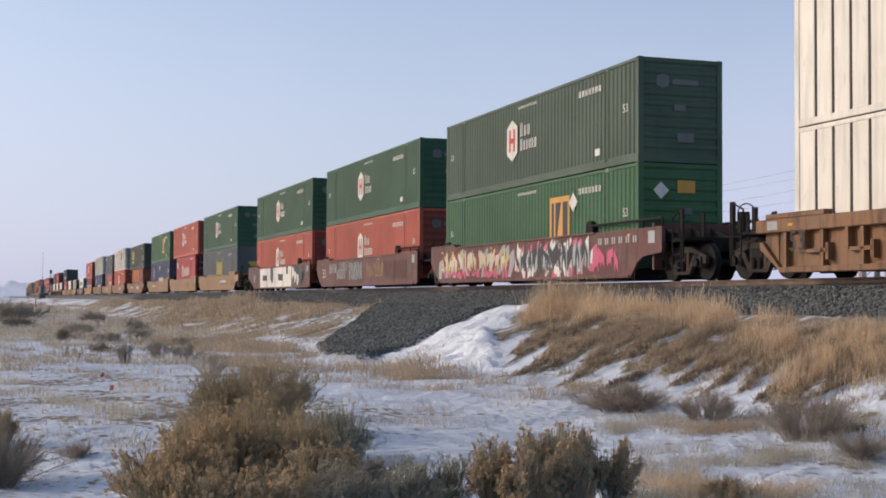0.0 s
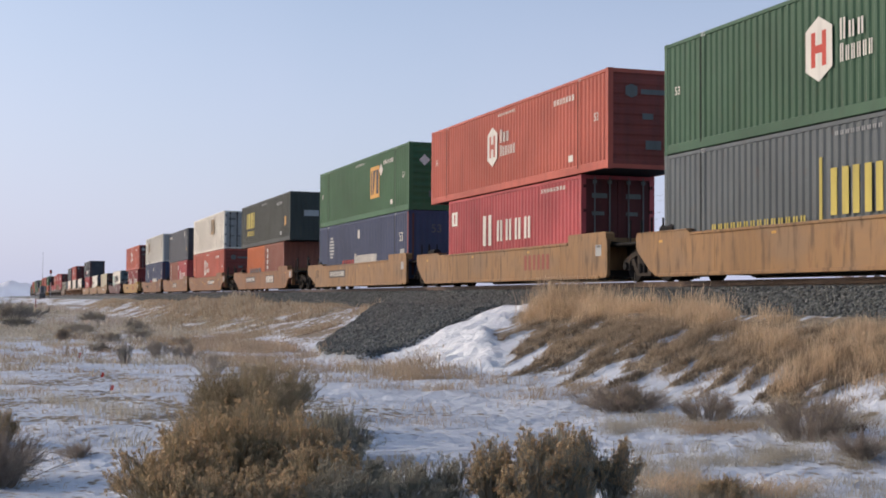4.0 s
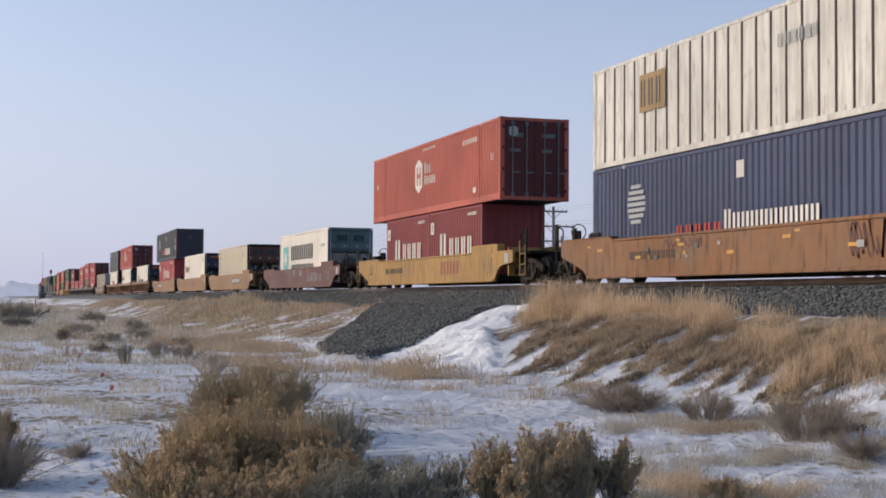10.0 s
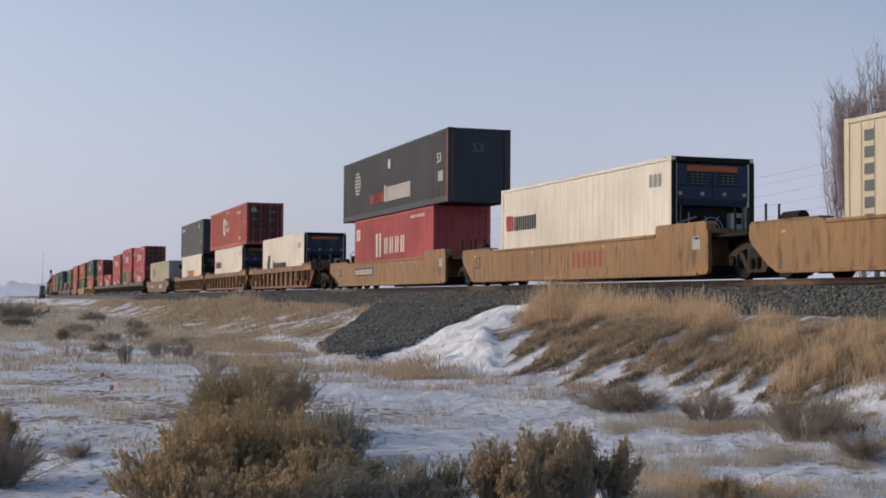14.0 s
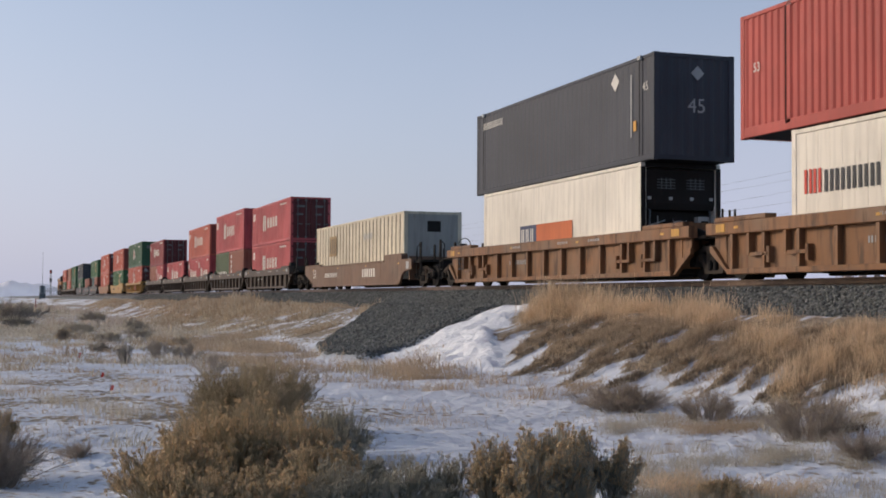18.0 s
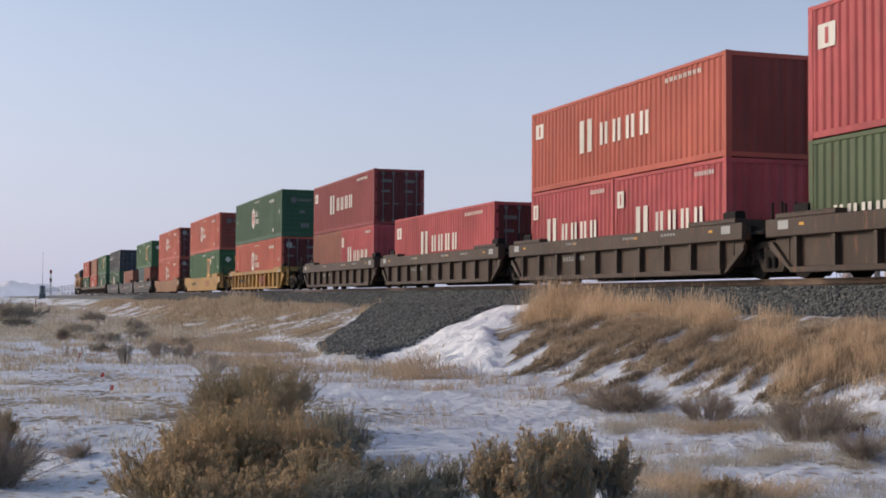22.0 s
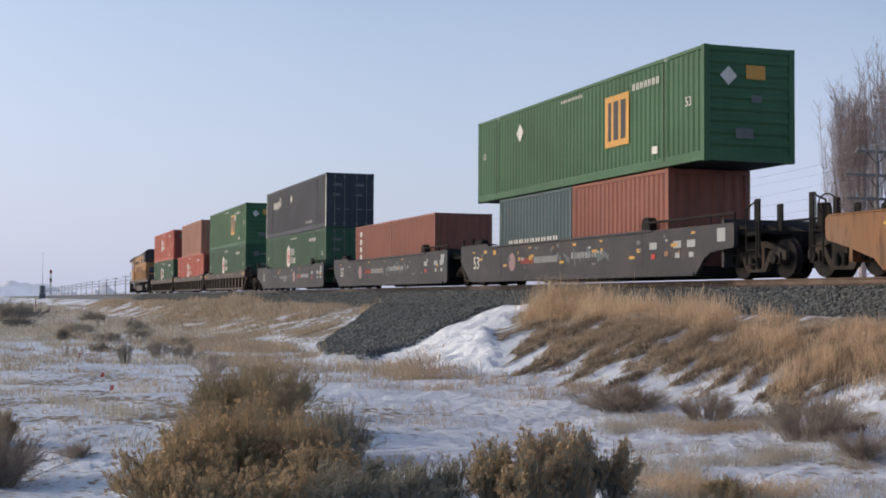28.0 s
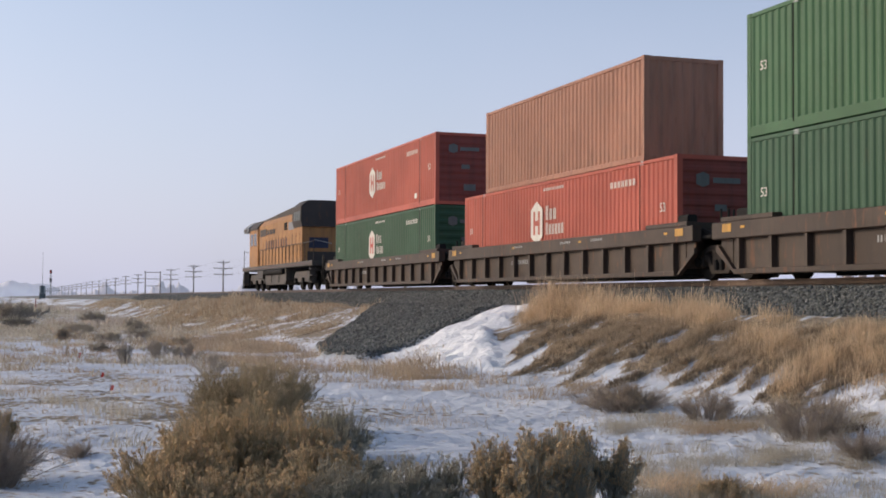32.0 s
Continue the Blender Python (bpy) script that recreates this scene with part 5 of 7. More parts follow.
L53, L45, L40, L20, HC, STD = 16.154, 13.716, 12.192, 6.058, 2.896, 2.591
BOX = {  # container kinds: style, length, height, paint, sign, end, label
    "hex_green": ("domestic_container", "domestic", L53, HC, HEX_GREEN, "hex", "plain", "dark green corrugated steel container with a white six-sided emblem"),
    "hex_dull": ("domestic_container", "domestic", L53, HC, DULL_GREEN, "hex", "plain", "faded grey-green corrugated container with a white six-sided emblem"),
    "hex_red": ("domestic_container", "domestic", L53, HC, HEX_RED, "hex", "plain", "orange-red corrugated container with a white six-sided emblem"),
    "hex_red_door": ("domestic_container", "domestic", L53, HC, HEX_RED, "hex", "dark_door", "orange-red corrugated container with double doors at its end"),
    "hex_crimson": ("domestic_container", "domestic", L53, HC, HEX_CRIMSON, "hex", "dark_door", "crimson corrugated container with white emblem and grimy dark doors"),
    "hex_green_door": ("domestic_container", "domestic", L53, HC, HEX_GREEN, "hex", "door", "dark green corrugated container with double doors at its end"),
    "goldmark": ("domestic_container", "domestic", L53, HC, LEAF_GREEN, "square", "plain", "green corrugated container with a gold square emblem"),
    "goldmark_left": ("domestic_container", "domestic", L53, HC, LEAF_GREEN, "diamond_left", "plain", "green corrugated container with a gold emblem and white diamond"),
    "goldmark_white": ("panel_container", "posted", L53, HC, WHITE, "patch", "grimy_door", "dirty white panelled container with dark seams between its posts"),
    "goldmark_far": ("panel_container", "posted", L53, HC, TAN_WHITE, "patch_far", "smooth", "dirty cream panelled container with a faded gold emblem"),
    "goldmark_pale": ("panel_container", "posted", L53, HC, DIRTY_WHITE, "patch_far", "smooth", "dirty white panelled container with rust and dark seams"),
    "block_box": ("domestic_container", "domestic", L53, HC, GREY_GREEN, "blocks", "plain", "dark grey-green container with a yellow block emblem"),
    "bracket_box": ("domestic_container", "domestic", L53, HC, STEEL_GREY, "brackets", "plain", "steel-grey corrugated container with yellow bracket marks"),
    "stack": ("domestic_container", "domestic", L53, HC, NAVY, "globe", "plain", "navy corrugated container with white lettering and red end bands"),
    "stack_dark": ("domestic_container", "domestic", L53, HC, CHARCOAL, "globe", "plain", "dark slate container with white lettering and red end bands"),
    "max": ("domestic_container", "domestic", L53, HC, CHARCOAL, "max", "door", "charcoal corrugated container with white end bands and diamonds"),
    "long": ("long_container", "wide", L45, HC, CHARCOAL, "long", "plain", "charcoal corrugated forty-five foot container, white size number"),
    "long_door": ("long_container", "wide", L45, HC, CHARCOAL, "long", "door", "charcoal corrugated container with doors and white marks"),
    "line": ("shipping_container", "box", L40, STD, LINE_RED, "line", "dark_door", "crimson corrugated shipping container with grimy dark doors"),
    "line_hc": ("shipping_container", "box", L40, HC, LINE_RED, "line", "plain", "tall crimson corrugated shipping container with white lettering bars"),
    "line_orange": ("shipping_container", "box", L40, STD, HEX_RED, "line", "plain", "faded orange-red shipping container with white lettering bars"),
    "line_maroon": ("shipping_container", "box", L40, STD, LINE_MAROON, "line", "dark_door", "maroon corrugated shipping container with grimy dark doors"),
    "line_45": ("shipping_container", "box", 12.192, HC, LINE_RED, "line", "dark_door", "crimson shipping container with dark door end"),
    "line_20": ("short_container", "box", L20, STD, LINE_RED, "line", "plain", "short crimson shipping container with white lettering bars"),
    "line_20_maroon": ("short_container", "box", L20, STD, LINE_MAROON, "line", "plain", "short maroon shipping container with white lettering bars"),
    "brown_20": ("short_container", "box", L20, STD, BROWN_BOX, "none", "plain", "short red-brown corrugated shipping container"),
    "brown_20_letters": ("short_container", "box", L20, STD, BROWN_BOX, "stack_letters", "plain", "short red-brown container with stacked white marks"),
    "orange_20": ("short_container", "box", L20, STD, ORANGE_BOX, "faint", "plain", "short bright orange shipping container with faded lettering"),
    "olive_20": ("short_container", "box", L20, STD, OLIVE, "faint", "plain", "short olive green shipping container with white marks"),
    "blue_20": ("short_container", "box", L20, STD, BLUE_GREY, "faint", "plain", "short blue-grey shipping container with white marks"),
    "brown_40": ("shipping_container", "box", L40, HC, TAN_BROWN, "none", "plain", "tan-brown corrugated forty-foot shipping container"),
    "reefer_star": ("refrigerated_container", "reefer", L40, HC, WHITE, "star", "unit", "white refrigerated container with teal star emblem and black lettering", UNIT_TEAL),
    "reefer_tan": ("refrigerated_container", "reefer", L40, HC, CREAM, "column", "unit", "cream refrigerated container with a red-brown cooling unit", UNIT_BROWN),
    "reefer_two": ("refrigerated_container", "reefer", L40, HC, WHITE, "two_tone", "unit", "cream-white refrigerated container with a blue cooling unit", UNIT_NAVY),
    "reefer_anchor": ("refrigerated_container", "reefer", L40, HC, WHITE, "anchor", "unit", "cream-white refrigerated container with black double-arrow emblem", UNIT_NAVY),
    "reefer_flag": ("refrigerated_container", "reefer", L40, HC, WHITE, "flag", "unit", "white refrigerated container with navy and orange panels", SOOT),
}
P53 = 19.55
TAN_L, BROWN_L = "tan smooth-sided double-stack well car", "rusty brown smooth-sided double-stack well car"
# middle, style, paint, pitch, coupler ahead, coupler behind, side height, marks, lower loads, upper load
HEAD_CARS = [
    (-16.9, "ribbed", CAR_ORANGE, P53, True, True, 1.30, "size", [("goldmark_white", 0)], [("goldmark_white", 0)]),
    (-40.5, "smooth", CAR_MAROON, P53, True, False, 1.42, "scrawl size pale", [("goldmark", 0)], [("hex_dull", 0)]),
    (-60.07, "smooth", CAR_MAROON, P53, False, False, 1.42, "blob size pale", [("hex_red", 0)], [("hex_green", 0)]),
    (-79.54, "smooth", CAR_MAROON, P53, False, True, 1.42, "block_scrawl size pale", [("hex_red", 0)], [("hex_green", 0)]),
    (-103.3, "smooth", CAR_TAN, P53, True, False, 1.17, "plate", [("bracket_box", 0)], [("hex_green", 0)]),
    (-122.83, "smooth", CAR_TAN, P53, False, False, 1.17, "logo_red", [("line_45", 0)], [("hex_red", 0)]),
    (-142.04, "smooth", CAR_TAN, P53, False, True, 1.17, "plate size", [("stack", 0)], [("goldmark", 0)]),
]
SECOND_CARS = [
    (-165.8, "smooth", CAR_BROWN, P53, True, True, 1.17, "plate logo_white panel", [("orange_20", -3.07), ("brown_20_letters", 3.07)], [("block_box", 0)]),
    (-189.55, "smooth", CAR_BROWN, P53, True, False, 1.17, "plate patches", [("hex_red", 0)], [("goldmark_white", 0)]),
    (-208.6, "smooth", CAR_BROWN, P53, False, False, 1.17, "logo_white panel patches", [("brown_20_letters", -3.07), ("line_20", 3.07)], [("long_door", 0)]),
    (-228.3, "smooth", CAR_BROWN, P53, False, True, 1.17, "number patches", [("stack", 0)], [("goldmark_pale", 0)]),
    (-252.0, "smooth", CAR_YELLOW, P53, True, True, 1.15, "number logo_red size", [("line_20_maroon", -3.07), ("line_20_maroon", 3.07)], [("hex_red_door", 0)]),
]
MIDDLE_CARS = [
    (-275.3, "smooth", CAR_MAROON, P53, True, True, 1.17, "tags pale", [("reefer_star", 0)], []),
    (-298.75, "smooth", CAR_TAN, P53, True, False, 1.17, "plate", [("reefer_tan", 0)], []),
    (-318.35, "smooth", CAR_TAN, P53, False, False, 1.17, "logo_red size", [("reefer_two", 0)], []),
    (-338.05, "smooth", CAR_TAN, P53, False, True, 1.17, "plate size", [("line_hc", 0)], [("stack_dark", 0)]),
    (-361.4, "ribbed", CAR_ORANGE, P53, True, False, 1.35, "", [("reefer_anchor", 0)], []),
    (-381.2, "ribbed", CAR_ORANGE, P53, False, False, 1.35, "", [("reefer_two", 0)], [("hex_crimson", 0)]),
    (-400.6, "ribbed", CAR_ORANGE, P53, False, True, 1.35, "size", [("reefer_flag", 0)], [("long", 0)]),
]
FOURTH_CARS = [
    (-424.3, "smooth", CAR_RUST, P53, True, True, 1.17, "number pale logo_white size", [("goldmark_far", 0)], []),
    (-445.65, "ribbed", CAR_UMBER, 15.6, True, False, 1.30, "", [("line", 0)], [("line", 0)]),
    (-461.2, "ribbed", CAR_UMBER, 15.6, False, False, 1.30, "", [("olive_20", -3.07), ("brown_20_letters", 3.07)], [("line_hc", 0)]),
    (-476.8, "ribbed", CAR_UMBER, 15.6, False, False, 1.30, "", [("line_20", -3.07), ("line_20", 3.07)], [("line_orange", 0)]),
    (-492.4, "ribbed", CAR_UMBER, 15.6, False, False, 1.30, "", [("line", 0)], []),
    (-508.05, "ribbed", CAR_UMBER, 15.6, False, True, 1.30, "", [("brown_20", -3.07), ("line_20", 3.07)], [("line_maroon", 0)]),
]
TAIL_CARS = [
    (-530.5, "ribbed", CAR_YELLOW, P53, True, True, 1.30, "number size logo_red", [("hex_red_door", 0)], [("hex_green", 0)]),
    (-554.0, "smooth", CAR_YELLOW, P53, True, True, 1.15, "number logo_red", [("goldmark", 0)], [("hex_red", 0)]),
    (-577.65, "smooth", CAR_BROWN, P53, True, True, 1.17, "", [("hex_red_door", 0)], [("hex_red_door", 0)]),
    (-600.95, "smooth", CAR_DARK, P53, True, False, 1.32, "globe size pale patches", [("blue_20", -3.07), ("brown_20", 3.07)], [("goldmark_left", 0)]),
    (-620.3, "smooth", CAR_DARK, P53, False, False, 1.32, "globe size pale", [("brown_20_letters", -3.07), ("brown_20", 3.07)], []),
    (-640.3, "smooth", CAR_DARK, P53, False, True, 1.32, "globe late size pale", [("hex_green_door", 0)], [("max", 0)]),
    (-663.9, "ribbed", CAR_UMBER, P53, True, False, 1.35, "", [("hex_green", 0)], [("goldmark", 0)]),
    (-683.4, "ribbed", CAR_UMBER, P53, False, False, 1.35, "", [("hex_red", 0)], [("brown_40", 0)]),
    (-703.1, "ribbed", CAR_UMBER, P53, False, True, 1.35, "", [("hex_green", 0)], [("hex_red", 0)]),
]
PAINT_NAME = {CAR_ORANGE: "ochre", CAR_MAROON: "maroon", CAR_TAN: "tan", CAR_BROWN: "rusty brown", CAR_RUST: "dull rust-brown", CAR_YELLOW: "yellow", CAR_UMBER: "dark brown", CAR_DARK: "slate-coloured"}
FIRST_BOX = {}


def load(kind, s, z):
    if kind in FIRST_BOX:
        ob = copy_thing(FIRST_BOX[kind], pose(0, 0, 0))
    else:
        ob = FIRST_BOX[kind] = container(*BOX[kind])
    put(ob, s, z)


def build_train():
    for middle, style, mat, pitch, lead, tail, top, marks, lower, upper in HEAD_CARS + SECOND_CARS + MIDDLE_CARS + FOURTH_CARS + TAIL_CARS:
        what = PAINT_NAME[mat]
        wear = " with sprayed paint" if "scrawl" in marks or "blob" in marks else ", dusty and rust-streaked"
        if style == "smooth":
            car = smooth_car(mat, pitch, lead, tail, top, what + " smooth-sided well car" + wear)
        else:
            car = ribbed_car(mat, pitch, lead, tail, top, what + " ribbed well car" + wear, 13 if pitch > 18 else 10, mat is CAR_ORANGE, {CAR_UMBER: 0.40, CAR_ORANGE: 0.30}.get(mat, 0.22))
        car_marks(car, marks, top, 9.3 if pitch > 18 else 7.3, lead and not tail, style == "ribbed")
        put(car, middle, ZR)
        for kind, dx in lower:
            load(kind, middle + dx, ZR + WELL)
        base = max(BOX[k][3] for k, _ in lower)
        for kind, dx in upper:
            load(kind, middle + dx, ZR + WELL + base)


build_train()


# ---- the locomotive at the train's end; its cab looks back along the track (-x) ----
LOCO_YELLOW = paint("locomotive_yellow", (0.42, 0.205, 0.075), 0.65, dirt=0.8, rust=0.8, dust=0.5)
LOCO_GREY = paint("locomotive_grey", (0.062, 0.054, 0.050), dirt=0.7, rust=0.5, dust=0.6)
LOCO_SOOT = paint("sooty_roof", (0.055, 0.045, 0.042), 0.7, dirt=0.5, rust=0.5)
LOCO_ROOF = paint("faded_roof_grey", (0.22, 0.225, 0.24), dirt=0.4, rust=0.1)
GLASS, _nt, _b = material("dark_cab_glass", 0.08)
_b.inputs["Base Color"].default_value = (0.02, 0.025, 0.03, 1)


def locomotive():
    ob = thing("locomotive")
    tagged(ob, "yellow diesel locomotive with grey roof, pushing at the train's tail", "locomotive")
    part("frame", Shape().bevel(-10.6, 10.6, -1.5, 1.5, 1.30, 1.58, 0.03), LOCO_GREY, ob)
    part("fuel_tank", Shape().prism([(-2.9, 0.35), (2.9, 0.35), (3.2, 0.6), (3.2, 1.30), (-3.2, 1.30), (-3.2, 0.6)], -1.35, 1.35, "y"), LOCO_GREY, ob, "grey fuel tank")
    part("air_reservoir", Shape().rod((-2.8, -1.42, 1.12), (2.8, -1.42, 1.12), 0.17, 10), SOOT, ob)
    hood = part("engine_hood", Shape().prism([(-1.42, 1.58), (1.42, 1.58), (1.42, 4.15), (1.1, 4.5), (-1.1, 4.5), (-1.42, 4.15)], -5.0, 7.7, "x"), LOCO_YELLOW, ob)
    part("hood_roof", Shape().prism([(-5.0, 4.3), (5.6, 4.3), (5.6, 4.95), (3.0, 4.85), (-5.0, 4.55)], -1.12, 1.12, "y"), LOCO_SOOT, ob, "sooty sloping hood roof")
    for i in range(12):
        x = -4.5 + i * 0.98
        part("hood_door", Shape().box(x, x + 0.86, -1.436, -1.421, 1.75, 3.25), LOCO_YELLOW, hood)
        part("door_gap", Shape().box(x + 0.87, x + 0.93, -1.428, -1.421, 1.75, 3.25), SOOT, hood)
    for i in range(5):
        part("louvre", Shape().box(-4.2 + i * 0.9, -3.5 + i * 0.9, -1.445, -1.421, 3.5, 3.8), LOCO_SOOT, hood)
    part("radiator_housing", Shape().prism([(-1.44, 3.55), (1.44, 3.55), (1.54, 3.85), (1.54, 4.7), (1.1, 5.05), (-1.1, 5.05), (-1.54, 4.7), (-1.54, 3.85)], 5.6, 7.85, "x"), LOCO_SOOT, ob, "flared sooty radiator housing")
    for i in range(3):
        part("radiator_grille", Shape().box(6.1 + i * 0.55, 6.55 + i * 0.55, -1.555, -1.541, 3.92, 4.42), STEEL_GREY, ob)
    part("exhaust_stack", Shape().bevel(0.6, 1.7, -0.4, 0.4, 4.7, 5.0, 0.05), SOOT, ob)
    part("brake_grille", Shape().box(-4.6, -2.6, -1.446, -1.421, 3.45, 3.9), LOCO_SOOT, ob)
    cab = part("cab", Shape().prism([(-1.5, 1.58), (1.5, 1.58), (1.5, 3.95), (1.05, 4.5), (-1.05, 4.5), (-1.5, 3.95)], -8.0, -5.0, "x"), LOCO_YELLOW, ob)
    part("cab_roof", Shape().prism([(-1.55, 3.98), (-1.55, 4.12), (-1.1, 4.58), (1.1, 4.58), (1.55, 4.12), (1.55, 3.98), (1.06, 4.51), (-1.06, 4.51)], -8.0, -4.95, "x"), LOCO_SOOT, ob)
    part("cab_visor", Shape().prism([(-1.6, 3.9), (-1.6, 4.2), (-1.1, 4.6), (1.1, 4.6), (1.6, 4.2), (1.6, 3.9)], -9.7, -8.0, "x"), LOCO_ROOF, ob, "pale grey overhanging cab visor")
    for x in (-7.6, -6.4):
        part("side_window", Shape().box(x, x + 0.9, -1.515, -1.501, 2.95, 3.75), GLASS, cab)
    part("cab_door", Shape().box(-5.6, -5.1, -1.512, -1.501, 1.7, 3.6), LOCO_YELLOW, cab)
    part("windscreen", Shape().prism([(-8.0, 3.1), (-8.5, 3.88), (-8.46, 3.9), (-7.98, 3.15)], -1.2, 1.2, "y"), GLASS, cab)
    part("nose", Shape().prism([(-10.2, 1.58), (-8.0, 1.58), (-8.0, 3.1), (-9.6, 3.0), (-10.2, 2.5)], -1.1, 1.1, "y"), LOCO_YELLOW, ob)
    # dark sheet over the yellow nose, painted as the shade below the visor
    part("nose_shadow_panel", Shape().box(-9.9, -8.05, -1.112, -1.101, 1.75, 2.75), LOCO_GREY, ob, "dark nose side, the visor's shade put into its colour")
    part("battery_box", Shape().bevel(-5.2, -3.4, -1.48, -1.2, 0.75, 1.28, 0.03), LOCO_GREY, ob)
    part("tank_band", Shape().box(-1.2, -1.05, -1.37, -1.351, 0.45, 1.25).box(1.05, 1.2, -1.37, -1.351, 0.45, 1.25), SOOT, ob)
    part("headlight", Shape().bevel(-9.8, -9.7, -0.3, 0.3, 4.05, 4.3, 0.03), MARK_GREY, ob)
    part("number_board", Shape().box(-9.4, -8.4, -1.615, -1.601, 3.95, 4.15), MARK_BLACK, ob)
    part("snow_plough", Shape().prism([(-11.2, 0.15), (-10.6, 0.15), (-10.6, 1.2), (-10.8, 1.2)], -1.4, 1.4, "y"), SOOT, ob)
    part("sill_stripe", Shape().box(-10.55, 10.55, -1.512, -1.502, 1.41, 1.45), UNIT_BROWN, ob, "dull red-brown sill stripe")
    shape = Shape()
    for i in range(9):
        a = -2.6 + i * 0.75
        shape.box(a, a + 0.34, -1.455, -1.437, 2.55, 3.1)
    part("side_lettering", shape, UNIT_BROWN, ob)
    part("end_panel", Shape().box(7.7, 7.72, -1.1, 1.1, 1.62, 2.15), LOCO_SOOT, ob, "sooty lower end wall")
    part("end_placard", Shape().box(7.7, 7.72, -1.0, 0.1, 2.35, 2.95), UNIT_NAVY, ob, "dark blue panel on the end wall")
    part("air_intake", Shape().box(2.9, 3.7, -1.445, -1.421, 3.55, 4.0), SOOT, ob)
    part("intake_panel", Shape().box(4.1, 5.6, -1.44, -1.421, 3.5, 3.95), LOCO_ROOF, ob)
    for side in (-1, 1):
        s = Shape()
        for i in range(15):
            x = -4.6 + i * 1.02
            part("handrail_post", Shape().rod((x, side * 1.46, 1.58), (x, side * 1.46, 2.6), 0.022, 6), LOCO_SOOT, ob)
        part("handrail", s.rod((-4.7, side * 1.46, 2.6), (10.5, side * 1.46, 2.6), 0.022, 6), LOCO_SOOT, ob)
        for d in (-1, 1):
            st = Shape()
            for z in (0.4, 0.75, 1.1):
                st.box(*sorted((d * 10.0, d * 10.5)), *sorted((side * 1.15, side * 1.5)), z, z + 0.05)
            st.box(*sorted((d * 9.95, d * 10.0)), *sorted((side * 1.15, side * 1.5)), 0.35, 1.3)
            part("steps", st, LOCO_GREY, ob)
            part("end_post", Shape().rod((d * 10.55, side * 1.4, 1.5), (d * 10.55, side * 1.4, 2.75), 0.025, 6), LOCO_SOOT, ob)
    for d in (-1, 1):
        part("end_rail", Shape().rod((d * 10.55, -1.4, 2.7), (d * 10.55, -0.4, 2.5), 0.02, 6).rod((d * 10.55, 0.4, 2.5), (d * 10.55, 1.4, 2.7), 0.02, 6), MARK_GREY, ob)
        coupler(ob, d * 10.5, d)
        x = d * 7.0
        t = part("truck", Shape().bevel(x - 2.3, x + 2.3, -0.5, 0.5, 0.55, 0.95, 0.05), TRUCK, ob, "three-axle locomotive truck")
        for side in (-1, 1):
            pts = [(x - 2.6, 0.75), (x - 2.4, 0.45), (x + 2.4, 0.45), (x + 2.6, 0.75), (x + 2.2, 1.05), (x - 2.2, 1.05)]
            part("side_frame", Shape().prism(pts, *sorted((side * 0.98, side * 1.12)), "y"), LOCO_GREY, t)
            for q in (-1.85, 0, 1.85):
                part("bearing_cap", Shape().rod((x + q, side * 1.12, 0.52), (x + q, side * 1.24, 0.52), 0.16, 10), SOOT, t)
        for q in (-1.85, 0, 1.85):
            w = part("wheelset", cached("wheelset", lambda: wheelset().mesh(SOOT)), SOOT, t, x=x + q, z=0.52)
            w.scale = (1.12, 1.0, 1.12)
    return ob


put(locomotive(), -726.2, ZR)


def travelled(t):
    """Metres that the train has gone since the clip's start."""
    def way(q):
        return 20.1331 * q + 0.0028743 * q * q + 0.0000988 * q ** 3
    return way(t - 16) - way(-16)


def motions():
    for ob, s, z in MOVING:
        walk(ob, [(t, pose(s + travelled(t), YC, z)) for t in range(0, 33, 4)])
    # every wheelset rolls alike, so those of one axle share their keys
    for k, sets in WHEELSETS.items():
        first = sets[0]
        turn = [(j / 30, pose(0.89 * k, 0, 0.46, 0, math.degrees(travelled(j / 30) / 0.46), 0)) for j in range(961)]
        walk(first, turn)
        for w in sets[1:]:
            w.rotation_mode = "QUATERNION"
            keys = w.animation_data_create()
            keys.action = first.animation_data.action
            keys.action_slot = first.animation_data.action_slot


# ---- ground ----


def smooth(a, b, x):
    t = np.clip((x - a) / (b - a), 0, 1)
    return t * t * (3 - 2 * t)


_rng = np.random.default_rng(7)
WAVES = [(_rng.uniform(0, 6.28), _rng.uniform(0, 6.28), k) for k in (0.21, 0.37, 0.6, 0.95, 1.5, 2.3, 3.6, 5.5)]


def rough(x, y):
    """Gentle unevenness, about 1 high."""
    z = 0 * x
    for i, (a, b, k) in enumerate(WAVES):
        c, s = math.cos(a), math.sin(a)
        z = z + np.sin(k * (c * x + s * y) + b + 1.3 * np.sin(0.43 * k * (s * x - c * y) + a)) / (1 + 1.2 * i)
    return z / 2.2


LATTICE = np.random.default_rng(21).uniform(0, 1, (256, 256))


def patchy(x, y, cell, seed=0):
    """Cloudy unevenness from 0 to 1 with lumps about one cell across."""
    total, weight, out = 0.0, 1.0, 0
    for o in range(3):
        u, v = x / cell + 17.3 * (o + seed), y / cell + 41.7 * (o + seed)
        i, j = np.floor(u).astype(int), np.floor(v).astype(int)
        a, b = u - i, v - j
        a, b = a * a * (3 - 2 * a), b * b * (3 - 2 * b)
        q = lambda di, dj: LATTICE[(i + di) % 256, (j + dj) % 256]
        out = out + weight * ((q(0, 0) * (1 - a) + q(1, 0) * a) * (1 - b) + (q(0, 1) * (1 - a) + q(1, 1) * a) * b)
        total, weight, cell = total + weight, weight * 0.5, cell * 0.45
    return np.clip((out / total - 0.5) * 1.6 + 0.5, 0, 1)


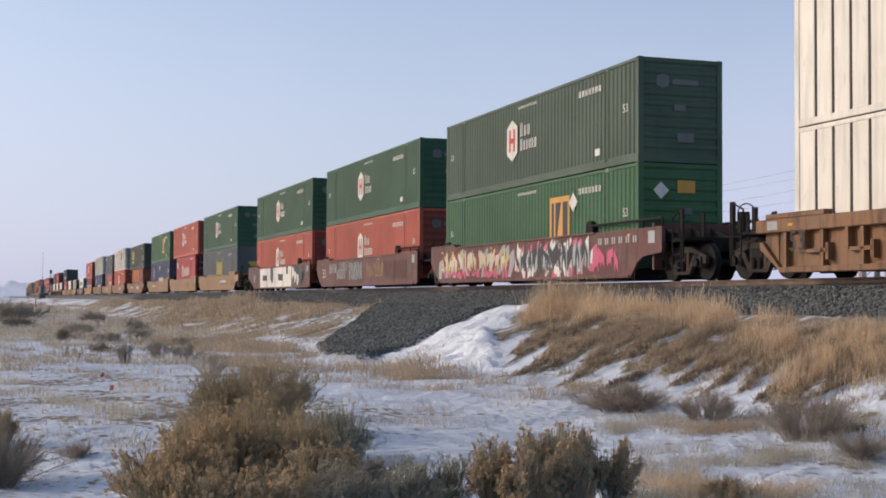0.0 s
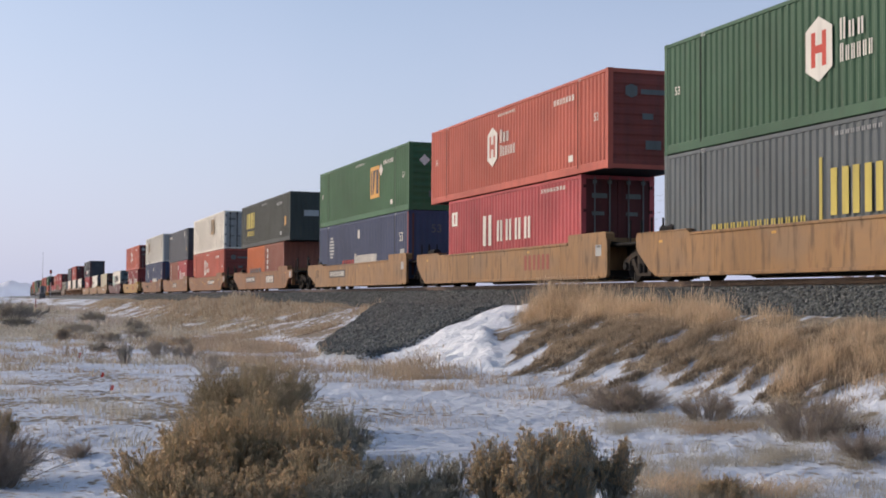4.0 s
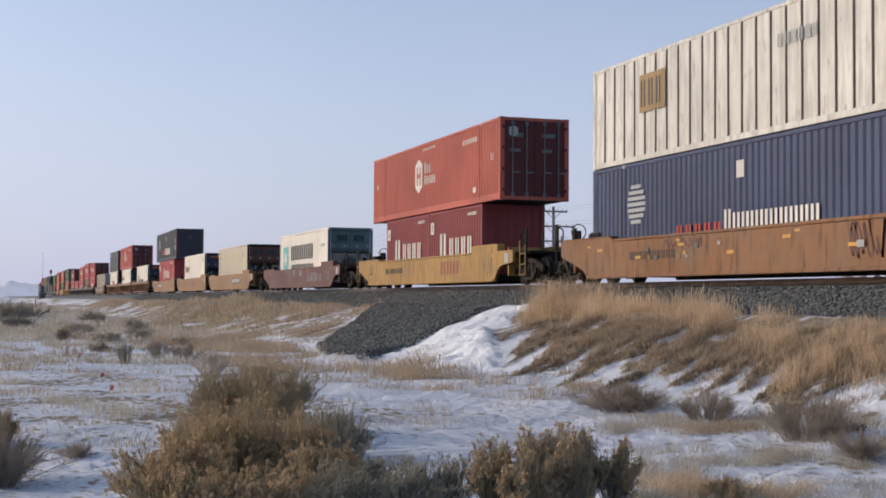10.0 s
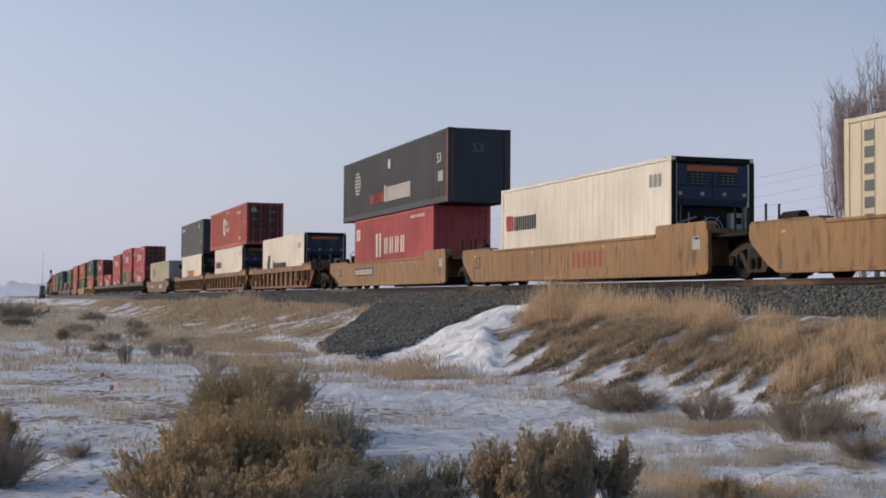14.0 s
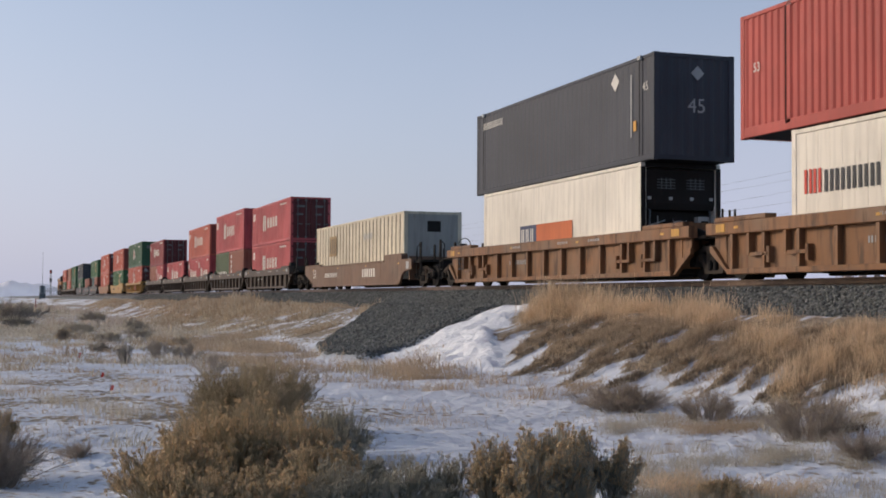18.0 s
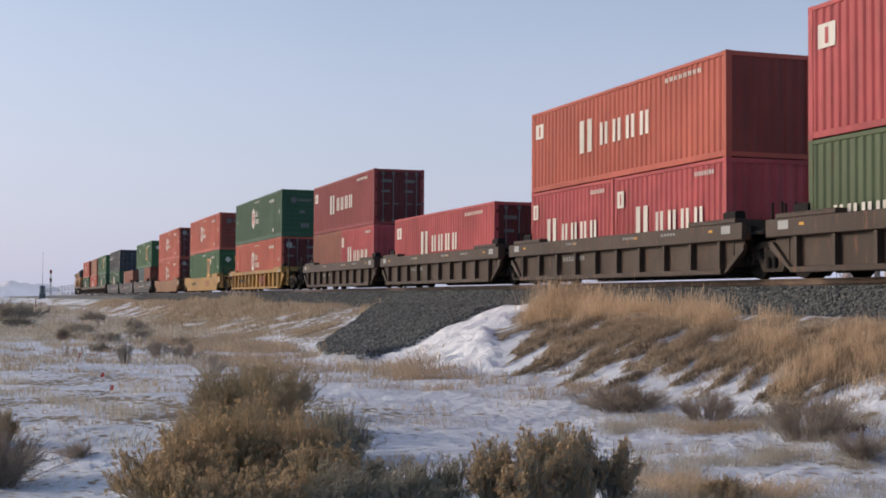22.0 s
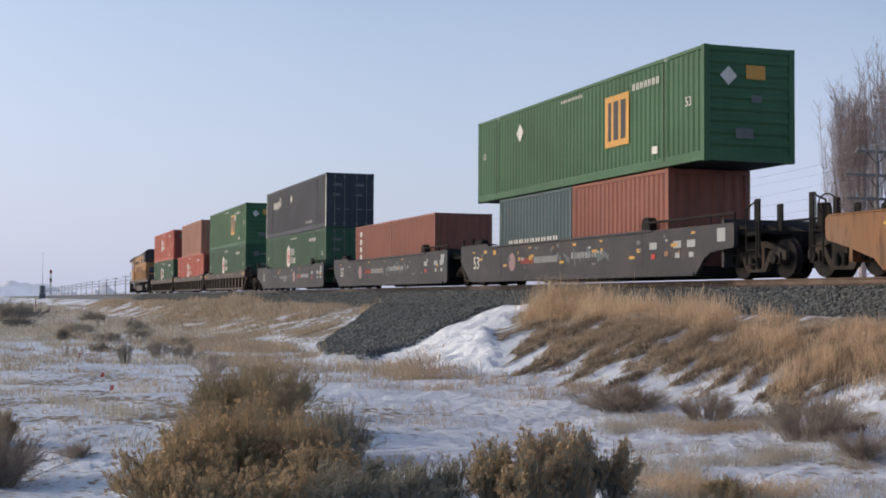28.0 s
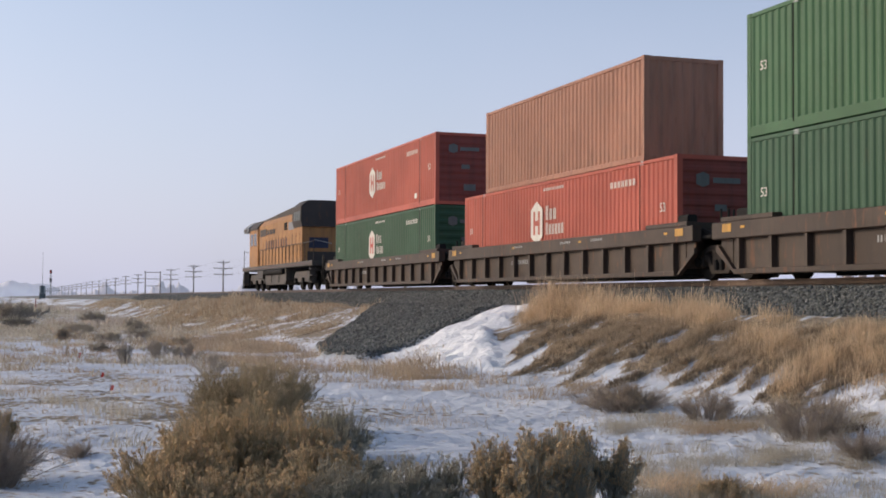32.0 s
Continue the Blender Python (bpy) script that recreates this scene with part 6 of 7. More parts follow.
PROFILE_Y = [-900, -60, -8, 7.3, 9.4, 11.0, 13.2, 14.7, 16.15, 19.47, 21.0, 24, 60, 200, 450, 900]
PROFILE_Z = [1.2, 0.15, 0.0, 0.02, 0.12, 0.55, 1.20, 1.26, 1.90, 1.90, 1.25, 1.1, 1.0, 1.6, 14.5, 17]


def fan(x, y):
    """1 on the fan of gravel that was tipped from the track down the bank, 0 beyond it."""
    left = np.interp(y, [8.2, 9.15, 11, 12.8, 15.5, 16.2], [-34, -38.9, -42.8, -46.5, -52, -54])
    right = np.interp(y, [8.2, 9.6, 10.7, 11.9, 13.1, 15.2, 16.2], [-29.9, -31.7, -32.3, -33.1, -34.2, -36.2, -37.2])
    n = 0.25 * rough(x * 2.2, y * 2.2)
    return smooth(-0.4, 0.6, x - left + n) * smooth(-0.4, 0.6, right - x + n) * smooth(7.9, 8.5, y + n * 0.5) * (1 - smooth(16.2, 16.6, y))


def grass_edge(y):
    """Where, along the track, the tall grass begins beside the drift that flanks the gravel."""
    return np.interp(y, [9.6, 10.5, 11.4, 13, 14.6], [-17, -24, -29.5, -31.5, -33.3])


def drift(x, y):
    """1 on the clean snow drift between the gravel and the grass."""
    right = np.interp(y, [8.2, 9.6, 10.7, 11.9, 13.1, 15.2, 16.2], [-29.9, -31.7, -32.3, -33.1, -34.2, -36.2, -37.2])
    edge = np.interp(y, [9.6, 10.5, 11.4, 13, 14.6], [-25, -27, -30, -31.5, -33.3]) + 0.5 * rough(2 * x, 2 * y)
    return smooth(-0.2, 0.3, x - right) * (1 - smooth(-0.8, 0.4, x - edge)) * smooth(8.3, 9.3, y) * (1 - smooth(15.1, 15.5, y))


def slump(x, y):
    """0 to 1: tongues of matted grass that hang down the lower bank, with snow between them."""
    across, along = 0.914 * x + 0.406 * y, 0.914 * y - 0.406 * x
    ridge = 0.7 * patchy(across, 0.22 * along, 0.24, 4) + 0.3 * patchy(across, 0.4 * along, 0.7, 19)
    zone = smooth(8.7, 9.6, y) * (1 - smooth(12.0, 13.0, y)) * smooth(-31, -27, x + 0.8 * (y - 11.5)) * (1 - smooth(-10, -8, x))
    reach = 0.66 - 0.36 * smooth(9.7, 11.9, y + 1.6 * (patchy(x, y, 2.4, 15) - 0.5) + 0.13 * (x + 21))
    return zone * smooth(reach - 0.05, reach + 0.10, ridge)


def height(x, y):
    z = np.interp(y, PROFILE_Y, PROFILE_Z)
    flat = 1 - smooth(14.2, 14.8, y) + smooth(21, 26, y)
    z = z + flat * (0.07 * rough(x, y) + 0.025 * rough(3.1 * x + 5, 3.1 * y) + 0.07 * (patchy(x, y, 0.75, 22) - 0.5))
    z = z + fan(x, y) * (0.22 + 0.03 * rough(4 * x, 4 * y)) * (1 - smooth(13.5, 16, y))
    heap = smooth(-37, -33, x) * (1 - smooth(-14, -9, x)) * smooth(9.5, 11, y) * (1 - smooth(13.2, 14.6, y))
    return z + 0.10 * heap + 0.16 * drift(x, y) * (1 + 0.3 * rough(3.3 * x, 3.3 * y) + 0.9 * (patchy(x, y, 0.4, 21) - 0.5)) + 0.09 * slump(x, y)


def ground():
    xs = np.concatenate([-np.geomspace(130, 2600, 45)[::-1], np.arange(-129.6, -61.9, 0.4), np.arange(-61.8, -34, 0.16), np.arange(-34, -8.6, 0.085), np.arange(-8.6, -4, 0.16), np.geomspace(4.2, 1200, 40) - 8])
    ys = np.concatenate([-np.geomspace(14, 900, 40)[::-1], np.arange(-13.8, 21.2, 0.15), np.geomspace(21.4, 900, 40)])
    gx, gy = np.meshgrid(xs, ys, indexing="ij")
    gz = height(gx, gy)
    n, m = gx.shape
    i = np.arange(n * m).reshape(n, m)
    quads = np.stack([i[:-1, :-1], i[1:, :-1], i[1:, 1:], i[:-1, 1:]], -1).reshape(-1, 4)
    me = bpy.data.meshes.new("ground")
    me.vertices.add(n * m)
    me.vertices.foreach_set("co", np.stack([gx, gy, gz], -1).ravel())
    me.loops.add(quads.size)
    me.loops.foreach_set("vertex_index", quads.ravel())
    me.polygons.add(len(quads))
    me.polygons.foreach_set("loop_start", np.arange(0, quads.size, 4))
    me.polygons.foreach_set("loop_total", np.full(len(quads), 4))
    me.polygons.foreach_set("use_smooth", np.ones(len(quads), bool))
    me.update(calc_edges=True)
    g = np.maximum(fan(gx, gy), smooth(14.55, 14.8, gy + 0.12 * rough(3 * gx, 3 * gy)) * (1 - smooth(20.8, 21.2, gy)))
    white = drift(gx, gy)
    g = g * (1 - white)
    bank = smooth(9.2, 10.6, gy) * (1 - smooth(13.9, 14.5, gy))
    lumps = smooth(0.48, 0.80, patchy(gx, gy, 1.6)) * 0.6 + smooth(0.45, 0.75, patchy(gx, gy, 6.0, 3)) * 0.4
    bare = 0.05 + (0.56 - 0.3 * smooth(-45, -30, gx) * smooth(4.5, 6.5, gy) * (1 - bank)) * lumps
    bare = bare + bank * (0.27 - 0.10 * (1 - smooth(-60, -44, gx)) + 0.4 * (patchy(gx, gy, 1.2, 5) - 0.5)) - 0.2 * smooth(22, 40, gy)
    bare = bare + 0.20 * (1 - smooth(-75, -38, gx)) * (1 - smooth(7, 10, gy)) + 0.10 * smooth(5, 8, gy) * smooth(-22, -15, gx)
    bare = bare + bank * (1 - smooth(-50, -44, gx)) * 0.7 * (patchy(0.5 * gx + 0.4 * gy, gy, 0.9, 23) - 0.40)
    tongues = slump(gx, gy)
    foot = smooth(8.9, 9.6, gy) * (1 - smooth(11.6, 12.6, gy)) * smooth(-30, -27, gx)
    bare = bare * (1 - foot) + foot * (0.12 + 0.95 * tongues)
    bare = bare - 0.9 * white - 0.4 * smooth(-24, -21, gx) * smooth(13.2, 13.7, gy)
    bare = bare - 0.6 * smooth(13.9, 14.2, gy) * (1 - smooth(-44, -40, gx)) * smooth(0.4, 0.6, patchy(gx * 0.4, gy, 1.5, 14))
    for name, values in (("gravel", g), ("bare", bare), ("clean_sunlit", white), ("slope", smooth(8.0, 9.8, gy) * smooth(-40, -36, gx))):
        a = me.attributes.new(name, "FLOAT", "POINT")
        a.data.foreach_set("value", values.ravel().astype(np.float32))
    me.materials.append(GROUND)
    tagged(new("ground", me), "patchy snow over dry straw-coloured grassland beside the track", "ground", kind="structure")


ground()


def scatter_mesh(name, verts, tris, mat, tone=None):
    """One mesh of many small pieces; tone: a value from 0 to 1 for each vertex."""
    me = bpy.data.meshes.new(name)
    me.vertices.add(len(verts))
    me.vertices.foreach_set("co", np.asarray(verts, np.float32).ravel())
    me.loops.add(tris.size)
    me.loops.foreach_set("vertex_index", tris.astype(np.int32).ravel())
    me.polygons.add(len(tris))
    me.polygons.foreach_set("loop_start", np.arange(0, tris.size, 3))
    me.polygons.foreach_set("loop_total", np.full(len(tris), 3))
    me.update(calc_edges=True)
    me.materials.append(mat)
    if tone is not None:
        me.attributes.new("tone", "FLOAT", "POINT").data.foreach_set("value", np.asarray(tone, np.float32))
    return me


OCTA = np.array([(1, 0, 0), (0, 1, 0), (-1, 0, 0), (0, -1, 0), (0, 0, 1), (0, 0, -1)], float)
OCTA_F = np.array([(0, 1, 4), (1, 2, 4), (2, 3, 4), (3, 0, 4), (1, 0, 5), (2, 1, 5), (3, 2, 5), (0, 3, 5)])


def pebbles(points, size, rng):
    """Small angular stones at the given places."""
    n = len(points)
    v = OCTA[None] * rng.uniform(0.55, 1.25, (n, 6, 1)) + rng.normal(0, 0.18, (n, 6, 3))
    a = rng.uniform(0, 6.28, n)
    c, s = np.cos(a)[:, None], np.sin(a)[:, None]
    x, y = v[..., 0] * c - v[..., 1] * s, v[..., 0] * s + v[..., 1] * c
    v = np.stack([x, y, v[..., 2] * 0.8], -1) * size[:, None, None] + points[:, None]
    f = OCTA_F[None] + 6 * np.arange(n)[:, None, None]
    return v.reshape(-1, 3), f.reshape(-1, 3)


def gravel():
    rng = np.random.default_rng(3)
    x, y = rng.uniform(-52, -30, 60000), rng.uniform(8.2, 16.2, 60000)
    k = fan(x, y) > rng.uniform(0.3, 0.9, 60000)
    p = np.stack([x, y, height(x, y) + 0.01], -1)[k]
    v, f = pebbles(p, rng.uniform(0.022, 0.055, len(p)), rng)
    tagged(new("gravel_heap", scatter_mesh("gravel", v, f, GRAVEL)), "fan of loose dark grey gravel spilling down the bank", "gravel", kind="stuff")
    x = -8 - 150 * rng.uniform(0, 1, 52000) ** 2.0
    y = rng.uniform(14.55, 16.6, 52000)
    p = np.stack([x, y, height(x, y) + 0.012], -1)
    v, f = pebbles(p, rng.uniform(0.016, 0.042, len(p)) * (1 + (-x / 80)), rng)
    tagged(new("ballast", scatter_mesh("ballast", v, f, GRAVEL)), "dark crushed-stone ballast along the railway track", "ballast", kind="stuff")


gravel()


def track():
    ob = tagged(thing("track", 0, YC, ZR), "single railway track of brown steel rails on wooden ties", "railway track", kind="structure")
    for side in (-1, 1):
        y = side * 0.755
        prof = [(y - 0.07, -0.17), (y + 0.07, -0.17), (y + 0.07, -0.155), (y + 0.012, -0.13), (y + 0.012, -0.045), (y + 0.036, -0.035), (y + 0.036, -0.004), (y + 0.025, 0), (y - 0.025, 0), (y - 0.036, -0.004), (y - 0.036, -0.035), (y - 0.012, -0.045), (y - 0.012, -0.13), (y - 0.07, -0.155)]
        part("rail", Shape().prism(prof, -1600, 900, "x"), RAIL_STEEL, ob)
    tie = Shape().bevel(-0.11, 0.11, -1.3, 1.3, -0.34, -0.172, 0.01).mesh(TIE_WOOD)
    for i in range(300):
        part("tie", tie, TIE_WOOD, ob, x=-8 - 0.5 * i)
    far = Shape()
    for i in range(900):
        x = -158.5 - 0.5 * i
        far.box(x - 0.11, x + 0.11, -1.3, 1.3, -0.34, -0.172)
    tagged(part("far_ties", far, TIE_WOOD, ob), kind="stuff")


track()

# ---- plants ----


def blades(x, y, z, tall, lean, width, rng, headed=False, wind=0.0):
    """Curved tapering blades as narrow strips; headed ones widen into a seed head near the tip."""
    n = len(x)
    a = rng.uniform(0, 6.28, n)
    d = np.stack([np.cos(a) + wind, np.sin(a)], -1)
    b = rng.uniform(0, 6.28, n)
    w = np.stack([np.cos(b), np.sin(b)], -1) * width[:, None] / 2
    base = np.stack([x, y], -1)
    bend = d * (lean * tall)[:, None]
    v = np.zeros((n, 7, 3))
    mid, top = (0.45, 1.7) if headed else (0.85, 0.6)
    for k, (u, q, zz) in enumerate(((0, -1, 0), (0, 1, 0), (0.16, -mid, 0.45), (0.16, mid, 0.45), (0.52, -top, 0.80), (0.52, top, 0.80), (1, 0, 1))):
        v[:, k, :2] = base + bend * u + w * q
        v[:, k, 2] = z + tall * zz * (1 - 0.35 * lean * zz)
    f = np.array([(0, 1, 3), (0, 3, 2), (2, 3, 5), (2, 5, 4), (4, 5, 6)])[None] + 7 * np.arange(n)[:, None, None]
    return v.reshape(-1, 3), f.reshape(-1, 3)


def tufts(name, cx, cy, per, radius, tall, lean, width, mat, label, seed, headed=False, wind=0.0):
    """Tufts of grass: per blades fanning out of every centre."""
    rng = np.random.default_rng(seed)
    k = len(cx)
    cx, cy = np.repeat(cx, per), np.repeat(cy, per)
    n = len(cx)
    r = np.repeat(np.asarray(radius) * np.ones(k), per)
    t = np.repeat(np.asarray(tall) * np.ones(k), per)
    e = np.repeat(rng.uniform(0.6, 1.25, k), per)
    x, y = cx + rng.normal(0, 0.5, n) * r, cy + rng.normal(0, 0.5, n) * r
    tall = t * rng.uniform(0.35, 1.1, n)
    thick = np.repeat(np.asarray(width) * np.ones(k), per)
    v, f = blades(x, y, height(x, y) - 0.02, tall, rng.uniform(*lean, n) * e, thick * rng.uniform(0.6, 1.3, n), rng, headed, wind)
    tone = np.repeat(np.repeat(rng.uniform(0, 1, k), per), 7)
    return tagged(new(name, scatter_mesh(name, v, f, mat, tone)), label, "grass", kind="stuff")


def on_bank(x, y):
    """1 where the golden stand grows beside the track, with a ragged lower edge."""
    top = np.interp(x, [-34, -24, -22.5, -19, -16, -12], [14.2, 13.8, 13.2, 12.8, 12.7, 12.7])
    low = np.interp(x, [-34, -30, -26, -22, -19, -16, -12], [13.2, 12.5, 12.3, 12.1, 11.6, 10.9, 10.4]) + 1.6 * (patchy(x, y, 1.4, 7) - 0.5)
    return (y < top) & (y > low) & (x > grass_edge(y)) & (fan(x, y) < 0.15)


def grasses():
    rng = np.random.default_rng(11)
    # the tall golden stand on the bank nearer the camera
    n = 5600
    x, y = rng.uniform(-36, -11, n), rng.uniform(9.7, 14.3, n)
    lump = 1.6 * (patchy(x, y, 1.1, 1) - 0.5) + 0.5 * (patchy(x, y, 4.0, 2) - 0.5)
    keep = on_bank(x, y) & (lump > -0.30 + rng.uniform(-0.25, 0.2, n) + 0.25 * (1 - smooth(10.5, 12, y)))
    x, y, lump = x[keep], y[keep], lump[keep]
    tall = 0.40 * np.clip(0.72 + 0.8 * lump + rng.normal(0, 0.26, len(x)), 0.25, 1.8) * np.interp(x, [-34, -28, -20, -12], [0.95, 1.05, 0.95, 0.72])
    i = rng.permutation(len(x))
    a, b = i[:int(len(i) * 0.76)], i[int(len(i) * 0.76):]
    tufts("grass_stand", x[a], y[a], 44, 0.20, tall[a], (0.10, 0.75), 0.0075, GRASS, "tall dry golden grass standing on the bank", 1, wind=0.2)
    tufts("brown_grass_stand", x[b], y[b], 50, 0.30, tall[b] * 0.8, (0.2, 1.0), 0.008, GRASS_BROWN, "darker brown grass among the golden stand", 12, wind=0.3)
    k = a[(y[a] > 12.3) & (x[a] < -20.5)]
    tufts("tall_stems", x[k], y[k], 12, 0.30, tall[k] * 1.5, (0.03, 0.35), 0.0065, GRASS, "single tall pale grass stems above the stand", 10, True, 0.15)
    # lower bank: brown tongues that hang down between the streaks of snow
    n = 9000
    x, y = rng.uniform(-31, -10.5, n), rng.uniform(8.9, 12.6, n)
    s = slump(x, y)
    keep = (fan(x, y) < 0.1) & (drift(x, y) < 0.3) & (s > rng.uniform(0.25, 0.75, n))
    xk, yk = x[keep], y[keep]
    tufts("grass_fringe", xk, yk, 20, 0.10, rng.uniform(0.05, 0.17, keep.sum()), (0.5, 1.4), 0.009, GRASS_DARK, "matted brown grass between snow streaks", 2, wind=0.4)
    keep = keep & (rng.uniform(0, 1, n) < 0.30) & (y > 9.9)
    tufts("fringe_straw", x[keep], y[keep], 26, 0.16, rng.uniform(0.10, 0.30, keep.sum()), (0.3, 1.1), 0.008, GRASS_DULL, "pale straw on the lower bank", 13, wind=0.4)
    n = 700
    x, y = rng.uniform(-24, -11, n), rng.uniform(8.3, 10.6, n)
    keep = (slump(x, y) < 0.5) & (patchy(x, y, 0.6, 20) > 0.60)
    tufts("foot_grass", x[keep], y[keep], 34, 0.16, rng.uniform(0.05, 0.22, keep.sum()), (0.4, 1.3), 0.007, GRASS_DULL, "thin brown grass at the bank's foot", 26, wind=0.5)
    x, y = np.array([-30.8, -31.4, -30.2, -31.0, -30.5]), np.array([13.7, 14.0, 13.9, 13.4, 14.2])
    tufts("crest_tuft", x, y, 420, 0.85, 0.95, (0.1, 0.6), 0.009, GRASS_DULL, "dense brown grass tuft on the bank's crest", 6)
    # straw tufts on the drift beside the gravel
    x = np.array([-28.4, -28.0, -27.6, -27.2, -24.2, -24.6, -25.0, -29.4, -29.9, -22.5, -22.3, -21.9, -22.2, -19.6, -19.5])
    y = np.array([8.75, 8.9, 9.0, 8.8, 7.8, 7.6, 7.5, 7.5, 7.8, 8.5, 8.3, 7.5, 7.2, 8.2, 8.0])
    tufts("drift_straw", x, y, 70, 0.42, np.linspace(0.42, 0.26, 15), (0.3, 1.2), 0.009, GRASS_DULL, "tan straw tufts standing out of the drift", 21, wind=0.3)
    # straw beside the camera's right
    n = 1100
    x, y = rng.uniform(-18, -8.6, n), rng.uniform(4.6, 9.8, n)
    keep = (y > -0.45 * x + 0.5) & (patchy(x, y, 0.7, 6) > 0.50 - 0.08 * smooth(-12, -9.5, x))
    tufts("near_straw", x[keep], y[keep], 70, 0.20, rng.uniform(0.06, 0.26, keep.sum()), (0.4, 1.4), 0.0045, GRASS_PALE, "fine dry straw matted over the snow", 9, wind=0.4)
    n = 260
    x, y = rng.uniform(-11.0, -9.2, n), rng.uniform(5.2, 6.9, n)
    keep = (patchy(x, y, 0.5, 16) > 0.42) & (np.hypot((x + 10.1) / 0.75, (y - 5.95) / 0.75) < 1)
    tufts("golden_straw_mat", x[keep], y[keep], 60, 0.16, rng.uniform(0.10, 0.26, keep.sum()), (0.4, 1.4), 0.005, GRASS, "golden straw mat close to the shrubs", 22, wind=0.3)
    x, y = rng.normal(-14.3, 0.30, 26), rng.normal(8.35, 0.22, 26)
    tufts("straw_mound", x, y, 70, 0.2, rng.uniform(0.1, 0.24, 26), (0.5, 1.4), 0.006, GRASS_DULL, "flattened straw mound at the bank's foot", 23, wind=0.5)
    # the bank farther off, in clumps with snow between
    n = 8600
    x, y = -45.5 - 130 * rng.uniform(0, 1, n) ** 1.5, rng.uniform(8.0, 14.1, n)
    lump = 1.7 * (patchy(x * 0.5, y, 1.3, 8) - 0.5) + 0.4 * (patchy(x * 0.4, y, 3.0, 9) - 0.5)
    keep = (fan(x, y) < 0.1) & (lump > 0.08 + 0.14 * (1 - smooth(8.6, 11, y)) - 0.25 * smooth(12.0, 13.0, y) + rng.uniform(-0.2, 0.2, n))
    x, y, lump = x[keep], y[keep], lump[keep]
    thin = 0.0085 * -x / 16
    tall = (0.20 + 0.40 * smooth(10.0, 12.6, y)) * (0.42 + 0.75 * smooth(-100, -86, x) * (1 - smooth(-72, -62, x))) * np.clip(0.5 + 1.0 * lump + rng.normal(0, 0.3, len(x)), 0.25, 1.7)
    tufts("far_grass_stand", x[::3], y[::3], 22, 0.40, tall[::3], (0.1, 0.8), thin[::3], GRASS_PALE, "pale dry grass in clumps along the far bank", 3, wind=0.3)
    tufts("far_golden_grass", x[1::3], y[1::3], 22, 0.40, tall[1::3] * 1.15, (0.1, 0.7), thin[1::3], GRASS_DULL, "dry golden grass in clumps along the far bank", 14, wind=0.3)
    tufts("far_brown_grass", x[2::3], y[2::3], 20, 0.45, tall[2::3] * 0.8, (0.3, 1.0), thin[2::3], GRASS_BROWN, "brown matted grass along the far bank", 15, wind=0.3)
    # straw round the gravel's foot
    n = 1300
    x, y = rng.uniform(-50, -24, n), rng.uniform(5.4, 8.8, n)
    keep = (fan(x, y) < 0.1) & (patchy(x * 0.6, y, 1.0, 10) > 0.56 - 0.16 * (1 - smooth(-44, -34, x)))
    tufts("foot_straw", x[keep], y[keep], 30, 0.36, rng.uniform(0.06, 0.44, keep.sum()), (0.3, 1.1), 0.011, GRASS_DULL, "straw tufts round the gravel's foot", 16, wind=0.3)
    # tufts that stick out of the snow
    n = 2600
    x, y = -10.5 - 40 * rng.uniform(0, 1, n) ** 1.1, rng.uniform(-9, 8.4, n)
    keep = (patchy(x * 0.7, y, 1.0, 11) > 0.68)
    tufts("snow_tufts", x[keep], y[keep], 26, 0.24, rng.uniform(0.05, 0.22, keep.sum()), (0.3, 1.2), 0.00034 * -x[keep], GRASS_DULL, "sparse straw tufts poking out of the snow", 4)
    x = np.array([-20.8, -21.2, -20.4, -20.1, -19.4, -18.7, -18.5, -18.1, -18.0, -17.6, -25.5, -14.4, -21.9, -22.6])
    y = np.array([1.0, 0.8, 1.15, 0.95, 1.3, 1.4, 1.5, 1.75, 1.95, 1.6, 0.3, 1.39, 2.2, 0.1])
    tufts("pale_straw_tufts", x, y, 90, 0.34, np.linspace(0.22, 0.34, 14), (0.25, 0.95), 0.0065, GRASS_PALE, "pale straw tufts standing in the snow", 17)
    x = np.array([-25.7, -24.4, -22.4, -22.5, -29.9, -20.4, -20.8, -22.6, -25.6, -29.1, -23.5, -28.7, -34.4, -41.9, -34.2, -22.1, -18.3, -16.7, -22.3, -16.7, -34.0, -59.2, -34.6, -28.5, -22.1])
    y = np.array([9.1, 8.9, 6.7, 6.3, 9.5, 7.8, 8.8, 0.6, 0.4, 1.6, 2.4, 3.3, 1.4, 0.9, 2.3, 2.7, 6.0, 4.9, 10.0, 1.1, 3.0, 8.1, 0.3, 7.7, 7.5])
    tufts("weed_tufts", x, y, 70, 0.42, np.linspace(0.16, 0.30, 25), (0.3, 1.1), 0.00045 * -x, GRASS_DULL, "brown weed tufts standing in the snow", 18)
    n = 4600
    x, y = -25 - 52 * rng.uniform(0, 1, n), rng.uniform(-10, 8.5, n)
    keep = (patchy(x * 0.5, y, 1.3, 12) > 0.76 - 0.006 * (-x - 24)) & (fan(x, y) < 0.1)
    tufts("straw_patches", x[keep], y[keep], 20, 0.5, rng.uniform(0.08, 0.36, keep.sum()), (0.3, 1.1), 0.0006 * -x[keep], GRASS_PALE, "straw patches matted over the snowy flat", 8)
    n = 1500
    x, y = -30 - 60 * rng.uniform(0, 1, n), rng.uniform(-8, 8.5, n)
    keep = (patchy(x * 0.5, y, 1.6, 17) > 0.70) & (fan(x, y) < 0.1)
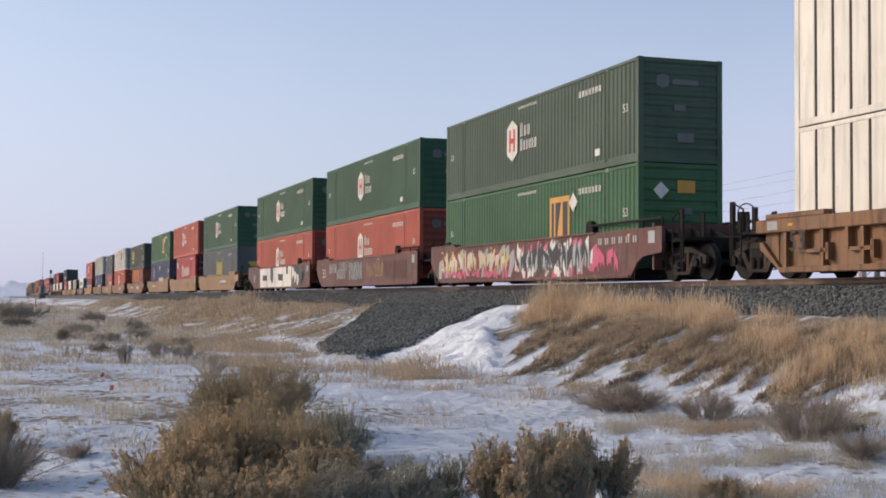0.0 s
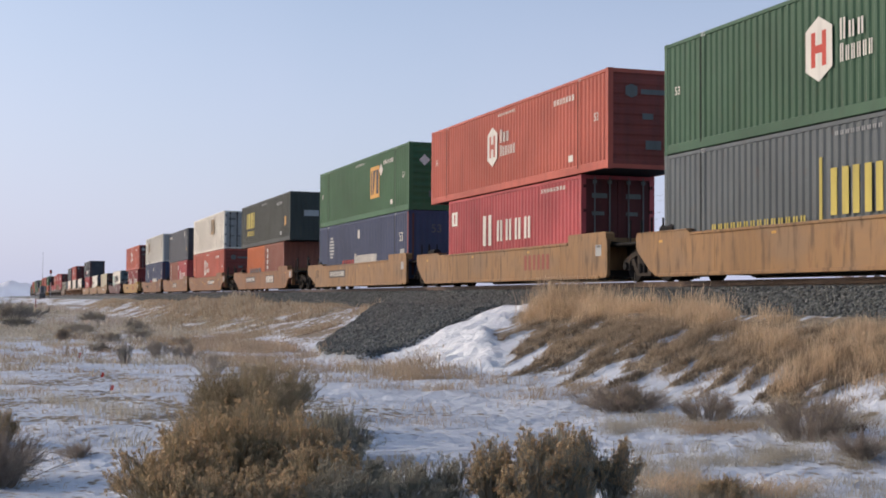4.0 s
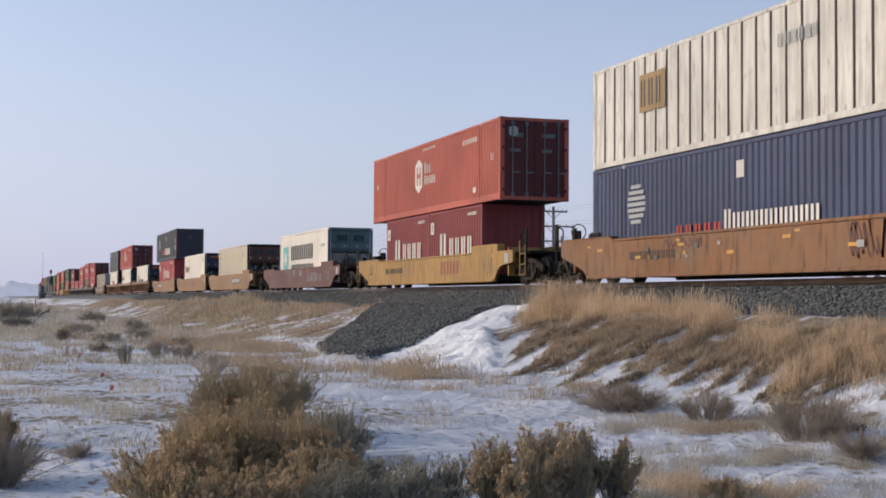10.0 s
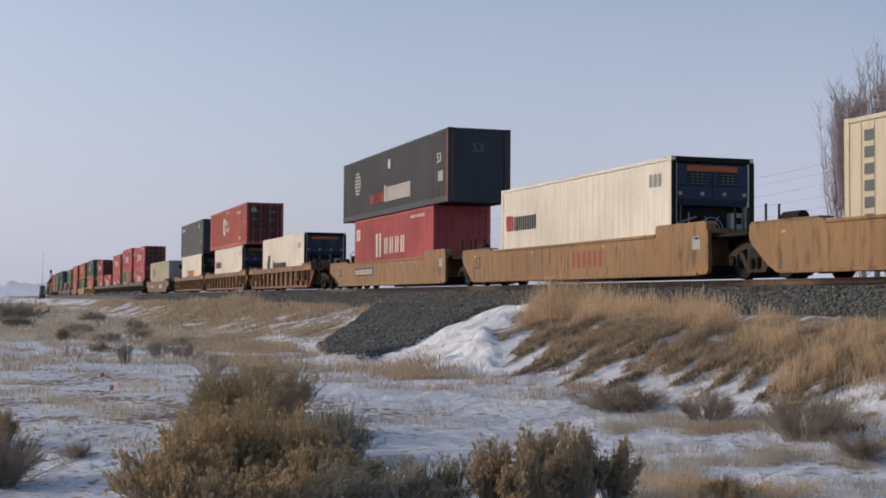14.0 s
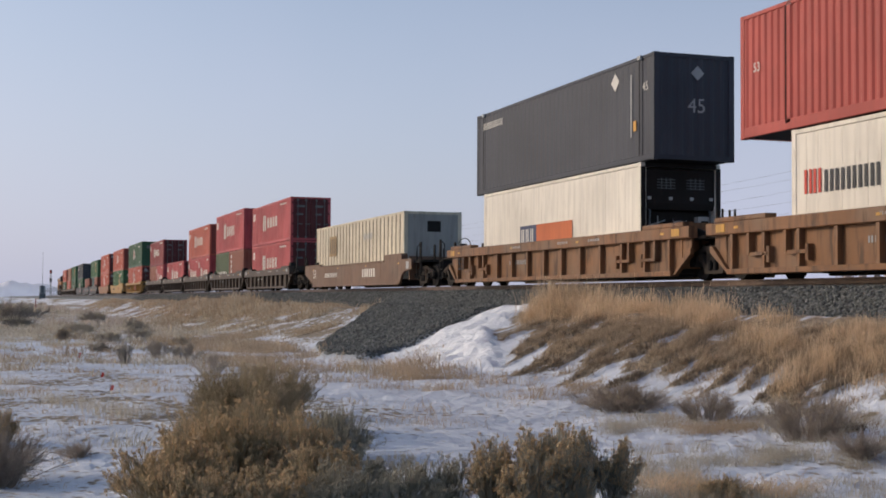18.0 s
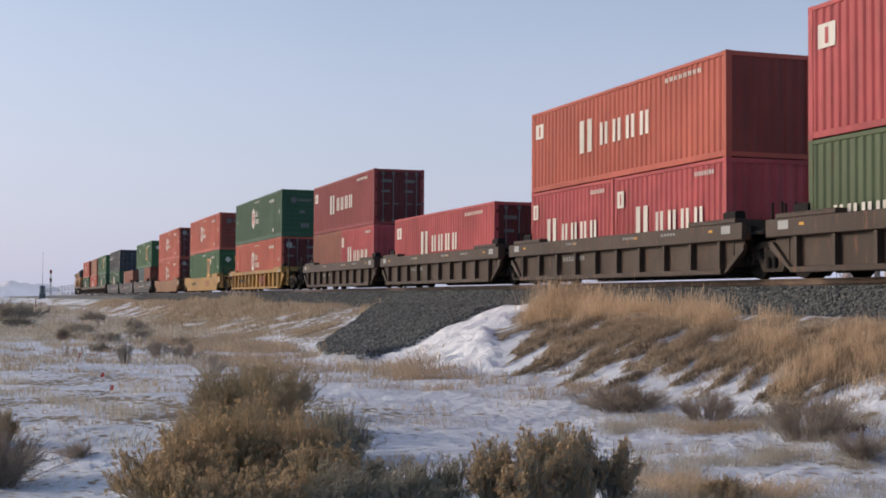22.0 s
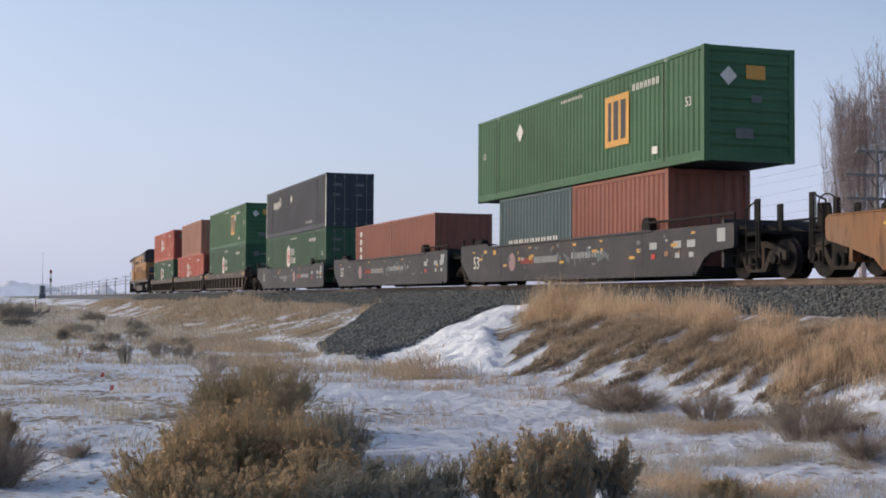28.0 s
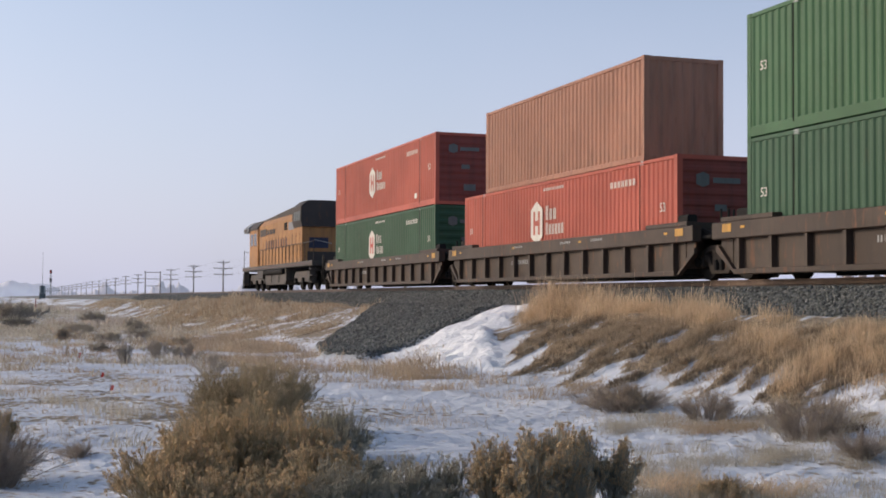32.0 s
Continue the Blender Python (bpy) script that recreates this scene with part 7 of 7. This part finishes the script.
    tufts("brown_weed_patches", x[keep], y[keep], 20, 0.4, rng.uniform(0.10, 0.46, keep.sum()), (0.15, 0.8), 0.0005 * -x[keep], GRASS_BROWN, "brown weeds standing over the snowy flat", 24)
    n = 4200
    x, y = -52 - 230 * rng.uniform(0, 1, n) ** 1.5, rng.uniform(-45, 9.5, n)
    keep = patchy(0.25 * x, y, 2.5, 13) > 0.36
    tufts("distant_tufts", x[keep], y[keep], 16, 0.9, rng.uniform(0.12, 0.55, keep.sum()), (0.3, 1.2), 0.0005 * -x[keep], GRASS_PALE, "straw-coloured grass over the distant flat", 5)
    n = 1300
    x, y = -60 - 230 * rng.uniform(0, 1, n) ** 1.3, rng.uniform(-45, 9.0, n)
    keep = patchy(0.2 * x, y, 3.0, 18) > 0.55
    tufts("distant_brush", x[keep], y[keep], 26, 0.8, rng.uniform(0.25, 0.9, keep.sum()), (0.2, 0.8), 0.0006 * -x[keep], TWIG, "grey-brown brush over the distant flat", 25)


grasses()


def tubes(paths, radii):
    """Three-sided tapering stems along paths (n, m, 3)."""
    n, m, _ = paths.shape
    d = paths[:, -1] - paths[:, 0]
    d /= np.linalg.norm(d, axis=1)[:, None] + 1e-9
    u = np.cross(d, np.array([0.3, 0.9, 0.2]))
    u /= np.linalg.norm(u, axis=1)[:, None] + 1e-9
    w = np.cross(d, u)
    v = np.zeros((n, m, 3, 3))
    for k in range(3):
        a = 2.0944 * k
        v[:, :, k] = paths + (np.cos(a) * u + np.sin(a) * w)[:, None] * np.asarray(radii)[None, :, None]
    f = []
    for j in range(m - 1):
        for k in range(3):
            a, b, c, e = 3 * j + k, 3 * j + (k + 1) % 3, 3 * j + 3 + k, 3 * j + 3 + (k + 1) % 3
            f += [(a, b, e), (a, e, c)]
    f = np.array(f)[None] + 3 * m * np.arange(n)[:, None, None]
    return v.reshape(-1, 3), f.reshape(-1, 3)


# label, stem material, head material, plumes a square metre, stems a plume, bits a head, side twigs a stem, share of tips with a head
SHRUBS = {
    "gold": ("golden-brown rabbitbrush with dried seed heads", TWIG_GREEN, SEED, 80, 9, 12, 2, 0.50),
    "plume": ("golden rabbitbrush of upright plumes with grey-green stems", TWIG_GREY, SEED, 150, 11, 10, 1, 0.50),
    "frost": ("grey rabbitbrush with pale frosted seed heads", TWIG_GREY, SEED_GREY, 70, 8, 10, 2, 0.5),
    "olive": ("olive-brown rabbitbrush with faded seed heads", TWIG_GREEN, SEED_DULL, 44, 9, 7, 3, 0.6),
    "grey": ("grey-green sagebrush in the snow", TWIG_GREY, SEED_GREY, 100, 9, 6, 4, 0.5),
    "dusk": ("low grey-brown brush in the snow", TWIG_PALE, SEED_GREY, 22, 4, 3, 3, 0.6),
    "brown": ("brown withered brush at the bank's foot", TWIG, SEED_DULL, 46, 7, 3, 5, 0.3),
    "straw": ("tan dry weed stems in the snow", TWIG_GREEN, SEED, 60, 14, 3, 3, 0.6),
    "twig": ("leafless twiggy shrub in the snow", TWIG, None, 90, 4, 0, 9, 0),
}


def shrub(x, y, wide, tall, style, seed):
    """A desert shrub: upright plumes of steep stems that fork, with clumps of seed heads at their tips."""
    label, stem_mat, head_mat, dense, per, heads, side, share = SHRUBS[style]
    rng = np.random.default_rng(seed)
    z0 = float(height(np.array([x]), np.array([y]))[0])
    ob = tagged(thing("shrub", x, y, z0 - 0.03), label, "shrub", "shrubs in the snow")
    thick = max(1.0, math.hypot(x, y) / 18)
    bundled = style == "plume"
    plumes = int(np.clip(dense * wide * wide * 0.7, 16, 100) if wide < 2 else 40)
    pa, pr = rng.uniform(0, 6.28, plumes), np.sqrt(rng.uniform(0, 1, plumes))
    off = np.stack([0.44 * wide * pr * np.cos(pa), 0.44 * wide * pr * np.sin(pa)], -1) * rng.uniform(0.8, 1.15, (plumes, 1))
    high = tall * (1 - (0.25 if style == "twig" else 0.30) * pr ** 2) * rng.uniform(0.62 if bundled else 0.52, 1.03, plumes)
    shade = rng.uniform(0, 1, plumes)
    i = np.repeat(np.arange(plumes), per)
    n = len(i)
    own = rng.uniform(0.025, 0.075, plumes)[i] * (0.5 + wide)
    if bundled:
        own = rng.uniform(0.020, 0.045, plumes)[i]
    base, tip = np.zeros((n, 3)), np.zeros((n, 3))
    base[:, :2] = off[i] * (0.25 if style == "twig" else 0.32 if bundled else 0.62) + rng.normal(0, 0.012 if bundled else 0.02 * wide, (n, 2))
    tip[:, :2] = off[i] * 1.08 + rng.normal(0, 1, (n, 2)) * own[:, None]
    tip[:, 2] = high[i] * (rng.uniform(0.70, 1.04, n) if bundled else rng.uniform(0.66, 1.05, n))
    mid = base * 0.5 + tip * 0.5 + rng.normal(0, 0.012, (n, 3))
    mid[:, :2] = base[:, :2] * 0.62 + tip[:, :2] * 0.38
    q = base * 0.2 + tip * 0.8 + rng.normal(0, 0.008, (n, 3))
    v, f = tubes(np.stack([base, mid, q, tip], 1), np.array((0.0045, 0.0034, 0.0026, 0.0016)) * thick)
    forks = 3
    start = np.repeat(mid * 0.3 + q * 0.7, forks, 0)
    end = np.repeat(tip, forks, 0) + rng.normal(0, 0.020 if bundled else 0.024 + 0.018 * wide, (n * forks, 3))
    if bundled:
        end[:, 2] -= np.abs(rng.normal(0, 0.07, n * forks)) * tall
    half = 0.5 * (start + end) + rng.normal(0, 0.006, start.shape)
    v2, f2 = tubes(np.stack([start, half, end], 1), np.array((0.0022, 0.0018, 0.0012)) * thick)
    j = np.repeat(np.arange(n), side)
    u = rng.uniform(0.25, 0.95, len(j))[:, None]
    s0 = np.where(u < 0.5, base[j] + (mid - base)[j] * (u / 0.5), mid[j] + (tip - mid)[j] * ((u - 0.5) / 0.5))
    way = (tip - base)[j] * (0.22 if style == "twig" else 0.3) + rng.normal(0, 0.16 if style == "twig" else 0.03 if bundled else 0.055, (len(j), 3)) * tall
    way[:, 2] = np.abs(way[:, 2]) * (0.6 if style == "twig" else 1.0)
    s1 = s0 + way * rng.uniform(0.4, 1.1, (len(j), 1))
    v3, f3 = tubes(np.stack([s0, 0.5 * (s0 + s1) + rng.normal(0, 0.006, s0.shape), s1], 1), np.array((0.0018, 0.0015, 0.0010)) * thick)
    vs, fs = np.concatenate([v, v2]), np.concatenate([f, f2 + len(v)])
    v3[:, 2] = np.clip(v3[:, 2], 0.0, None)
    own_shade = shade[i]
    tones = np.concatenate([np.repeat(own_shade, 12), np.repeat(np.repeat(own_shade, forks), 9)])
    tagged(part("twig_spray", scatter_mesh("twig_spray", v3, f3, stem_mat, np.repeat(own_shade[j], 9)), stem_mat, ob), kind="stuff")
    part("branchwork", scatter_mesh("stems", vs, fs, stem_mat, tones), stem_mat, ob)
    if heads:
        size = 0.0062 * thick
        at = np.concatenate([tip, end])
        glow = np.concatenate([own_shade, np.repeat(own_shade, forks)])
        pick = rng.uniform(0, 1, len(at)) < share
        at, glow = at[pick], np.clip(0.55 * glow[pick] + rng.uniform(0, 0.45, pick.sum()), 0, 1)
        tips = np.repeat(at, heads, 0) + rng.normal(0, 0.0075 * thick ** 0.5, (len(at) * heads, 3))
        m = len(tips)
        tips[:, 2] -= rng.uniform(0, 0.05, m) ** 1.5 * 2
        p = np.array([(1, 0, -0.5), (-0.5, 0.87, -0.5), (-0.5, -0.87, -0.5), (0, 0, 1.8)])
        vv = p[None] * size * rng.uniform(0.6, 1.3, (m, 1, 1)) + rng.normal(0, size * 0.3, (m, 4, 3)) + tips[:, None]
        ff = np.array([(0, 1, 3), (1, 2, 3), (2, 0, 3), (1, 0, 2)])[None] + 4 * np.arange(m)[:, None, None]
        tone = np.repeat(np.repeat(glow, heads), 4)
        tagged(part("seed_fluff", scatter_mesh("heads", vv.reshape(-1, 3), ff.reshape(-1, 3), head_mat, tone), head_mat, ob, "dried seed heads"), kind="stuff")
    return ob


shrub(-10.03, 1.26, 0.84, 0.61, "gold", 1)
shrub(-10.85, 1.93, 0.87, 0.78, "gold", 2)
shrub(-11.69, 2.56, 0.80, 0.66, "gold", 3)
shrub(-15.78, 2.93, 1.54, 0.85, "olive", 4)
shrub(-25.80, 4.01, 1.00, 0.55, "dusk", 5)
shrub(-17.71, 3.71, 0.91, 0.63, "olive", 6)
shrub(-13.09, 3.28, 0.71, 0.59, "grey", 7)
shrub(-10.47, 2.90, 0.46, 0.36, "frost", 8)
shrub(-9.29, 1.89, 0.59, 0.50, "gold", 9)
shrub(-9.27, 2.40, 0.64, 0.46, "frost", 10)
shrub(-9.83, 3.01, 0.48, 0.42, "frost", 11)
shrub(-10.07, 2.34, 0.61, 0.55, "gold", 12)
shrub(-9.42, 1.50, 0.63, 0.52, "gold", 13)
shrub(-32.92, 3.04, 0.41, 0.62, "dusk", 14)
shrub(-35.41, 4.10, 0.75, 0.60, "dusk", 15)
shrub(-35.29, 4.80, 0.87, 0.55, "dusk", 16)
shrub(-9.51, 3.62, 0.49, 0.71, "plume", 17)
shrub(-9.17, 3.93, 0.59, 0.78, "plume", 18)
shrub(-9.30, 4.27, 0.41, 0.79, "plume", 19)
shrub(-9.35, 4.56, 0.41, 0.57, "plume", 20)
shrub(-9.71, 3.33, 0.36, 0.48, "frost", 21)
shrub(-12.00, 0.10, 0.90, 0.58, "twig", 23)
shrub(-12.45, -0.25, 0.95, 0.78, "twig", 22)
shrub(-13.61, 0.85, 0.50, 0.20, "twig", 24)
shrub(-15.09, 0.10, 0.36, 0.38, "straw", 25)
shrub(-48.27, 3.81, 0.84, 0.44, "dusk", 26)
shrub(-49.97, 5.03, 0.95, 0.54, "dusk", 27)
shrub(-59.57, 3.50, 1.29, 0.62, "dusk", 28)
shrub(-94.53, 0.85, 3.89, 1.52, "dusk", 29)
shrub(-50.75, 2.45, 0.60, 0.50, "brown", 30)
shrub(-12.90, 8.75, 0.98, 0.64, "brown", 31)
shrub(-17.20, 8.55, 1.40, 0.44, "brown", 32)
shrub(-15.30, 8.80, 0.85, 0.50, "brown", 33)
shrub(-11.40, 8.30, 0.72, 0.34, "twig", 34)
shrub(-18.32, 3.03, 0.81, 0.60, "olive", 50)
shrub(-16.26, 3.13, 0.83, 0.62, "olive", 51)
shrub(-11.87, 1.79, 0.60, 0.56, "gold", 52)
shrub(-10.74, 2.07, 0.55, 0.53, "gold", 53)
shrub(-11.63, 2.57, 0.55, 0.51, "gold", 54)
shrub(-13.97, 2.42, 0.77, 0.63, "olive", 55)
shrub(-11.49, 2.95, 0.45, 0.44, "grey", 56)
shrub(-10.21, 1.31, 0.47, 0.47, "gold", 57)
shrub(-9.48, 5.61, 0.41, 0.22, "straw", 61)
shrub(-73.27, 1.20, 1.78, 0.57, "dusk", 62)
shrub(-40.78, 2.83, 0.84, 0.36, "dusk", 63)
shrub(-44.99, 5.96, 0.75, 0.40, "dusk", 64)
shrub(-72.53, 6.99, 1.05, 0.58, "dusk", 65)
shrub(-27.98, 5.19, 0.60, 0.25, "dusk", 66)
shrub(-13.60, 1.98, 0.70, 0.55, "gold", 71)
shrub(-15.20, 2.35, 0.75, 0.55, "olive", 72)
shrub(-14.60, 2.90, 0.80, 0.62, "olive", 73)
shrub(-9.60, 4.20, 0.45, 0.68, "plume", 74)
shrub(-9.00, 3.70, 0.40, 0.58, "plume", 75)
shrub(-86.50, 5.90, 1.60, 0.80, "dusk", 67)
shrub(-62.40, 6.20, 1.30, 0.62, "dusk", 68)
shrub(-105.0, 2.60, 3.20, 1.10, "dusk", 69)

# ---- posts, wires, trees in the distance ----


def utility_pole(x, y, tall, arms):
    z = float(height(np.array([x]), np.array([y]))[0]) - 0.2
    ob = tagged(thing("utility_pole", x, y, z), "weathered wooden utility pole with cross-arms beyond the track", "utility pole", "poles along the track")
    part("pole", Shape().rod((0, 0, 0), (0, 0, tall), 0.15, 10, 0.10), POLE_WOOD, ob)
    for k in range(arms):
        zz = tall - 0.35 - 1.1 * k
        w = 1.1 if (k == 0 and arms > 2) else 1.7
        arm = part("cross_arm", Shape().box(-0.06, 0.06, -w, w, zz - 0.06, zz + 0.06), POLE_WOOD, ob)
        for q in (-0.92, -0.62, -0.3, 0.3, 0.62, 0.92):
            part("insulator", Shape().rod((0, q * w, zz + 0.06), (0, q * w, zz + 0.2), 0.035, 6), MARK_GREY, arm)
        part("brace", Shape().rod((0.05, -0.6, zz), (0.05, 0, zz - 0.6), 0.02, 5).rod((0.05, 0.6, zz), (0.05, 0, zz - 0.6), 0.02, 5), SOOT, ob)


def poles():
    for i in range(30):
        x = -53 - 37.2 * i
        if i == 8:
            ob = tagged(thing("twin_pole_frame", x, 39, 0.9), "twin-pole wooden frame with cross-beams beyond the track", "utility pole", "poles along the track")
            for dy in (-1.9, 1.9):
                part("pole", Shape().rod((0, dy, 0), (0, dy, 7.6), 0.16, 10, 0.12), POLE_WOOD, ob)
            for z in (7.3, 5.6, 3.8):
                part("cross_beam", Shape().box(-0.07, 0.07, -2.1, 2.1, z - 0.08, z + 0.08), POLE_WOOD, ob)
            continue
        utility_pole(x + (0.7 if i == 0 else 0), 39.0, 8.1 if i == 0 else 7.6, 3)
    s = Shape()
    for i in range(-1, 24):
        for k, w in ((0, 1.1), (1, 1.7), (2, 1.7)):
            for q in (-0.92, 0.92):
                a, b = -53 - 37.2 * i, -53 - 37.2 * (i + 1)
                zz = 0.9 + 7.6 - 0.15 - 1.1 * k
                for j in range(6):
                    u, v = j / 6, (j + 1) / 6
                    s.rod((a + (b - a) * u, 39 + q * w, zz - 1.6 * u * (1 - u)), (a + (b - a) * v, 39 + q * w, zz - 1.6 * v * (1 - v)), 0.005, 3)
    tagged(new("overhead_wires", s.mesh(SOOT)), "thin sagging wires between the utility poles", "wires", kind="structure")


poles()


def poplar(x, y, tall, seed):
    """A bare upright poplar: one trunk, steep limbs, many fine twigs."""
    rng = np.random.default_rng(seed)
    z = float(height(np.array([x]), np.array([y]))[0]) - 0.2
    ob = tagged(thing("poplar", x, y, z), "tall bare poplar with steep reddish twigs beyond the track", "tree", "bare poplars")
    part("trunk", Shape().rod((0, 0, 0), (0, 0, tall * 0.5), 0.34, 12, 0.16).rod((0, 0, tall * 0.5), (0.2, 0.1, tall * 0.9), 0.16, 10, 0.03), BARK, ob)
    n = 78
    h = tall * rng.uniform(0.08, 0.66, n)
    a = rng.uniform(0, 6.28, n)
    long = (tall - h) * rng.uniform(0.42, 0.85, n)
    spread = rng.uniform(0.03, 0.20, n)
    d = np.stack([np.cos(a) * spread, np.sin(a) * spread, 1 - 0.5 * spread], -1)
    p0 = np.stack([0 * h, 0 * h, h], -1)
    knee = p0 + np.stack([np.cos(a), np.sin(a), 0.75 + 0 * a], -1) * (0.085 * long)[:, None]
    p2 = knee + d * (long * 0.5)[:, None] + rng.normal(0, 0.12, (n, 3))
    p3 = knee + d * long[:, None] * np.array((0.8, 0.8, 1)) + rng.normal(0, 0.2, (n, 3))
    v, f = tubes(np.stack([p0, knee, p2, p3], 1), (0.055, 0.038, 0.023, 0.008))
    part("limbs", scatter_mesh("limbs", v, f, BARK), BARK, ob)
    k = 40
    i = np.repeat(np.arange(n), k)
    u = rng.uniform(0.12, 1.0, n * k)[:, None]
    s0 = np.where(u < 0.5, knee[i] + (p2 - knee)[i] * (u / 0.5), p2[i] + (p3 - p2)[i] * ((u - 0.5) / 0.5))
    b = rng.uniform(0, 6.28, n * k)
    dd = np.stack([np.cos(b) * 0.5, np.sin(b) * 0.5, 0 * b + 0.8], -1) * rng.uniform(0.3, 1.5, (n * k, 1))
    v, f = tubes(np.stack([s0, s0 + dd * 0.5 + rng.normal(0, 0.05, dd.shape), s0 + dd], 1), (0.013, 0.009, 0.0055))
    part("twigs", scatter_mesh("twigs", v, f, BARK), BARK, ob)


poplar(-83.8, 59.9, 18.3, 1)
poplar(-81.6, 59.6, 16.5, 4)
poplar(-79.7, 60.4, 21.0, 2)
poplar(-79.7, 63.7, 21.5, 3)

# ---- faint hills and woods at the horizon ----


def ridge(name, x, y0, y1, peak, grain, seed, rgb, label, category):
    """A long low silhouette with depth, far behind everything."""
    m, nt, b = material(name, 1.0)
    # pale colour and added glow stand in for the haze over distance
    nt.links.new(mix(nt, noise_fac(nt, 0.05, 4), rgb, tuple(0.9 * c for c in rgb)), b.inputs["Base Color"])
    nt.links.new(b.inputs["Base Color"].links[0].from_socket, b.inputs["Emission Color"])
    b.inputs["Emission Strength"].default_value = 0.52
    ys = np.linspace(y0, y1, int((y1 - y0) / grain))
    z = 1.5 + peak(ys) * (0.65 + 0.7 * (patchy(ys, 0 * ys + seed, 9 * grain, seed) - 0.35))
    k = len(ys)
    v = np.concatenate([np.stack([0 * ys + x + 12, ys, 0 * ys - 2], -1), np.stack([0 * ys + x, ys, z], -1), np.stack([0 * ys + x - 12, ys, 0 * ys - 2], -1)])
    i = np.arange(k - 1)
    f = np.concatenate([np.stack([o + i, o + i + 1, o + k + i + 1], -1) for o in (0, k)] + [np.stack([o + i, o + k + i + 1, o + k + i], -1) for o in (0, k)])
    tagged(new(name, scatter_mesh(name, v, f, m)), label, category, kind="structure")


ridge("backdrop_hills", -2400, -700, 260, lambda y: 26 * np.exp(-((y - 10) / 110) ** 2) + 9, 6.0, 2, (0.63, 0.62, 0.69), "faint hills at the horizon, haze painted into their blue-grey", "hills")
ridge("backdrop_woods", -1500, 60, 420, lambda y: 5 + 12 * smooth(0.25, 0.75, patchy(y, 0 * y, 40, 4)) + 5 * patchy(y, 0 * y, 3, 6), 0.8, 5, (0.42, 0.42, 0.48), "faint woods at the horizon, haze painted into their grey", "woods")

# ---- signals and markers down the line ----
RED_GLOW = bpy.data.materials.new("red_signal_light")
RED_GLOW.use_nodes = True
RED_GLOW.node_tree.nodes["Principled BSDF"].inputs["Base Color"].default_value = (0.5, 0.02, 0.02, 1)
RED_GLOW.node_tree.nodes["Principled BSDF"].inputs["Emission Color"].default_value = (1, 0.08, 0.05, 1)
RED_GLOW.node_tree.nodes["Principled BSDF"].inputs["Emission Strength"].default_value = 0.7
FLAG_RED = paint("flag_red", (0.65, 0.06, 0.04), dirt=0.1, rust=0.0)


def signal(x, y):
    ob = tagged(thing("railway_signal", x, y, 0.9), "railway signal mast with a red light beside the track", "railway signal")
    part("mast", Shape().rod((0, 0, 0), (0, 0, 7.6), 0.085, 8), MARK_GREY, ob)
    part("foundation", Shape().box(-0.4, 0.4, -0.4, 0.4, 0, 0.5), MARK_GREY, ob)
    for z in (5.0, 7.1):
        head = part("signal_head", Shape().bevel(0.1, 0.3, -0.28, 0.28, z - 0.5, z + 0.5, 0.08), MARK_BLACK, ob)
        part("hood", Shape().rod((0.3, 0, z), (0.55, 0, z), 0.16, 10), MARK_BLACK, head)
        part("lens", Shape().rod((0.55, 0, z), (0.57, 0, z), 0.10, 12), RED_GLOW if z > 6 else MARK_BLACK, head, "glowing red lens" if z > 6 else "unlit dark lens")
    part("ladder", Shape().rod((-0.3, -0.2, 0), (-0.15, -0.2, 6.4), 0.02, 5).rod((-0.3, 0.2, 0), (-0.15, 0.2, 6.4), 0.02, 5), SOOT, ob)


signal(-350.0, 13.6)


def relay_hut(x, y):
    ob = tagged(thing("relay_hut", x, y, 1.0), "small grey trackside equipment hut with a tall aerial mast", "equipment hut")
    part("plinth", Shape().box(-0.8, 0.8, -0.85, 0.85, 0, 1.7), STEEL_GREY, ob)
    body = part("body", Shape().bevel(-0.75, 0.75, -0.8, 0.8, 1.7, 3.75, 0.05), MARK_GREY, ob)
    part("hut_door", Shape().box(0.75, 0.78, -0.4, 0.4, 1.8, 3.6), STEEL_GREY, body)
    part("hut_roof", Shape().prism([(-0.95, 3.75), (0.95, 3.75), (0, 4.0)], -0.9, 0.9, "x"), STEEL_GREY, ob)
    part("aerial", Shape().rod((0, 0, 3.9), (0, 0, 13.8), 0.06, 8, 0.03), STEEL_GREY, ob)


relay_hut(-400.0, 13.3)


def marker(x, y, tall, flag):
    z = float(height(np.array([x]), np.array([y]))[0])
    ob = tagged(thing("marker_flag" if flag else "marker_post", x, y, z - 0.05), "thin wire stake with a small red flag in the snow" if flag else "short dark red marker post in the grass", "marker")
    part("stake", Shape().rod((0, 0, 0), (0, 0, tall), 0.006 if flag else 0.06, 6), SOOT if flag else LINE_MAROON, ob)
    if flag:
        part("pennant", Shape().prism([(0, tall - 0.12), (0.03, tall - 0.14), (0.07, tall - 0.02), (0.02, tall)], -0.004, 0.004, "x"), FLAG_RED, ob)


marker(-26.9, 2.02, 0.16, True)
marker(-23.0, 1.88, 0.15, True)
marker(-35.4, 2.1, 0.22, True)
marker(-178.79, 5.16, 1.45, False)
motions()
